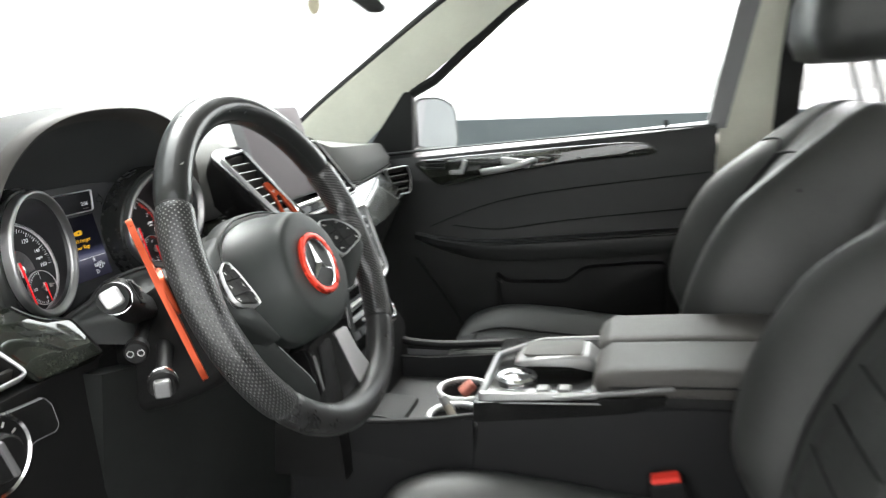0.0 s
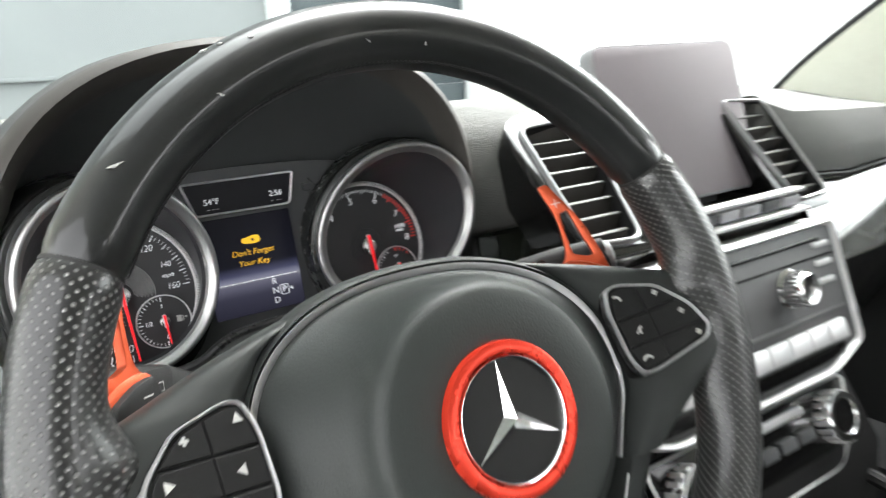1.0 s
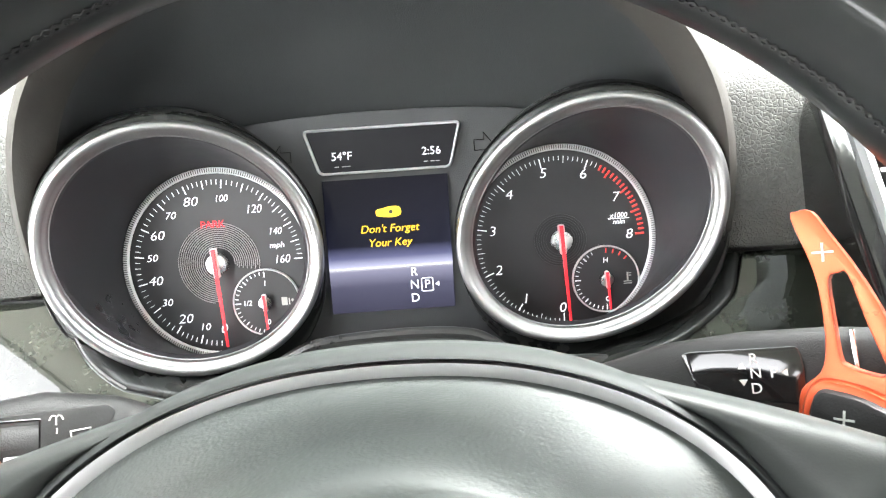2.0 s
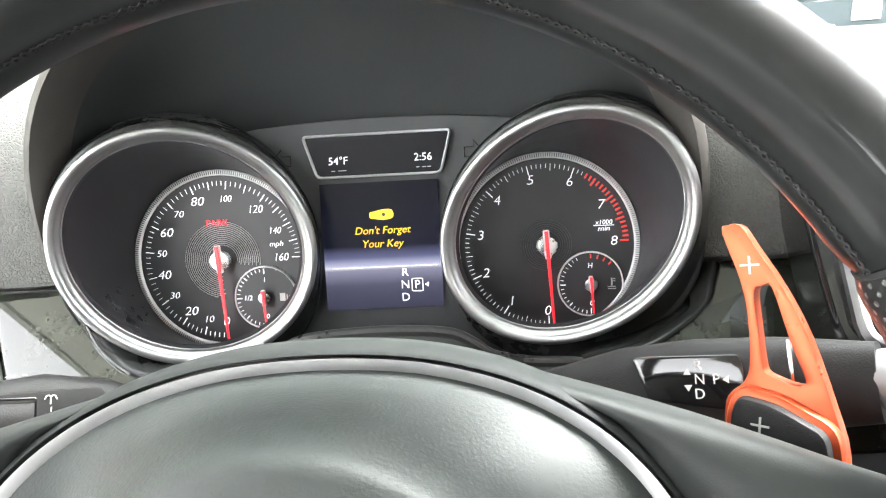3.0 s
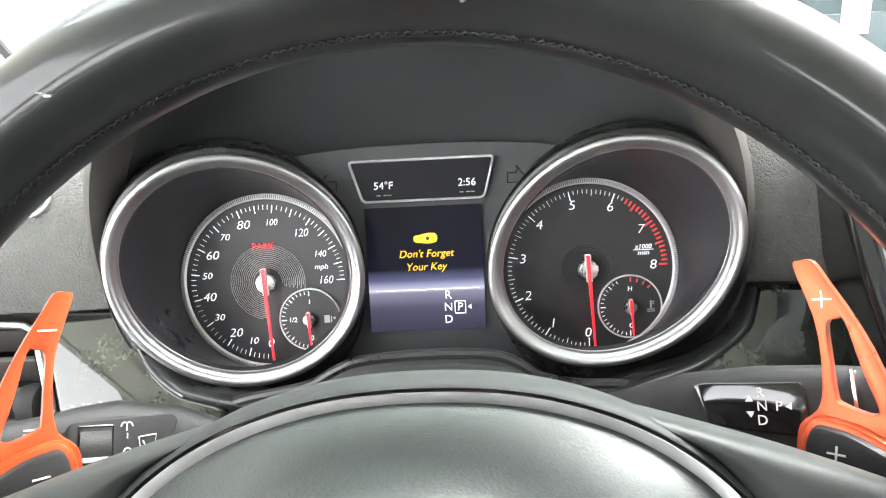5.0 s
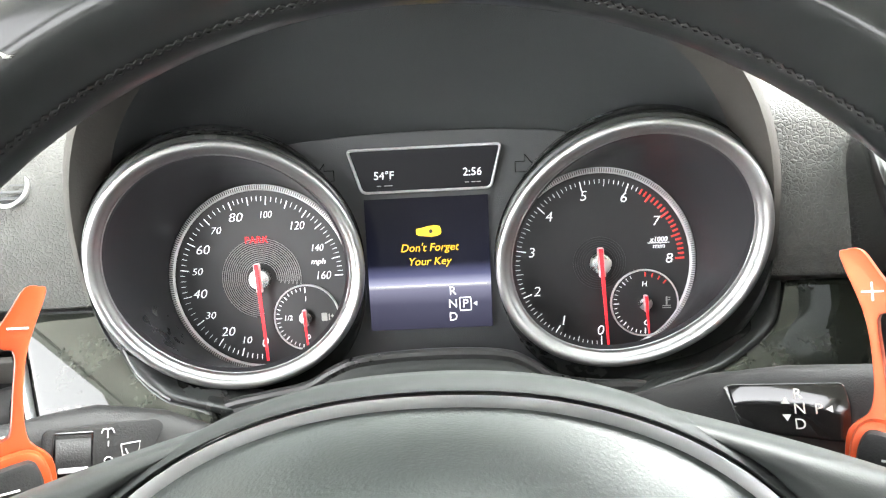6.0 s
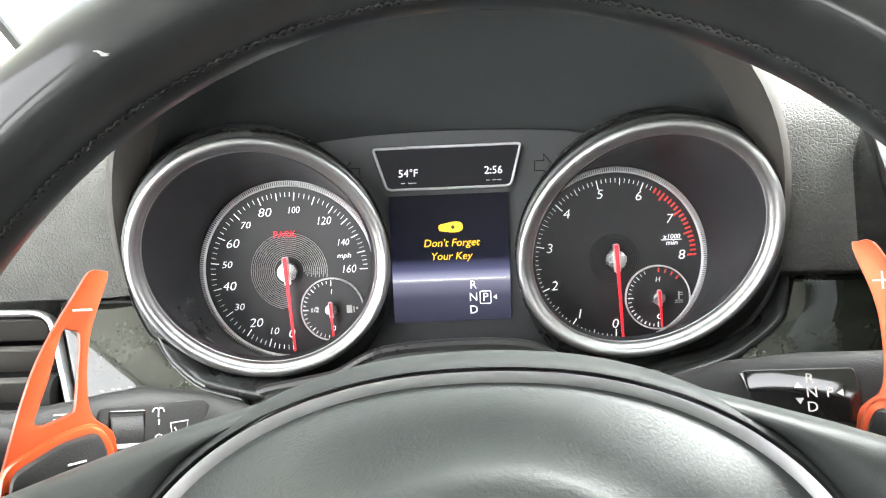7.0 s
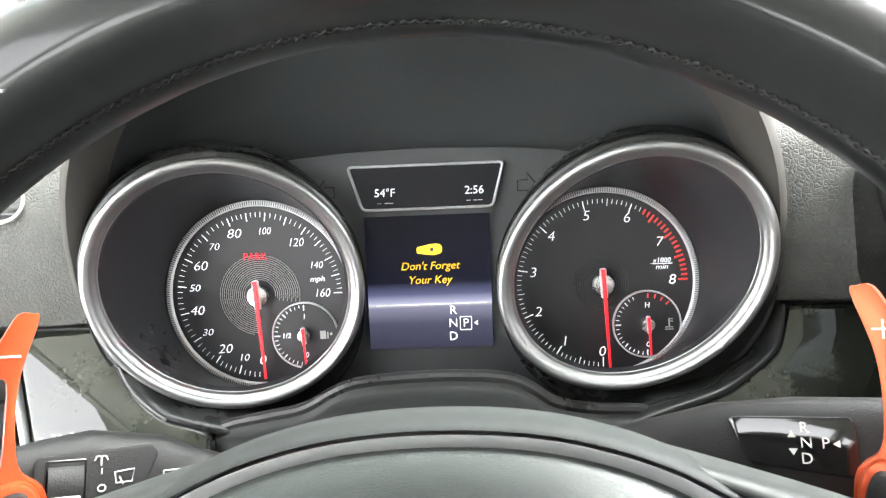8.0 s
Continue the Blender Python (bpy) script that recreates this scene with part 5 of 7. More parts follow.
def rim_arc(a0, a1, r, n=48, girth=24):
    """A stretch of the rim from angle a0 to a1 in degrees; r(a): the radius of its section across and through."""
    bm = bmesh.new()
    uvl = bm.loops.layers.uv.new("UVMap")
    rows = []
    for i in range(n + 1):
        a = radians(a0 + (a1 - a0) * i / n)
        rx, rz, thumb = (*r(math.degrees(a), i / n), 0.0)[:3]
        wide = 0.003 * max(0.0, math.cos(a)) ** 1.5
        reach = lambda b: RM + rx * math.cos(b) + wide * max(0.0, math.cos(b)) - thumb * max(0.0, -math.cos(b)) ** 3  # noqa: E731
        rows.append([on_rim(reach(b), a, rz * math.sin(b)) for b in (2 * math.pi * k / girth for k in range(girth))])
    vs = [[bm.verts.new(p) for p in row] for row in rows]
    length = radians(abs(a1 - a0)) * RM
    g = 2 * math.pi * RT
    for i in range(n):
        for k in range(girth):
            j = (k + 1) % girth
            fc = bm.faces.new((vs[i][k], vs[i][j], vs[i + 1][j], vs[i + 1][k]))
            for lp, (u, v) in zip(fc.loops, ((i, k), (i, k + 1), (i + 1, k + 1), (i + 1, k))):
                lp[uvl].uv = (u / n * length, v / girth * g)
    bm.faces.new(vs[0][::-1])
    bm.faces.new(vs[-1])
    return bm


def ends(u, d=0.03, drop=0.0016):
    """Rounded-in ends of a rim cover."""
    e = min(u, 1 - u) / d
    return drop * max(0, 1 - e) ** 2


def star_badge(t):
    o = at(WF, 0.0, -0.0143, 0.0285)
    part("badge_ring", lathe(bmesh.new(), o, [(0.0285, -0.004), (0.0345, -0.004), (0.0350, 0.001), (0.0342, 0.0034), (0.0318, 0.0042), (0.0290, 0.0034), (0.0282, 0.001)], 72, True), RED, t, "red anodised ring round the badge")
    part("badge_plate", plate(bmesh.new(), o, circle(0.0272, 64), -0.004, 0.0), BADGE, t, "black badge plate")
    part("badge_rim", band(bmesh.new(), o, circle(0.0283, 72), circle(0.0266, 72), -0.003, 0.0036), CHROME, t, "thin chrome rim")
    for k in range(3):
        a = radians(92 + 120 * k)
        d, s = Vector((math.cos(a), math.sin(a), 0)), Vector((-math.sin(a), math.cos(a), 0))
        bm = bmesh.new()
        tip, l, r = d * 0.0262, s * 0.0044 - d * 0.0025, -s * 0.0044 - d * 0.0025
        pts = [Vector((0, 0, 0.0046)), l + Vector((0, 0, 0.0002)), r + Vector((0, 0, 0.0002)), tip + Vector((0, 0, 0.0008)), tip + Vector((0, 0, 0.0002))]
        vv = [bm.verts.new(o @ p) for p in pts]
        bm.faces.new((vv[0], vv[1], vv[3]))
        bm.faces.new((vv[0], vv[3], vv[2]))
        bm.faces.new((vv[1], vv[4], vv[3]))
        bm.faces.new((vv[2], vv[3], vv[4]))
        bm.faces.new((vv[1], vv[2], vv[4]))
        bm.faces.new((vv[0], vv[2], vv[1]))
        part("badge_bar", bm, CHROME, t, "chrome badge bar", smooth=False)


def steering_wheel():
    t = thing("steering_wheel", WF.translation, "black leather steering wheel with worn rim and perforated grips", "steering wheel")
    top = lambda a, u: (RT - ends(u) - 0.0002, RT * 1.04 - ends(u))  # noqa: E731
    grip = lambda a, u: (RT * 1.02 - ends(u), RT * 1.06 + 0.001 * math.exp(-((u - 0.25) / 0.22) ** 2) - ends(u), 0.011 * math.exp(-((u - 0.34) / 0.075) ** 2) + 0.006 * math.exp(-((u - 0.62) / 0.12) ** 2))  # noqa: E731
    gripr = lambda a, u: grip(a, 1 - u)  # noqa: E731
    part("rim_top", rim_arc(30.3, 149.7, top, 72), WORN, t, "worn smooth black leather, scuffed")
    part("rim_bottom", rim_arc(221.3, 318.7, top, 60), WHEEL, t, "smooth black leather")
    part("grip", rim_arc(150.3, 220.7, grip, 56), PERF, t, "perforated black leather grip")
    part("grip", rim_arc(-40.7, 29.7, gripr, 56), PERF, t, "perforated black leather grip")
    for a in (30, 150, 221, 319):
        part("seam", rim_arc(a - 0.25, a + 0.25, lambda q, u: (RT - 0.001, RT - 0.0008), 1), RUBBER, t)
    # stitches along the inner side of the rim
    st = bmesh.new()
    for k in range(130):
        a = radians(31 + 118 * k / 129)
        b = radians(163)
        p = on_rim(RM + RT * math.cos(b) * 1.005, a, RT * 1.045 * math.sin(b))
        nrm = WF.to_3x3() @ Vector((math.cos(b) * math.cos(a), math.cos(b) * math.sin(a), math.sin(b)))
        run = WF.to_3x3() @ Vector((-math.sin(a), math.cos(a), 0))
        f = face_frame(p, run, nrm)
        for s in (-1, 1):
            box(st, f @ Matrix.Rotation(radians(33 * s), 4, "Z"), (0.0032, 0.0006, 0.0005))
    tagged(part("stitching", st, STITCH, t, "cross stitching", smooth=False), kind="stuff")
    # scuffs on the upper rim
    for a, b, ln, w in ((138, 70, 0.0075, 0.0016), (118, 30, 0.005, 0.0022), (116, 38, 0.003, 0.0014), (121.5, 108, 0.005, 0.0012), (112.5, 60, 0.003, 0.0008), (95, 120, 0.004, 0.0008), (84, 128, 0.0025, 0.0014) ):
        aa, bb = radians(a), radians(b)
        rr = RT * 1.02
        c = on_rim(RM + rr * math.cos(bb), aa, rr * 1.03 * math.sin(bb))
        nrm = Vector((math.cos(bb) * math.cos(aa), math.cos(bb) * math.sin(aa), math.sin(bb)))
        q = nrm.to_track_quat("Z", "X").to_matrix().to_4x4()
        shp = [(ln * 0.5 * math.cos(k) * (0.7 + 0.3 * math.sin(3 * k + a)), w * (0.5 * math.sin(k) * (0.75 + 0.35 * math.cos(3 * k + a)) + 0.12 * math.sin(2.2 * math.cos(k) + a))) for k in (2 * math.pi * i / 14 for i in range(14))]
        part("scuff", plate(bmesh.new(), Matrix.Translation(c) @ WF.to_3x3().to_4x4() @ q @ Matrix.Rotation(radians(50), 4, "Z"), shp, -0.0006, 0.00012), SCUFF, t, "pale scuff in the leather", smooth=False)
    # airbag cover
    half = [(0.0, 0.0629, -0.0298), (0.0248, 0.0616, -0.0291), (0.0453, 0.0576, -0.0273), (0.0631, 0.0512, -0.0248), (0.078, 0.0424, -0.0217), (0.0896, 0.0315, -0.0183), (0.0976, 0.0187, -0.0149), (0.1019, 0.004, -0.0117), (0.1022, -0.0141, -0.0083), (0.0986, -0.0292, -0.0061), (0.0912, -0.0423, -0.0048), (0.081, -0.060, -0.003), (0.064, -0.077, -0.001), (0.036, -0.088, 0.001), (0.0, -0.092, 0.002)]
    outl = [Vector(p) for p in spline(half + [(-x, y, z) for x, y, z in half[-2:0:-1]], 5)]
    cen = Vector((0.0, -0.0143))
    rings = []
    for s, lift in ((0.982, -0.016), (0.982, -0.004), (0.978, -0.001), (0.965, 0.0), (0.93, 0.09), (0.88, 0.24), (0.83, 0.42), (0.785, 0.59), (0.76, 0.695), (0.74, 0.785), (0.722, 0.86), (0.705, 0.91), (0.685, 0.945), (0.655, 0.968), (0.61, 0.982), (0.55, 0.992), (0.47, 1.0), (0.40, 0.995), (0.2, 0.99)):
        k = min(1, max(0, (0.94 - s) / 0.18))
        row = []
        for p in outl:
            v = Vector((p.x, p.y)) - cen
            c = v.normalized() * 0.088
            q = (v * (1 - k) + c * k) * s
            z = p.z + lift if lift < 0 else p.z + (0.0278 - p.z) * lift
            row.append(WF @ Vector((cen.x + q.x, cen.y + q.y, z)))
        rings.append(row)
    part("airbag_cover", loft(bmesh.new(), rings), PADSKIN, t, "grained black airbag cover", angle=60)
    star_badge(t)
    # bright strip round the cover's top and sides, and the smooth lip outside it
    line = half[11::-1]
    line = [Vector(p) for p in spline(line + [(-x, y, z) for x, y, z in half[1:12]], 6, False)]
    strip, lip = [], []
    for i, p in enumerate(line):
        d = (line[min(i + 1, len(line) - 1)] - line[max(i - 1, 0)]).normalized()
        o = Vector((d.y, -d.x, 0)).normalized()
        w = 0.0017 * min(1.0, 0.25 + 3.0 * min(i, len(line) - 1 - i) / len(line))
        strip.append([WF @ (p + o * w * u + Vector((0, 0, z))) for u, z in ((-1.75, -0.003), (-1.7, -0.0001), (-0.4, 0.0010), (0.45, 0.0013), (0.7, -0.004))])
        w = 0.0042
        lip.append([WF @ (p + o * (0.0015 + w * u) + Vector((0, 0, z))) for u, z in ((0.0, -0.006), (0.03, 0.0008), (0.12, 0.0018), (0.35, 0.0012), (0.7, -0.0018), (0.95, -0.007), (1.0, -0.016), (0.0, -0.020))])
    part("bright_strip", loft(bmesh.new(), strip), BRIGHT, t, "bright metal strip", angle=50)
    part("shroud_lip", loft(bmesh.new(), lip), LIPSKIN, t, "smooth black lip round the cover", angle=60)
    # spokes and pads of keys
    for s in (-1, 1):
        inner = spline([(0.0475, 0.0600, -0.0280), (0.0655, 0.0530, -0.0252), (0.084, 0.0435, -0.0216), (0.092, 0.0330, -0.0187), (0.1004, 0.020, -0.0152), (0.1050, 0.0045, -0.0120), (0.1053, -0.0145, -0.0085), (0.1014, -0.0305, -0.0062), (0.0938, -0.0442, -0.0047), (0.0838, -0.0612, -0.003)], 4, False)
        outer = spline([(0.047, 0.0598), (0.0725, 0.0535), (0.108, 0.0435), (0.140, 0.0325), (0.163, 0.0235), (0.170, 0.006), (0.168, -0.010), (0.160, -0.022), (0.140, -0.037), (0.106, -0.062)], 4, False)
        level = lambda x, y: 0.0058 + (min(x, 0.158) - 0.125) * 0.26 - max(0, x - 0.158) * 0.5 - 0.277 * max(-0.03, min(0.032, y))  # noqa: E731
        rg = []
        for i, ((ix, iy, iz), (ox, oy)) in enumerate(zip(inner, outer)):
            row = []
            rise = min(1.0, i / 15)
            rise = rise * rise * (3 - 2 * rise)
            drop = 0.007 * max(0.0, 1 - i / 9) ** 2
            for u, blend, d in ((0.0, 0.0, -0.018), (0.0, 0.0, -0.001), (0.05, 0.15, 0.001), (0.14, 0.7, 0.0005), (0.24, 1.0, 0.0), (0.5, 1.0, -0.0002), (0.7, 1.0, -0.0010), (0.84, 1.0, -0.0024), (0.94, 1.0, -0.0048), (1.0, 1.0, -0.009), (1.0, 1.0, -0.024)):
                x, y = ix + (ox - ix) * u, iy + (oy - iy) * u
                row.append(WF @ Vector((s * x, y, iz + (level(x, y) - iz) * blend * rise + d - drop)))
            rg.append(row)
        part("spoke", loft(bmesh.new(), rg), SHROUD, t, "smooth black spoke", angle=50)
        kp = [(0.097, 0.016), (0.1015, 0.0285), (0.110, 0.0300), (0.135, 0.0225), (0.151, 0.006), (0.157, -0.010), (0.151, -0.0165), (0.112, -0.0225), (0.1005, -0.0222), (0.0965, -0.012)]
        kp = [(0.0985 + (x - 0.097) * 0.93, y) for x, y in kp]
        kp = rounded(kp if s > 0 else mirrored(kp), 0.005, 4)
        tf = WF @ Matrix.Translation((s * 0.125, 0.0, 0.0085)) @ Matrix.Rotation(radians(-15.5), 4, "X") @ Matrix.Rotation(radians(-14.5 * s), 4, "Y") @ Matrix.Translation((-s * 0.125, 0, 0))
        pad_ = part("key_pad", plate(bmesh.new(), tf, kp, -0.022, 0.0, 0.001), PLASTIC, t, "black key pad")
        part("pad_frame", band(bmesh.new(), tf, kp, inset(kp, 0.0018), -0.006, 0.0024), SATIN, pad_, "satin silver frame")
        ink = inset(kp, 0.0028)
        cells = [((0.098, 0.0095, 0.121, 0.030), "up"), ((0.121, 0.0095, 0.146, 0.030), "ok"), ((0.098, -0.0065, 0.121, 0.0088), "left"), ((0.121, -0.0065, 0.153, 0.0088), "right"), ((0.098, -0.0225, 0.121, -0.0072), "down"), ((0.121, -0.0225, 0.158, -0.0072), "back")]
        for (x0, y0, x1, y1), what in cells:
            # clip the key to the pad's outline
            poly = [(x0, y0), (x1, y0), (x1, y1), (x0, y1)]
            poly = [(s * x, y) for x, y in poly]
            if s < 0:
                poly = poly[::-1]
            clip = ink
            out = poly
            for i in range(len(clip)):
                A, B = clip[i - 1], clip[i]
                res = []
                for j in range(len(out)):
                    P, Q = out[j - 1], out[j]
                    sp_ = (B[0] - A[0]) * (P[1] - A[1]) - (B[1] - A[1]) * (P[0] - A[0])
                    sq_ = (B[0] - A[0]) * (Q[1] - A[1]) - (B[1] - A[1]) * (Q[0] - A[0])
                    sgn = 1 if sum(clip[k - 1][0] * clip[k][1] - clip[k][0] * clip[k - 1][1] for k in range(len(clip))) > 0 else -1
                    sp_, sq_ = sp_ * sgn, sq_ * sgn
                    if (sp_ < 0) != (sq_ < 0):
                        k = sp_ / (sp_ - sq_)
                        res.append((P[0] + (Q[0] - P[0]) * k, P[1] + (Q[1] - P[1]) * k))
                    if sq_ >= 0:
                        res.append(Q)
                out = res
                if not out:
                    break
            clean = []
            for p in out:
                if not clean or math.hypot(p[0] - clean[-1][0], p[1] - clean[-1][1]) > 2e-4:
                    clean.append(p)
            if len(clean) < 3:
                continue
            b = part("button", plate(bmesh.new(), tf, inset(clean, 0.0004), -0.002, 0.0016, 0.0005), PLASTIC, pad_, "black rubber key", smooth=False)
            cx = sum(p[0] for p in clean) / len(clean)
            cy = sum(p[1] for p in clean) / len(clean)
            sg = bmesh.new()
            a = at(tf, cx, cy, 0.0018)
            if what in ("up", "down", "left", "right") and s < 0:
                r0 = {"up": 90, "down": -90, "left": 180, "right": 0}[what]
                plate(sg, a, [(0.0027 * math.cos(radians(r0 + k)), 0.0027 * math.sin(radians(r0 + k))) for k in (0, 120, 240)], 0, 0.0002)
            elif what == "ok" or (s > 0 and what in ("right", "back")):
                box(sg, a, (0.0036, 0.0012, 0.0003))
                box(sg, a, (0.0012, 0.0034, 0.0003))
            elif what == "back":
                box(sg, a @ Matrix.Translation((0, 0.001, 0)), (0.0050, 0.0009, 0.0003))
                box(sg, a @ Matrix.Translation((0.0012, -0.001, 0)), (0.0040, 0.0009, 0.0003))
            elif what == "up":
                tube(sg, [a @ Vector((-0.0022, 0.0012, 0)), a @ Vector((-0.0008, 0.0016, 0)), a @ Vector((0.001, 0.0006, 0)), a @ Vector((0.0016, -0.0016, 0))], 0.0007, 6)
            elif what == "down":
                tube(sg, [a @ Vector((0.0030 * math.cos(radians(k)), 0.0026 * math.sin(radians(k)), 0)) for k in range(20, 180, 20)], 0.0008, 6)
            else:
                box(sg, a @ Matrix.Rotation(0.6, 4, "Z"), (0.0055, 0.0010, 0.0003))
                box(sg, a @ Matrix.Translation((0.0003, -0.0004, 0)), (0.0010, 0.0040, 0.0003))
            part("key_sign", sg, PRINT, b, smooth=False)
    # lower spoke with its metal insert
    lo = spline([(-0.050, -0.084), (0.050, -0.084), (0.050, -0.10), (0.056, -0.140), (0.064, -0.166), (0.03, -0.178), (-0.03, -0.178), (-0.064, -0.166), (-0.056, -0.140), (-0.050, -0.10)], 4)
    rg = [[WF @ Vector((x, y, z - max(0, -0.10 - y) * 0.12)) for x, y in pts] for pts, z in ((lo, -0.020), (lo, 0.0), (inset(lo, 0.003), 0.005))]
    part("lower_spoke", loft(bmesh.new(), rg), GLOSS, t, "piano black lower spoke")
    for s in (-1, 1):
        ins = [(0.008, -0.092), (0.036, -0.094), (0.046, -0.125), (0.062, -0.150), (0.077, -0.168), (0.034, -0.182), (0.022, -0.150), (0.016, -0.125)]
        ins = rounded(ins if s > 0 else mirrored(ins), 0.004, 3)
        part("spoke_insert", plate(bmesh.new(), WF @ Matrix.Translation((0, -0.09, 0.0085)) @ Matrix.Rotation(radians(7), 4, "X") @ Matrix.Translation((0, 0.09, 0)), ins, -0.008, 0.0, 0.001), SATIN if s > 0 else PLASTIC, t, "brushed metal insert" if s > 0 else "")
    # black legs from the spokes down to the foot of the rim
    for s in (-1, 1):
        leg, rim_line = [], []
        for x, y, w, z in ((0.118, -0.040, 0.022, -0.004), (0.104, -0.062, 0.020, -0.004), (0.088, -0.085, 0.017, -0.004), (0.072, -0.108, 0.015, -0.004), (0.061, -0.132, 0.014, -0.006), (0.056, -0.156, 0.015, -0.008), (0.054, -0.176, 0.017, -0.010)):
            leg.append([WF @ Vector((s * (x + w * u), y + w * 0.45 * u, z + d)) for u, d in ((-1.0, -0.020), (-1.0, -0.004), (-0.85, 0.0), (-0.2, 0.0015), (0.4, -0.002), (0.85, -0.009), (1.0, -0.015), (1.0, -0.024))])
            rim_line.append(tuple(WF @ Vector((s * (x - w * 0.95), y - w * 0.43, z - 0.001))))
        part("leg", loft(bmesh.new(), leg), SHROUD, t, "smooth black leg of the lower spoke", angle=50)
        # thin satin rod drawn for the highlight along the leg's edge
        part("leg_highlight", tube(bmesh.new(), spline(rim_line[1:], 4, False), 0.0008, 6), SATIN, t, "fine bright edge")
    # hub behind the cover
    hubr = [[WF @ Vector((p.x * k, -0.01 + (p.y + 0.01) * k, z)) for p in outl] for k, z in ((0.95, -0.040), (0.85, -0.052), (0.6, -0.066))]
    part("hub_back", loft(bmesh.new(), hubr), PLASTIC, t, "black hub behind the cover")
    # shift paddles, their outer edges turned towards the driver
    pr = [(-0.0040, 0.0095), (-0.0020, 0.0115), (0.0020, 0.0112), (0.0063, 0.0038), (0.0134, -0.0089), (0.0200, -0.0247), (0.0258, -0.0470), (0.0282, -0.0610), (0.0270, -0.085), (0.0230, -0.115), (0.0160, -0.149), (0.0080, -0.150), (0.0020, -0.115), (-0.0060, -0.085), (-0.0080, -0.065), (-0.0070, -0.0528), (-0.0054, -0.0439), (0.0003, -0.0387), (0.0023, -0.0315), (0.0024, -0.0180), (0.0008, -0.0064)]
    hole = [(0.0050, -0.0104), (0.0078, -0.0086), (0.0104, -0.0094), (0.0143, -0.0248), (0.0182, -0.0373), (0.0176, -0.0393), (0.0150, -0.0395), (0.0080, -0.0367), (0.0062, -0.0340), (0.0055, -0.0228)]
    pod = rounded([(-0.0022, -0.0475), (0.0005, -0.0422), (0.0109, -0.0446), (0.0250, -0.0525), (0.0258, -0.0600), (0.022, -0.085), (-0.004, -0.085), (-0.0040, -0.060)], 0.004, 4)
    for s in (-1, 1):
        p, h, q = (pr, hole, pod) if s > 0 else (mirrored(pr), mirrored(hole), mirrored(pod))
        pm = WF @ Matrix.Translation((s * 0.130, 0.088, -0.0590)) @ Matrix.Rotation(radians(-36 * s), 4, "Y")
        pd = part("shift_paddle", solid([spline(p, 3), spline(h, 3)], pm, -0.0060, 0.0, 0.0012), ORANGE, t, "orange anodised shift paddle", angle=30)
        part("pod_rim", plate(bmesh.new(), pm, inset(q, -0.0026), -0.002, 0.0046, 0.002), ORANGE, pd, "raised orange lip")
        part("pod", plate(bmesh.new(), pm, q, -0.002, 0.0090, 0.0022), PLASTIC, pd, "black paddle switch")
        sg = bmesh.new()
        box(sg, at(pm, s * 0.0042, -0.0018, 0.0001), (0.0060, 0.0006, 0.0004))
        if s > 0:
            box(sg, at(pm, s * 0.0042, -0.0018, 0.0002), (0.0006, 0.0058, 0.0004))
        part("paddle_sign", sg, PRINT, pd, "white sign", smooth=False)
        sg = bmesh.new()
        box(sg, at(pm, s * 0.0068, -0.0510, 0.0091, -0.12 * s), (0.0054, 0.0006, 0.0004))
        if s > 0:
            box(sg, at(pm, s * 0.0068, -0.0510, 0.0092, -0.12), (0.0006, 0.0052, 0.0004))
        part("switch_sign", sg, PRINT, pd, "white sign", smooth=False)
    return t


steering_wheel()

# ---- steering column, its levers, and switches by the door ----
SR = face_frame((0.135, -0.135, 0.9975), (0.034, -0.02, 0.011), (0, -0.87, 0.5))
SL = face_frame((-0.117, -0.146, 0.996), (0.034, 0.02, -0.011), (0, -0.87, 0.5))


def lever_body(f, stations):
    """A flattened lever: rows of (x, top, bottom, depth) in its frame."""
    rings = []
    for x, top, bot, d in stations:
        c, h = (top + bot) / 2, (top - bot) / 2
        row = []
        for k in range(20):
            a = 2 * math.pi * k / 20
            u, v = math.cos(a), math.sin(a)
            row.append(f @ Vector((x, c + h * math.copysign(abs(v) ** 0.7, v), -d + d * math.copysign(abs(u) ** 0.55, u))))
        rings.append(row)
    return loft(bmesh.new(), rings)


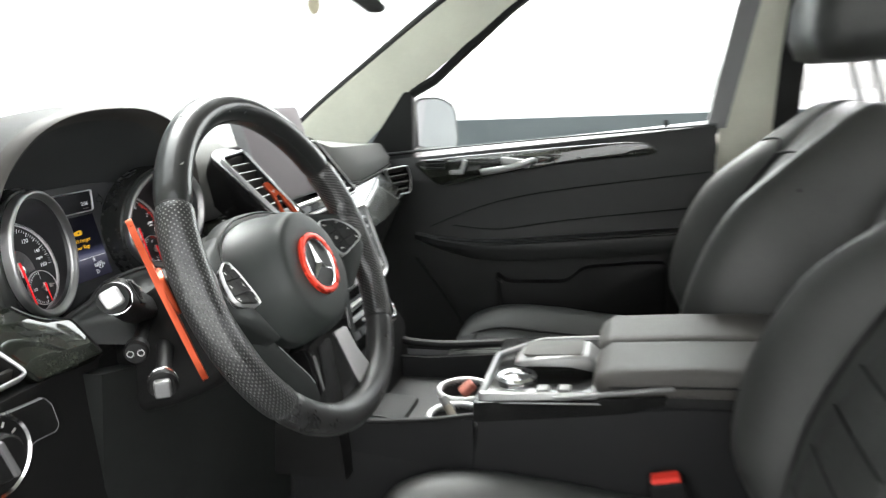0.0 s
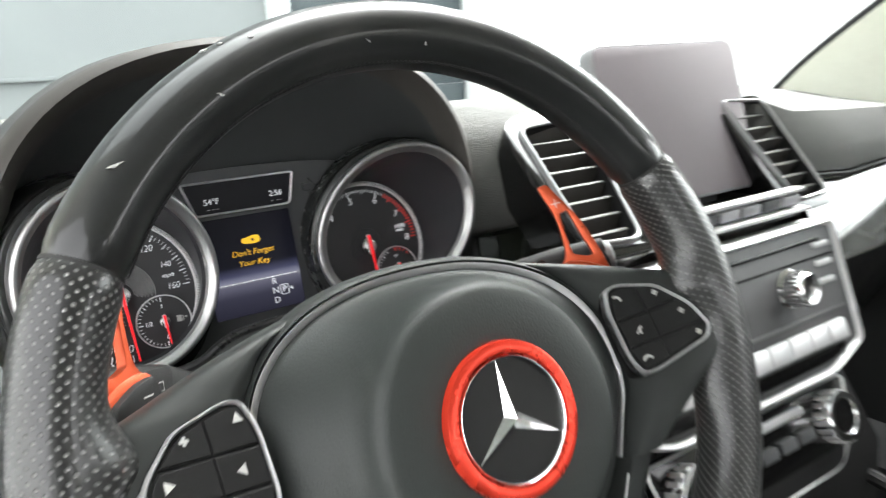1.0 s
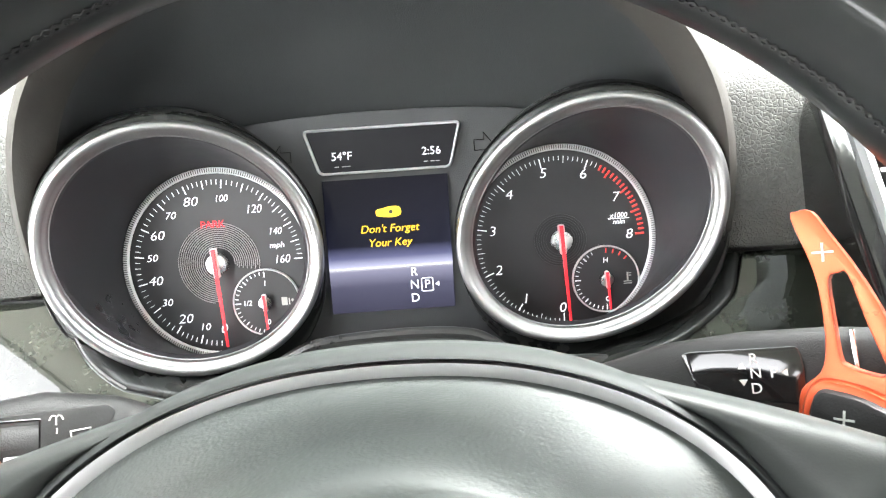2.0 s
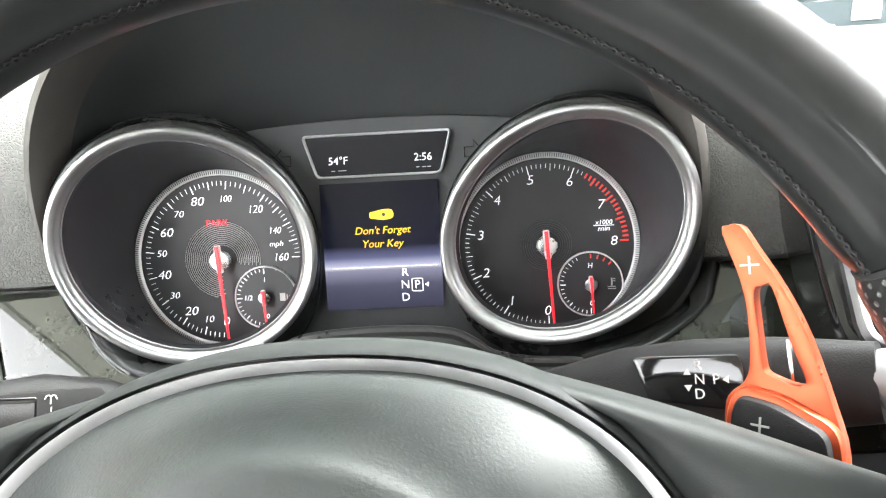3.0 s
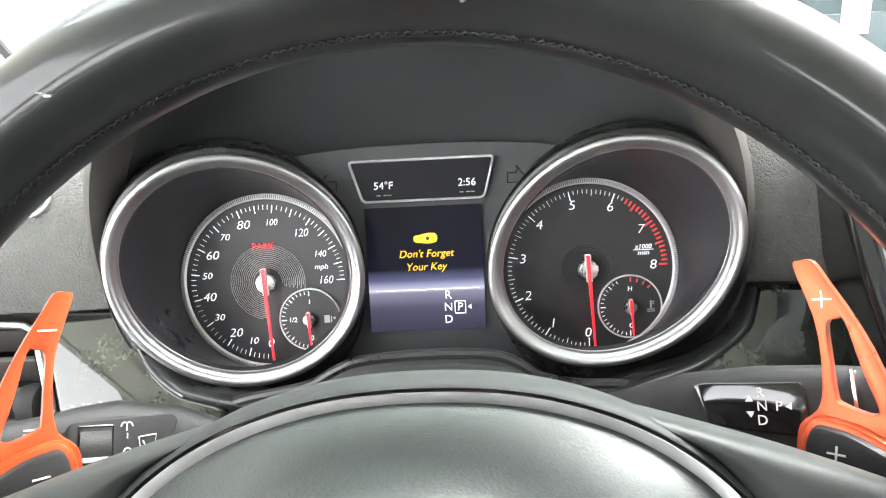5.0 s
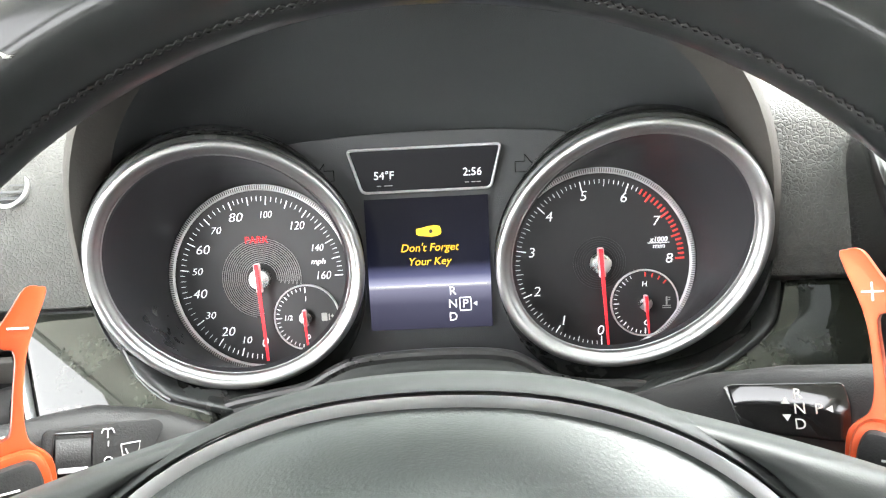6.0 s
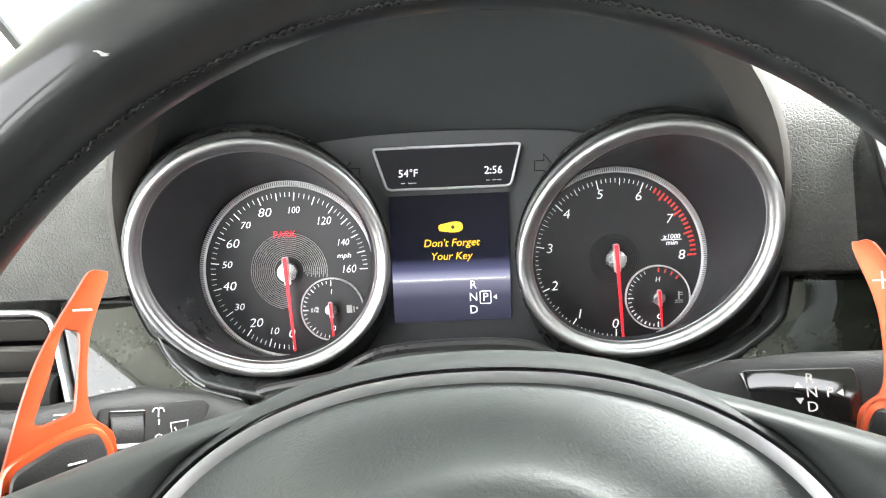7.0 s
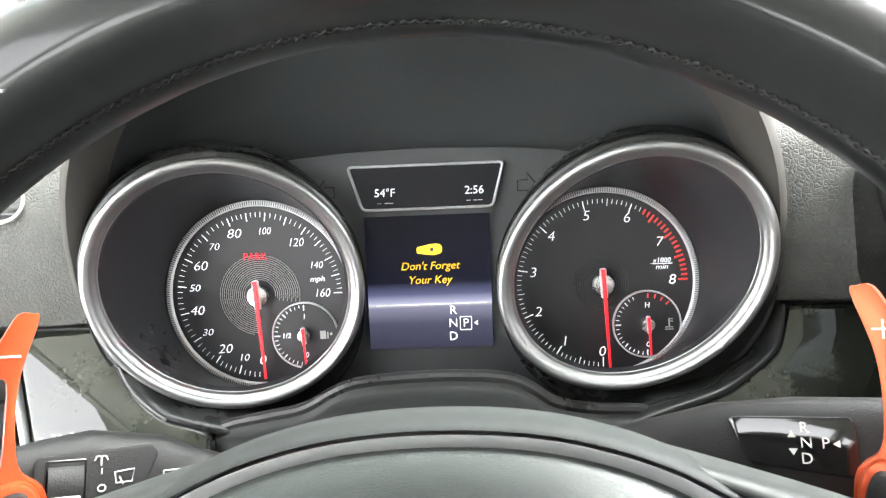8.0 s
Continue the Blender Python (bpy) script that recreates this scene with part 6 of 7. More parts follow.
def column():
    t = thing("steering_column", (0.012, -0.15, 0.9), "black plastic steering column shroud under the dials", "steering column")
    rings = []
    for n, sx, top, bot in ((-0.055, 0.052, 0.030, -0.060), (-0.075, 0.066, 0.038, -0.080), (-0.11, 0.074, 0.040, -0.092), (-0.16, 0.078, 0.034, -0.095), (-0.21, 0.076, 0.02, -0.09)):
        rings.append([WF @ Vector((x * sx, (top + bot) / 2 + y * (top - bot) / 2, n)) for x, y in rounded([(-1, -0.75), (-0.8, -1), (0.8, -1), (1, -0.75), (1, 0.35), (0.6, 1), (-0.6, 1), (-1, 0.35)], 0.3, 3)])
    part("shroud", loft(bmesh.new(), rings), PLASTIC, t, angle=50)
    # saddle-shaped cowl between the column and the dials, with a rolled edge
    edge = spline([(-0.118, -0.072), (-0.102, -0.0631), (-0.080, -0.0587), (-0.0616, -0.0551), (-0.048, -0.0480), (-0.0347, -0.0433), (-0.0085, -0.0411), (0.020, -0.0410), (0.0405, -0.0432), (0.0519, -0.0486), (0.0619, -0.0555), (0.0811, -0.0596), (0.1015, -0.0606), (0.121, -0.064)], 4, False)
    saddle = []
    for x, y in edge:
        k = max(0.12, min(1.0, (0.112 - abs(x)) / 0.045))
        saddle.append([CF @ Vector((x, y + dy * (0.4 + 0.6 * k), min(n, 0.0515) + max(0.0, n - 0.0515) * k)) for dy, n in ((-0.030, 0.026), (-0.003, 0.040), (0.0004, 0.0415), (0.0022, 0.0445), (0.0020, 0.0480), (0.0, 0.0505), (-0.0035, 0.0515), (-0.0060, 0.0535), (-0.0085, 0.060), (-0.013, 0.075), (-0.026, 0.090), (-0.055, 0.096))])
    part("cowl_edge", tube(bmesh.new(), [CF @ Vector((x, y + 0.0004, 0.0485)) for x, y in edge], 0.0032, 10), WHEEL, t, "glossy rolled edge of the cowl")
    part("cowl", loft(bmesh.new(), saddle), COWL, t, "black cowl with a rolled edge under the dials", angle=60)
    return t


column()


def gear_lever():
    t = thing("gear_lever", (0.1, -0.12, 0.98), "black column gear lever with printed letters and silver tip", "gear lever")
    part("lever", lever_body(SR, [(-0.13, -0.014, -0.040, 0.010), (-0.085, -0.006, -0.037, 0.012), (-0.055, 0.0, -0.034, 0.014), (-0.03, 0.0058, -0.034, 0.014), (0.0, 0.0078, -0.032, 0.013), (0.03, 0.0070, -0.028, 0.012), (0.0630, 0.0034, -0.024, 0.011)]), PLASTIC, t)
    tipm = SR @ Matrix.Translation((0.0640, -0.0095, -0.010)) @ Matrix.Rotation(radians(90), 4, "Y")
    part("tip", lathe(bmesh.new(), tipm, [(0.0100, -0.002), (0.0104, 0.0), (0.0104, 0.0022), (0.0090, 0.0034), (0.004, 0.0038), (0.0, 0.0039)], 28), SATINGREY, t, "satin silver park button")
    part("collar", newbox(at(SR, 0.0378, -0.0035, -0.004), (0.0016, 0.017, 0.0125), 0.0006), CHROME, t, "bright collar")
    pn = rounded([(-0.0210, 0.0004), (-0.0175, 0.0014), (0.0205, 0.0008), (0.0218, -0.006), (0.0210, -0.0200), (-0.0140, -0.0158), (-0.0155, -0.0145)], 0.0022, 4)
    p = part("letter_panel", plate(bmesh.new(), SR, pn, -0.004, 0.0012, 0.0008), PIANO, t, "glossy black letter panel")
    for s, x, y in (("R", 0.0052, -0.0030), ("N", 0.0055, -0.0082), ("D", 0.0052, -0.0136), ("P", 0.0116, -0.0083)):
        part("letter", writing(s, at(SR, x, y, 0.0013), 0.0054), PRINT, p, smooth=False)
    for pts in ([(0.0009, -0.0040), (-0.0006, -0.0063), (0.0024, -0.0063)], [(0.0010, -0.0124), (-0.0005, -0.0101), (0.0025, -0.0101)], [(0.0138, -0.0083), (0.0161, -0.0070), (0.0161, -0.0096)]):
        part("arrow", plate(bmesh.new(), SR, pts, 0.001, 0.0014), PRINT, p, smooth=False)
    return t


gear_lever()


def combination_lever():
    t = thing("combination_lever", (-0.1, -0.12, 0.98), "black combination lever with wiper wheel and white signs", "lever")
    part("lever", lever_body(SL, [(-0.056, 0.0005, -0.024, 0.011), (-0.035, 0.0030, -0.027, 0.012), (-0.0236, 0.0050, -0.029, 0.013), (-0.0126, 0.0074, -0.031, 0.013), (0.0025, 0.0098, -0.032, 0.014), (0.0273, 0.0068, -0.034, 0.014), (0.051, -0.002, -0.035, 0.014), (0.08, -0.008, -0.036, 0.012), (0.13, -0.016, -0.04, 0.010)]), PLASTIC, t)
    pn = rounded([(-0.0162, 0.0015), (0.0223, 0.0036), (0.0248, 0.0006), (0.0165, -0.0185), (0.013, -0.024), (-0.0162, -0.024)], 0.003, 4)
    p = part("switch_panel", plate(bmesh.new(), SL, pn, -0.004, 0.0012, 0.0006), PLASTIC, t, "raised panel")
    well = rounded([(-0.0129, 0.0004), (0.0004, 0.0004), (0.0006, -0.0200), (-0.0129, -0.0200)], 0.001, 3)
    part("switch_well", band(bmesh.new(), SL, well, inset(well, 0.0009), 0.0, 0.0016), GLOSS, p)
    whl = bmesh.new()
    loft(whl, [[SL @ Vector((x, -0.0098 + 0.0095 * math.cos(a), -0.003 + 0.0075 * math.sin(a))) for a in (2 * math.pi * k / 24 for k in range(24))] for x in (-0.0118, -0.0110, -0.0015, -0.0006)])
    part("thumb_wheel", whl, PLASTIC, p, "ridged thumb wheel")
    part("ridge", newbox(at(SL, -0.0062, -0.0128, 0.0046), (0.0095, 0.0018, 0.0014), 0.0005), SILVER, p, "raised ridge")
    def sign(name, build):
        bm = bmesh.new()
        build(bm)
        part(name, bm, PRINT, p, smooth=False)
    line = lambda bm, pts, r=0.00025: tube(bm, [SL @ Vector((x, y, 0.0014)) for x, y in pts], r, 5)  # noqa: E731
    sign("spray_sign", lambda bm: [line(bm, [(0.0028, -0.0008), (0.0034, 0.0006), (0.0044, 0.0008), (0.005, 0.0002), (0.0056, 0.0008), (0.0066, 0.0006), (0.0072, -0.0008)]), line(bm, [(0.005, 0.0), (0.005, -0.0026)])])
    sign("stroke", lambda bm: line(bm, [(0.0053, -0.0036), (0.0053, -0.0056)]))
    sign("ring_sign", lambda bm: line(bm, [(0.0055 + 0.0013 * math.cos(a), -0.0104 + 0.0011 * math.sin(a)) for a in (2 * math.pi * k / 12 for k in range(13))]))
    sign("spray_sign", lambda bm: line(bm, [(0.0030, -0.0150), (0.0040, -0.0136), (0.0055, -0.0142), (0.0070, -0.0136), (0.0080, -0.0150)]))
    sign("rear_wiper_sign", lambda bm: [line(bm, [(0.0096, -0.0052), (0.0162, -0.0044), (0.0156, -0.0088), (0.0102, -0.0090), (0.0096, -0.0052)]), line(bm, [(0.0112, -0.0068), (0.0126, -0.0096)])])
    sign("blinker_sign", lambda bm: [line(bm, [(0.0265, -0.0060), (0.0350, -0.0060), (0.0352, -0.0102), (0.0266, -0.0104), (0.0265, -0.0060)]), line(bm, [(0.0275, -0.0082), (0.0290, -0.0070), (0.0290, -0.0094), (0.0275, -0.0082)]), line(bm, [(0.0342, -0.0082), (0.0327, -0.0070), (0.0327, -0.0094), (0.0342, -0.0082)]), line(bm, [(0.0290, -0.0082), (0.0305, -0.0082)])])
    for k in range(2):
        sign("stripe", lambda bm, k=k: line(bm, [(-0.031, -0.0004 - k * 0.0016), (-0.026, -0.0002 - k * 0.0016)], 0.0003))
    bars = bmesh.new()
    for x in (-0.0145, -0.0105, -0.0085, -0.0045):
        box(bars, at(SL, x, 0.0080 + (x + 0.0145) * 0.12, -0.006), (0.0013, 0.0005, 0.0003))
    part("top_marks", bars, SCUFF, t, smooth=False)
    # turned end with its ring and push button
    em = SL @ Matrix.Translation((-0.056, -0.0115, -0.012)) @ Matrix.Rotation(radians(-90), 4, "Y")
    part("end_barrel", lathe(bmesh.new(), em, [(0.0130, -0.016), (0.0138, -0.006), (0.0140, 0.004), (0.0134, 0.007), (0.0, 0.008)], 32), PLASTIC, t, "round barrel")
    part("end_ring", lathe(bmesh.new(), em, [(0.0138, -0.0068), (0.0146, -0.0066), (0.0146, -0.0050), (0.0138, -0.0048)], 36, True), CHROME, t, "chrome ring")
    cap = rounded([(-0.010, -0.010), (0.010, -0.010), (0.010, 0.010), (-0.010, 0.010)], 0.005, 4)
    part("push_button", loft(bmesh.new(), [[em @ Vector((x * k, y * k, z)) for x, y in cap] for k, z in ((0.84, 0.004), (0.84, 0.012), (0.76, 0.0142), (0.62, 0.0150), (0.42, 0.0143))]), SATIN, t, "silver push button")
    return t


combination_lever()


def small_lever(name, foot, end, r, label, metal):
    t = thing(name, foot, label, "lever")
    a, b = Vector(foot), Vector(end)
    d = (b - a).normalized()
    part("stem", tube(bmesh.new(), [a, a + (b - a) * 0.5, b - d * 0.012], [r * 0.75, r * 0.6, r * 0.7], 14), PLASTIC, t)
    q = Matrix.Translation(b) @ d.to_track_quat("Z", "Y").to_matrix().to_4x4()
    part("end_knob", lathe(bmesh.new(), q, [(r * 0.8, -0.016), (r * 1.05, -0.010), (r * 1.1, 0.002), (r * 0.9, 0.005), (0, 0.006)], 24), PLASTIC, t)
    if metal:
        part("cap", newbox(q @ Matrix.Translation((0, 0, 0.008)), (r * 1.25, r * 1.35, 0.012), 0.004, 3), SATINGREY, t, "grey cap")
        part("ring", lathe(bmesh.new(), q, [(r * 1.06, -0.010), (r * 1.14, -0.009), (r * 1.14, -0.007), (r * 1.06, -0.006)], 28, True), CHROME, t, "chrome ring")
    else:
        for k in (-1, 1):
            part("sign", lathe(bmesh.new(), q @ Matrix.Translation((k * r * 0.45, 0, 0.006)), [(r * 0.25, 0), (r * 0.31, 0), (r * 0.31, 0.0006), (r * 0.25, 0.0006)], 14, True), PRINT, t, "white sign", smooth=False)
    return t


small_lever("cruise_lever", (-0.05, -0.105, 0.938), (-0.134, -0.156, 0.933), 0.0105, "short black cruise lever with white signs", False)
small_lever("column_adjuster", (-0.05, -0.125, 0.912), (-0.136, -0.182, 0.902), 0.0125, "short column adjuster lever with a grey cap", True)


def light_switch():
    t = thing("light_switch", (-0.252, -0.10, 0.88), "round rotary light switch in a silver ring", "light switch")
    f = frame3((-0.252, -0.0985, 0.880), radians(2)) @ Matrix.Scale(0.9, 4)
    part("ring", lathe(bmesh.new(), f, [(0.036, -0.004), (0.040, -0.004), (0.041, 0.003), (0.039, 0.006), (0.0365, 0.004)], 48, True), CHROME, t, "satin silver ring")
    part("face", lathe(bmesh.new(), f, [(0.0365, -0.004), (0.0365, 0.001), (0.0, 0.002)], 40), PLASTIC, t, "black face")
    part("knob", lathe(bmesh.new(), f, [(0.023, 0.0), (0.0225, 0.014), (0.020, 0.017), (0.0, 0.0175)], 36), PLASTIC, t, "black knob")
    part("grip_bar", newbox(at(f, 0, 0, 0.017, 0.3), (0.006, 0.040, 0.009), 0.002), SATINGREY, t, "silver grip bar")
    for k in range(6):
        a = radians(30 + k * 28)
        part("sign", newbox(at(f, 0.030 * math.cos(a), 0.030 * math.sin(a), 0.0018, a), (0.005, 0.0022, 0.0006)), PRINT, t, smooth=False)
    fl = rounded([(0.012, -0.020), (0.050, -0.0085), (0.0762, -0.0107), (0.0812, -0.005), (0.077, 0.0188), (0.0696, 0.0294), (0.012, 0.034)], 0.003, 4)
    part("flap", plate(bmesh.new(), f, fl, -0.006, -0.0006, 0.0005), PLASTIC, t, "small black flap beside the switch")
    part("flap_edge", band(bmesh.new(), f, fl, inset(fl, 0.0007), -0.006, -0.0001, False), GREYTRIM, t, "fine edge of the flap")
    return t


light_switch()

# ---- seats ----
def seat_ring(c, back, w, thick, bolster, mid):
    """A section across a seat: c its middle on the back side, back the way to the front, half width w."""
    row = []
    prof = [(-1.0, 0.25), (-1.02, 0.55), (-0.98, 0.85), (-0.86, 1.0 + bolster), (-0.70, 1.0 + bolster * 0.9), (-0.56, 1.0 + bolster * 0.15), (-0.50, 1.0 - 0.08), (-0.25, 1.0 - mid), (0.0, 1.0 - mid), (0.25, 1.0 - mid), (0.50, 1.0 - 0.08), (0.56, 1.0 + bolster * 0.15), (0.70, 1.0 + bolster * 0.9), (0.86, 1.0 + bolster), (0.98, 0.85), (1.02, 0.55), (1.0, 0.25), (0.85, 0.02), (0.4, 0.0), (-0.4, 0.0), (-0.85, 0.02)]
    for u, d in prof:
        row.append(Vector(c) + Vector((u * w, 0, 0)) + Vector(back) * d * thick)
    return row


def seat(name, cx, label, dyb, dzb, dyc, dzc, dyh):
    """dyb, dzb: how far the backrest is shifted; dyc, dzc: the cushion; dyh: the headrest before the backrest."""
    t = thing(name, (cx, -0.65, 0.385), label, "car seat", group="front seats")
    # backrest, bottom to top
    fwd = Vector((0, 0.88, 0.47))
    rings = []
    for y, z, w, th, b in ((-0.79, 0.62, 0.215, 0.13, 0.10), (-0.80, 0.68, 0.235, 0.15, 0.30), (-0.835, 0.78, 0.252, 0.15, 0.42), (-0.88, 0.89, 0.242, 0.145, 0.42), (-0.925, 0.98, 0.218, 0.135, 0.26), (-0.965, 1.045, 0.200, 0.125, 0.14), (-0.995, 1.09, 0.182, 0.115, 0.06), (-1.012, 1.115, 0.165, 0.095, 0.02), (-1.02, 1.128, 0.140, 0.06, 0.0)):
        rings.append(seat_ring((cx, y + dyb, z + dzb), fwd, w, th, b, 0.06))
    fine = rings
    rows = []
    for i in range(len(fine[0])):
        rows.append(spline([tuple(r[i]) for r in fine], 4, False))
    rings = [[Vector(rows[i][k]) for i in range(len(rows))] for k in range(len(rows[0]))]
    rings = [[Vector(p) for p in spline([tuple(v) for v in r], 2)] for r in rings]
    back = part("backrest", loft(bmesh.new(), rings), SEAT, t, "black leather backrest with side bolsters", angle=80)
    # welts across and along the backrest
    def welt(parent, pts, r=0.003):
        part("welt", tube(bmesh.new(), spline(pts, 6, False), r, 6), PLASTIC, parent)
    def on_back(u, z, lift=0.001):
        # the front of the backrest at height z, u across in half widths
        zs = [0.62, 0.68, 0.78, 0.89, 0.98, 1.045, 1.09, 1.115]
        ys = [-0.79, -0.80, -0.835, -0.88, -0.925, -0.965, -0.995, -1.012]
        ws = [0.215, 0.235, 0.252, 0.242, 0.218, 0.200, 0.182, 0.165]
        ts = [0.13, 0.15, 0.15, 0.145, 0.135, 0.125, 0.115, 0.095]
        bs = [0.10, 0.30, 0.42, 0.42, 0.26, 0.14, 0.06, 0.02]
        y, w, th, b = (float(np.interp(z, zs, q)) for q in (ys, ws, ts, bs))
        prof_u = [0, 0.25, 0.50, 0.56, 0.70, 0.86, 0.98]
        prof_d = [0.94, 0.94, 0.92, 1 + 0.15 * b, 1 + 0.9 * b, 1 + b, 0.85]
        d = float(np.interp(abs(u), prof_u, prof_d))
        p = Vector((cx + u * w, y + dyb, z + dzb)) + fwd * (d * th + lift)
        return tuple(p)
    for s in (-1, 1):
        welt(back, [on_back(s * 0.53, z) for z in (0.66, 0.76, 0.86, 0.94, 1.0)])
        welt(back, [on_back(s * u, z) for u, z in ((0.53, 1.0), (0.62, 1.02), (0.80, 1.0), (0.95, 0.965))])
    welt(back, [on_back(u, 1.0 + 0.012 * (1 - (u / 0.53) ** 2)) for u in (-0.53, -0.3, 0.0, 0.3, 0.53)])
    for z in (0.70, 0.75, 0.80, 0.85, 0.90, 0.95):
        welt(back, [on_back(u, z) for u in (-0.49, -0.25, 0, 0.25, 0.49)], 0.0018)
    # headrest on two posts
    hr = []
    for z, w, d0, d1 in ((1.200, 0.105, -0.985, -0.89), (1.208, 0.140, -0.995, -0.870), (1.245, 0.154, -1.005, -0.855), (1.30, 0.152, -1.01, -0.858), (1.36, 0.138, -1.01, -0.875), (1.385, 0.105, -1.0, -0.90)):
        y0, y1 = d0, d1
        hr.append([(cx + x * w, dyb + dyh + (y0 + y1) / 2 + y * (y1 - y0) / 2, z + dzb * 0.4) for x, y in rounded([(-1, -0.6), (-0.7, -1), (0.7, -1), (1, -0.6), (1, 0.6), (0.8, 1), (-0.8, 1), (-1, 0.6)], 0.35, 3)])
    head = part("headrest", loft(bmesh.new(), hr), SEAT, t, "black leather headrest", angle=70)
    for s in (-1, 1):
        part("post", tube(bmesh.new(), [(cx + s * 0.065, dyb - 0.975, dzb + 1.08), (cx + s * 0.065, dyb + dyh - 0.955, 1.20)], 0.006, 12), SATIN, head, "bright headrest post")
    # cushion, front to back
    up = Vector((0, -0.12, 0.99))
    rg = []
    for y, z, w, th, b in ((-0.285, 0.565, 0.20, 0.085, 0.0), (-0.275, 0.565, 0.225, 0.105, 0.05), (-0.30, 0.56, 0.245, 0.125, 0.18), (-0.38, 0.555, 0.258, 0.138, 0.26), (-0.50, 0.543, 0.262, 0.140, 0.30), (-0.62, 0.530, 0.262, 0.140, 0.30), (-0.90, 0.52, 0.25, 0.135, 0.30)):
        rg.append(seat_ring((cx, y + dyc, z + dzc), up, w, th, b, 0.08))
    rows = []
    for i in range(len(rg[0])):
        rows.append(spline([tuple(r[i]) for r in rg], 4, False))
    rg = [[Vector(rows[i][k]) for i in range(len(rows))] for k in range(len(rows[0]))]
    rg = [[Vector(p) for p in spline([tuple(v) for v in r], 2)] for r in rg]
    cush = part("cushion", loft(bmesh.new(), rg), SEAT, t, "black leather cushion with pleats", angle=80)
    for s in (-1, 1):
        welt(cush, [(cx + s * 0.13, dyc - 0.29, dzc + 0.666), (cx + s * 0.137, dyc - 0.38, dzc + 0.694), (cx + s * 0.14, dyc - 0.5, dzc + 0.688), (cx + s * 0.14, dyc - 0.7, dzc + 0.675)])
    for u in (-0.36, -0.24, -0.12, 0.0, 0.12, 0.24, 0.36):
        welt(cush, [(cx + u * 0.26, dyc + y, dzc + z) for y, z in ((-0.30, 0.668), (-0.34, 0.6772), (-0.45, 0.6768), (-0.60, 0.6625))], 0.003)
    welt(cush, [(cx + u * 0.26, dyc - 0.335, dzc + 0.6765 + (0.006 if abs(u) > 0.4 else 0)) for u in (-0.5, -0.25, 0, 0.25, 0.5)], 0.002)
    part("base", newbox(Matrix.Translation((cx, -0.56, 0.445)), (0.44, 0.5, 0.13), 0.02), PLASTIC, t, "black plastic seat base")
    return t


seat("driver_seat", 0.015, "black leather driver's seat with bolsters and headrest", -0.105, -0.06, 0.03, -0.10, 0.0)
seat("passenger_seat", 0.765, "black leather passenger seat with bolsters and headrest", -0.062, -0.047, 0.08, -0.08, 0.03)


def rear_bench():
    t = thing("rear_bench", (XM, -1.7, 0.4), "black leather rear bench behind the front seats", "rear seat")
    part("backrest", newbox(Matrix.Translation((XM, -1.95, 0.85)) @ Matrix.Rotation(radians(18), 4, "X"), (1.3, 0.16, 0.62), 0.05, 4), SEAT, t)
    part("cushion", newbox(Matrix.Translation((XM, -1.62, 0.53)), (1.3, 0.55, 0.29), 0.05, 4), SEAT, t)
    return t


rear_bench()


def belt_buckle():
    t = thing("belt_buckle", (0.225, -0.665, 0.54), "belt buckle with a red push button", "belt buckle")
    m = Matrix.Translation((0.222, -0.665, 0.61)) @ Matrix.Rotation(radians(-14), 4, "X")
    part("housing", newbox(m, (0.028, 0.048, 0.08), 0.006, 3), PLASTIC, t)
    part("button", newbox(m @ Matrix.Translation((0, 0.0, 0.034)), (0.022, 0.038, 0.024), 0.004, 3), BELT, t, "red release button")
    part("stalk", newbox(m @ Matrix.Translation((0, 0, -0.09)), (0.012, 0.03, 0.12), 0.003), PLASTIC, t)
    return t


belt_buckle()


def seat_belt():
    t = thing("seat_belt", (1.07, -0.93, 0.9), "black webbing seat belt hanging on the middle pillar", "seat belt")
    bm = ribbon(bmesh.new(), [(1.062, -0.935, 1.42), (1.075, -0.915, 1.2), (1.09, -0.905, 1.0), (1.10, -0.91, 0.7)], [(1.062, -0.985, 1.42), (1.075, -0.965, 1.2), (1.09, -0.955, 1.0), (1.10, -0.96, 0.7)], (0.004, 0, 0))
    part("webbing", bm, PLASTIC, t, smooth=False)
    part("guide", newbox(Matrix.Translation((1.062, -0.96, 1.40)), (0.02, 0.07, 0.05), 0.008), PLASTIC, t)
    return t


seat_belt()

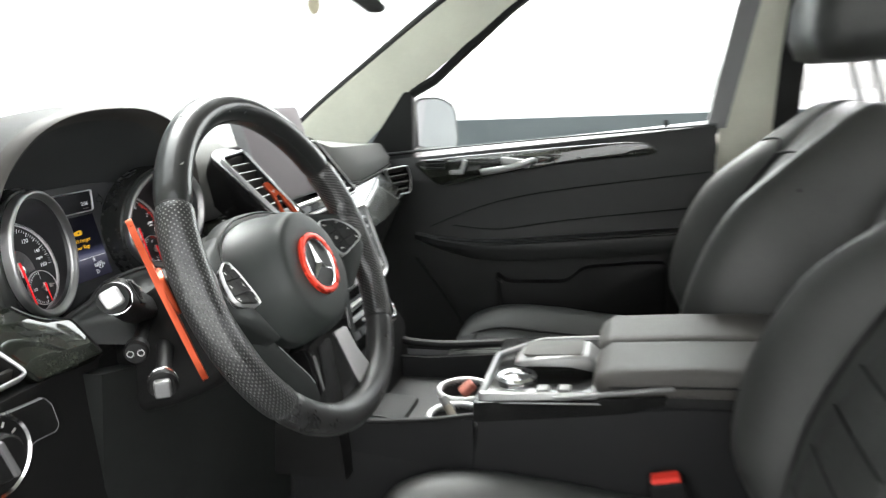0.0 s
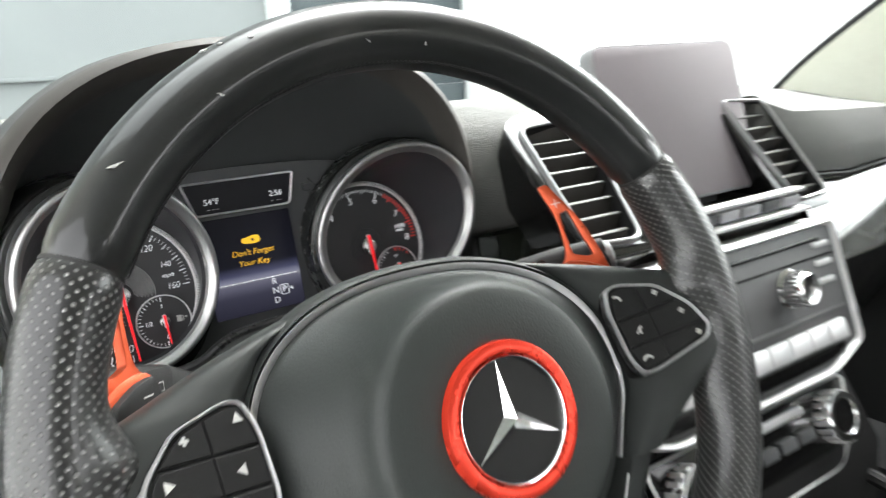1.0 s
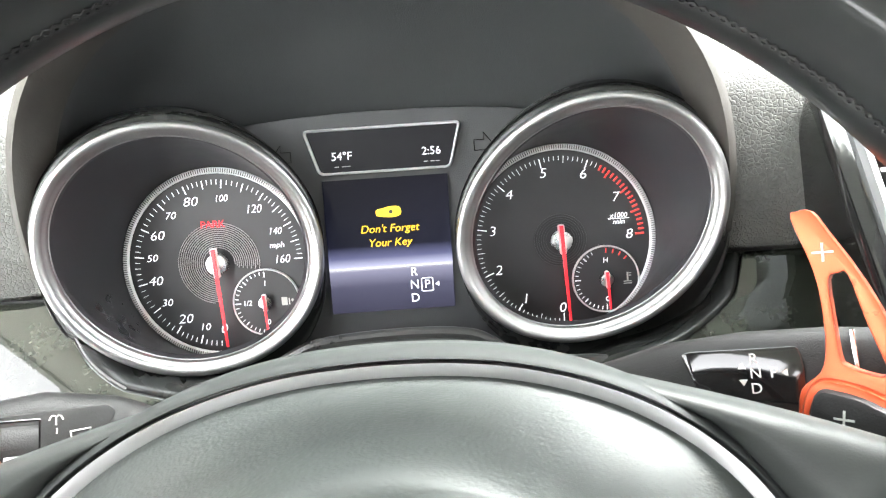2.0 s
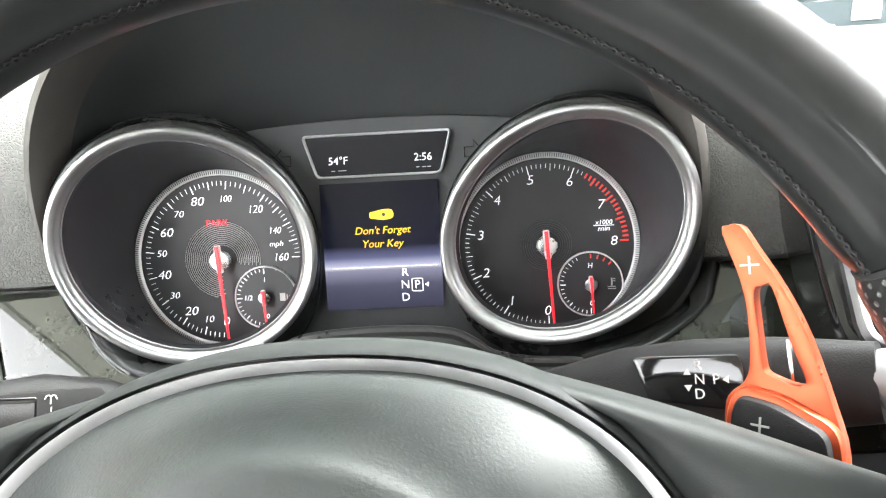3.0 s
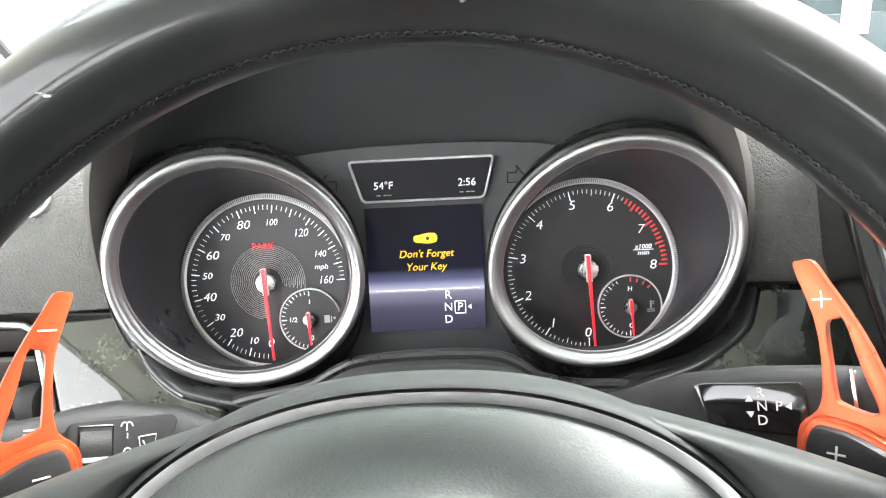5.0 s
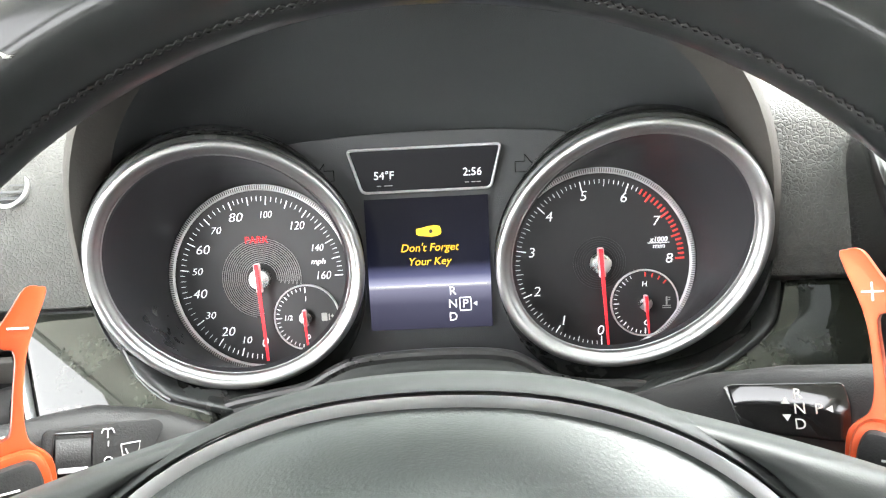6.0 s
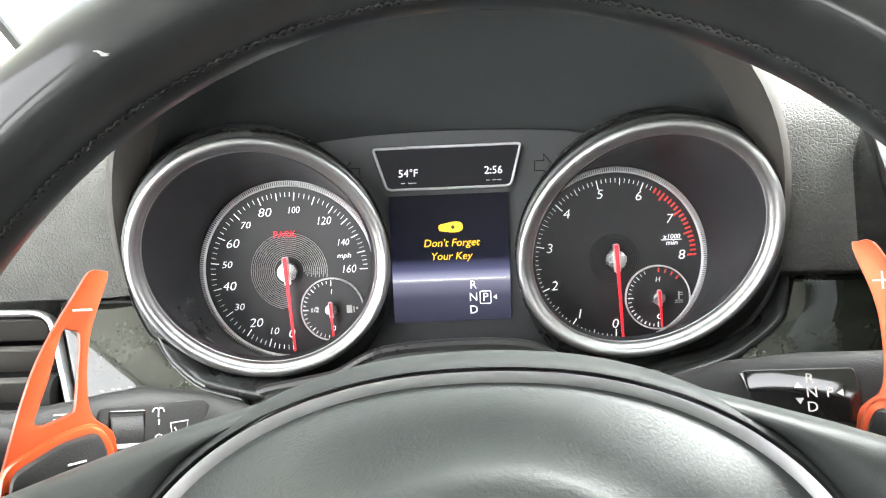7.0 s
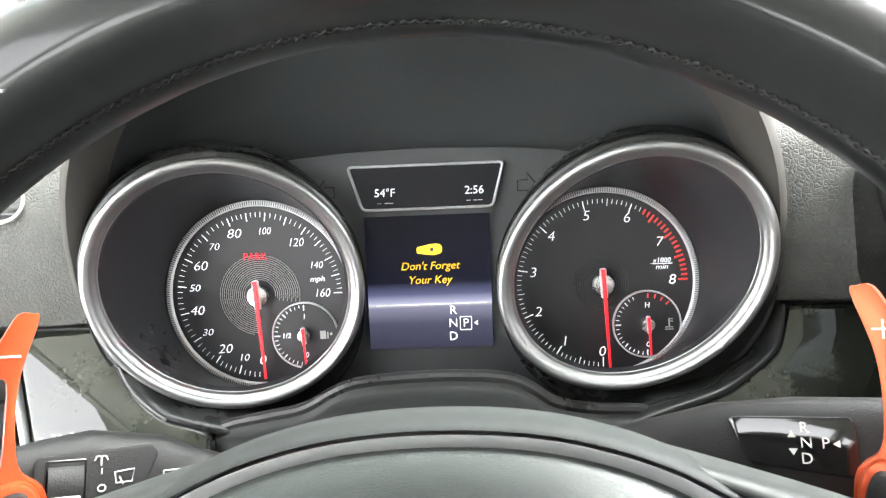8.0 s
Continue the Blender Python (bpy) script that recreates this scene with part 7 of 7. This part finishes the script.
# ---- centre console between the seats ----
def centre_console():
    t = thing("centre_console", (XM, -0.5, 0.40), "black centre console between the front seats", "centre console")
    rings = []
    for y, z, x0, x1 in ((-0.10, 0.632, 0.245, 0.545), (-0.22, 0.634, 0.248, 0.54), (-0.385, 0.636, 0.25, 0.535), (-0.395, 0.70, 0.25, 0.53), (-0.66, 0.735, 0.25, 0.53), (-0.72, 0.738, 0.252, 0.528), (-1.15, 0.742, 0.255, 0.525)):
        rings.append([(x0 - 0.01, y, 0.38), (x0, y, z - 0.03), (x0 + 0.004, y, z - 0.004), (x0 + 0.012, y, z), (x1 - 0.012, y, z), (x1 - 0.004, y, z - 0.004), (x1, y, z - 0.03), (x1 + 0.01, y, 0.38)])
    part("body", loft(bmesh.new(), rings), CONSIDE, t, "black grained body")
    # rail that sweeps from the stack along the far side
    part("far_rail", tube(bmesh.new(), spline([(0.545, -0.10, 0.75), (0.545, -0.16, 0.712), (0.54, -0.26, 0.702), (0.535, -0.40, 0.715)], 6, False), 0.008, 10), PLASTIC, t, "black rail")
    part("near_rail", tube(bmesh.new(), spline([(0.252, -0.13, 0.72), (0.252, -0.20, 0.684), (0.254, -0.30, 0.688), (0.256, -0.40, 0.705)], 6, False), 0.004, 8), PLASTIC, t, "grey rail")
    # piano black plinth and the silver-framed control plate
    pl = []
    for y, z0, z1 in ((-0.390, 0.694, 0.724), (-0.50, 0.708, 0.735), (-0.60, 0.722, 0.745), (-0.655, 0.740, 0.752)):
        pl.append([(0.252, y, z0), (0.252, y, z1), (0.525, y, z1), (0.525, y, z0)])
    part("plinth", loft(bmesh.new(), pl), GLOSS, t, "piano black plinth")
    for x in (0.2585, 0.5225):
        part("tray_wall", loft(bmesh.new(), [[(x - 0.007, y, 0.60), (x - 0.006, y, z), (x + 0.006, y, z), (x + 0.007, y, 0.60)] for y, z in ((-0.10, 0.70), (-0.16, 0.684), (-0.25, 0.684), (-0.39, 0.698))]), CONSIDE, t, "black side of the cup tray")
    part("strake", newbox(Matrix.Translation((0.2505, -0.585, 0.752)) @ Matrix.Rotation(radians(-9), 4, "X"), (0.006, 0.16, 0.006), 0.002), SATINGREY, t, "grey strake along the plinth")
    f = Matrix.Translation((0.352, -0.478, 0.736)) @ Matrix.Rotation(radians(-4), 4, "X")
    pts = rounded([(-0.093, 0.084), (-0.098, -0.09), (0.155, -0.09), (0.15, 0.02), (0.078, 0.088)], 0.014, 5)
    part("plate_frame", band(bmesh.new(), f, pts, inset(pts, 0.012), -0.01, 0.006), HANDREST, t, "satin silver frame")
    part("plate", plate(bmesh.new(), f, inset(pts, 0.006), -0.01, 0.0, 0.001), GLOSS, t, "piano black plate")
    part("chrome_foot", tube(bmesh.new(), [f @ Vector((-0.098, 0.08, -0.006)), f @ Vector((-0.103, -0.09, -0.006))], 0.0012, 8), HANDREST, t)
    # hand rest with its pad, and the turning knob before it
    hr = []
    for y, z, w, h in ((0.040, 0.016, 0.024, 0.003), (0.030, 0.020, 0.034, 0.006), (0.0, 0.023, 0.039, 0.008), (-0.045, 0.023, 0.040, 0.010), (-0.072, 0.018, 0.037, 0.013), (-0.088, 0.008, 0.030, 0.008)):
        hr.append([f @ Vector((0.02 + x * w, y, z + v * h)) for x, v in rounded([(-1, -1), (1, -1), (1, 0.6), (0.75, 1), (-0.75, 1), (-1, 0.6)], 0.3, 3)])
    part("hand_rest", loft(bmesh.new(), hr), HANDREST, t, "silver hand rest")
    part("hand_rest_top", plate(bmesh.new(), f @ Matrix.Translation((0.02, -0.022, 0.0315)), rounded([(-0.033, -0.042), (0.033, -0.042), (0.030, 0.048), (-0.030, 0.048)], 0.012, 4), -0.002, 0.0015, 0.001), TAUPE, t, "satin touch pad")
    part("turn_knob", lathe(bmesh.new(), f @ Matrix.Translation((-0.030, 0.034, 0.0)), [(0.030, 0.0), (0.030, 0.006), (0.027, 0.009), (0.022, 0.008), (0.020, 0.004), (0.0, 0.004)], 40), CHROME, t, "chrome turning knob")
    for x, y in ((-0.07, -0.01), (-0.07, -0.04), (0.06, 0.03), (0.07, 0.0)):
        part("key", newbox(f @ Matrix.Translation((x, y, 0.002)), (0.02, 0.018, 0.008), 0.003), SATINGREY, t, "silver key")
    # cup tray
    part("tray", newbox(Matrix.Translation((0.39, -0.275, 0.640)), (0.26, 0.22, 0.012), 0.004), RUBBER, t, "black cup tray")
    for x, y in ((0.312, -0.350), (0.412, -0.340)):
        part("cup_ring", lathe(bmesh.new(), Matrix.Translation((x, y, 0.676)), [(0.0385, -0.010), (0.0455, -0.010), (0.0465, -0.002), (0.0440, 0.0012), (0.0405, 0.0008), (0.0385, -0.002)], 48, True), SATIN, t, "chrome cup ring")
        part("cup_well", lathe(bmesh.new(), Matrix.Translation((x, y, 0.676)), [(0.0, -0.045), (0.034, -0.044), (0.038, -0.030), (0.0386, -0.004), (0.0396, -0.004), (0.039, -0.047), (0.0, -0.047)], 36), RUBBER, t, "black cup well")
    part("small_lid", newbox(Matrix.Translation((0.312, -0.232, 0.678)) @ Matrix.Rotation(radians(4), 4, "X"), (0.085, 0.09, 0.012), 0.004), PLASTIC, t, "black folding lid")
    # armrest: two padded lids with a seam between
    for x0, x1 in ((0.258, 0.3895), (0.3915, 0.522)):
        rr = []
        for y, z0, z1, e in ((-0.558, 0.750, 0.757, 0.024), (-0.564, 0.744, 0.770, 0.010), (-0.582, 0.741, 0.780, 0.0), (-0.70, 0.747, 0.788, 0.0), (-0.95, 0.757, 0.797, 0.0), (-1.0, 0.757, 0.797, 0.0)):
            rr.append([(x0 + e + (x1 - x0 - 2 * e) * u, y, z0 + (z1 - z0) * v) for u, v in rounded([(0, 0.0), (1, 0.0), (1, 0.75), (0.94, 1.0), (0.06, 1.0), (0, 0.75)], 0.1, 3)])
        part("armrest_lid", loft(bmesh.new(), rr), ARMREST, t, "padded grey-black leather armrest lid", angle=60)
    part("lid_seam", tube(bmesh.new(), [(0.2565, -0.580, 0.758), (0.2565, -0.70, 0.765), (0.2575, -0.98, 0.775)], 0.0015, 6), PLASTIC, t)
    part("bin", newbox(Matrix.Translation((0.39, -0.80, 0.738)), (0.262, 0.45, 0.03), 0.006), PLASTIC, t, "black bin under the lids")
    return t


centre_console()


def in_the_tray():
    b = thing("lip_balm", (0.345, -0.315, 0.69), "small beige and silver tube lying in the cup tray", "tube")
    m = Matrix.Translation((0.300, -0.352, 0.668)) @ Matrix.Rotation(radians(-38), 4, "X") @ Matrix.Rotation(radians(24), 4, "Y") @ Matrix.Scale(0.85, 4)
    part("tube_body", lathe(bmesh.new(), m, [(0.0075, 0.0), (0.0075, 0.032), (0.006, 0.034), (0.0, 0.034)], 24), CAPSULE, b)
    part("cap", lathe(bmesh.new(), m, [(0.0078, 0.034), (0.0078, 0.050), (0.0055, 0.052), (0, 0.052)], 24), SATINGREY, b, "silver cap")
    c = thing("cup_packet", (0.42, -0.285, 0.69), "crumpled brownish red packet in the cup ring", "packet")
    part("wrapper", newbox(Matrix.Translation((0.410, -0.345, 0.676)) @ Matrix.Rotation(0.5, 4, "Z") @ Matrix.Rotation(0.9, 4, "X"), (0.026, 0.014, 0.028), 0.006, 3), mat("packet_red", (0.22, 0.06, 0.04), 0.5, grain=0.6, grain_scale=200), c)


in_the_tray()

# ---- by the roof ----
def interior_mirror():
    t = thing("rear_view_mirror", (0.39, -0.20, 1.33), "black rear-view mirror under the windscreen's top", "mirror")
    m = Matrix.Translation((0.39, -0.215, 1.325)) @ Matrix.Rotation(radians(12), 4, "Z")
    part("housing", newbox(m, (0.24, 0.035, 0.066), 0.014, 4), PLASTIC, t)
    part("mirror_glass", newbox(m @ Matrix.Translation((0, -0.018, 0)), (0.215, 0.004, 0.05), 0.001), MIRROR, t, "mirror glass")
    part("arm", tube(bmesh.new(), [(0.39, -0.2, 1.34), (0.39, -0.17, 1.40), (0.39, -0.22, 1.44)], 0.012, 10), PLASTIC, t)
    return t


interior_mirror()


def token():
    t = thing("hanging_token", (0.345, -0.16, 1.30), "small pale round token hanging below the mirror", "pendant")
    m = Matrix.Translation((0.352, -0.148, 1.294)) @ Matrix.Rotation(radians(60), 4, "Z") @ frame3((0, 0, 0))
    part("disc", lathe(bmesh.new(), m, [(0.0, -0.0015), (0.0125, -0.0015), (0.0135, 0.0), (0.0125, 0.0015), (0.0, 0.0015)], 32), mat("token_brass", (0.5, 0.44, 0.32), 0.5, 0.4, grain=0.5, grain_scale=500), t)
    part("cord", tube(bmesh.new(), [(0.352, -0.148, 1.307), (0.356, -0.16, 1.33), (0.362, -0.178, 1.345)], 0.001, 6), PLASTIC, t)
    return t


token()
tagged(part("trim_sticker", ribbon(bmesh.new(), [(1.10, 0.0, 1.285), (1.09, -0.086, 1.337)], [(1.10, -0.022, 1.275), (1.09, -0.104, 1.326)], (0.004, 0, 0)), mat("sticker_green", (0.05, 0.07, 0.055), 0.5)), "dark strip sticker at the windscreen's edge", "sticker", kind="structure")
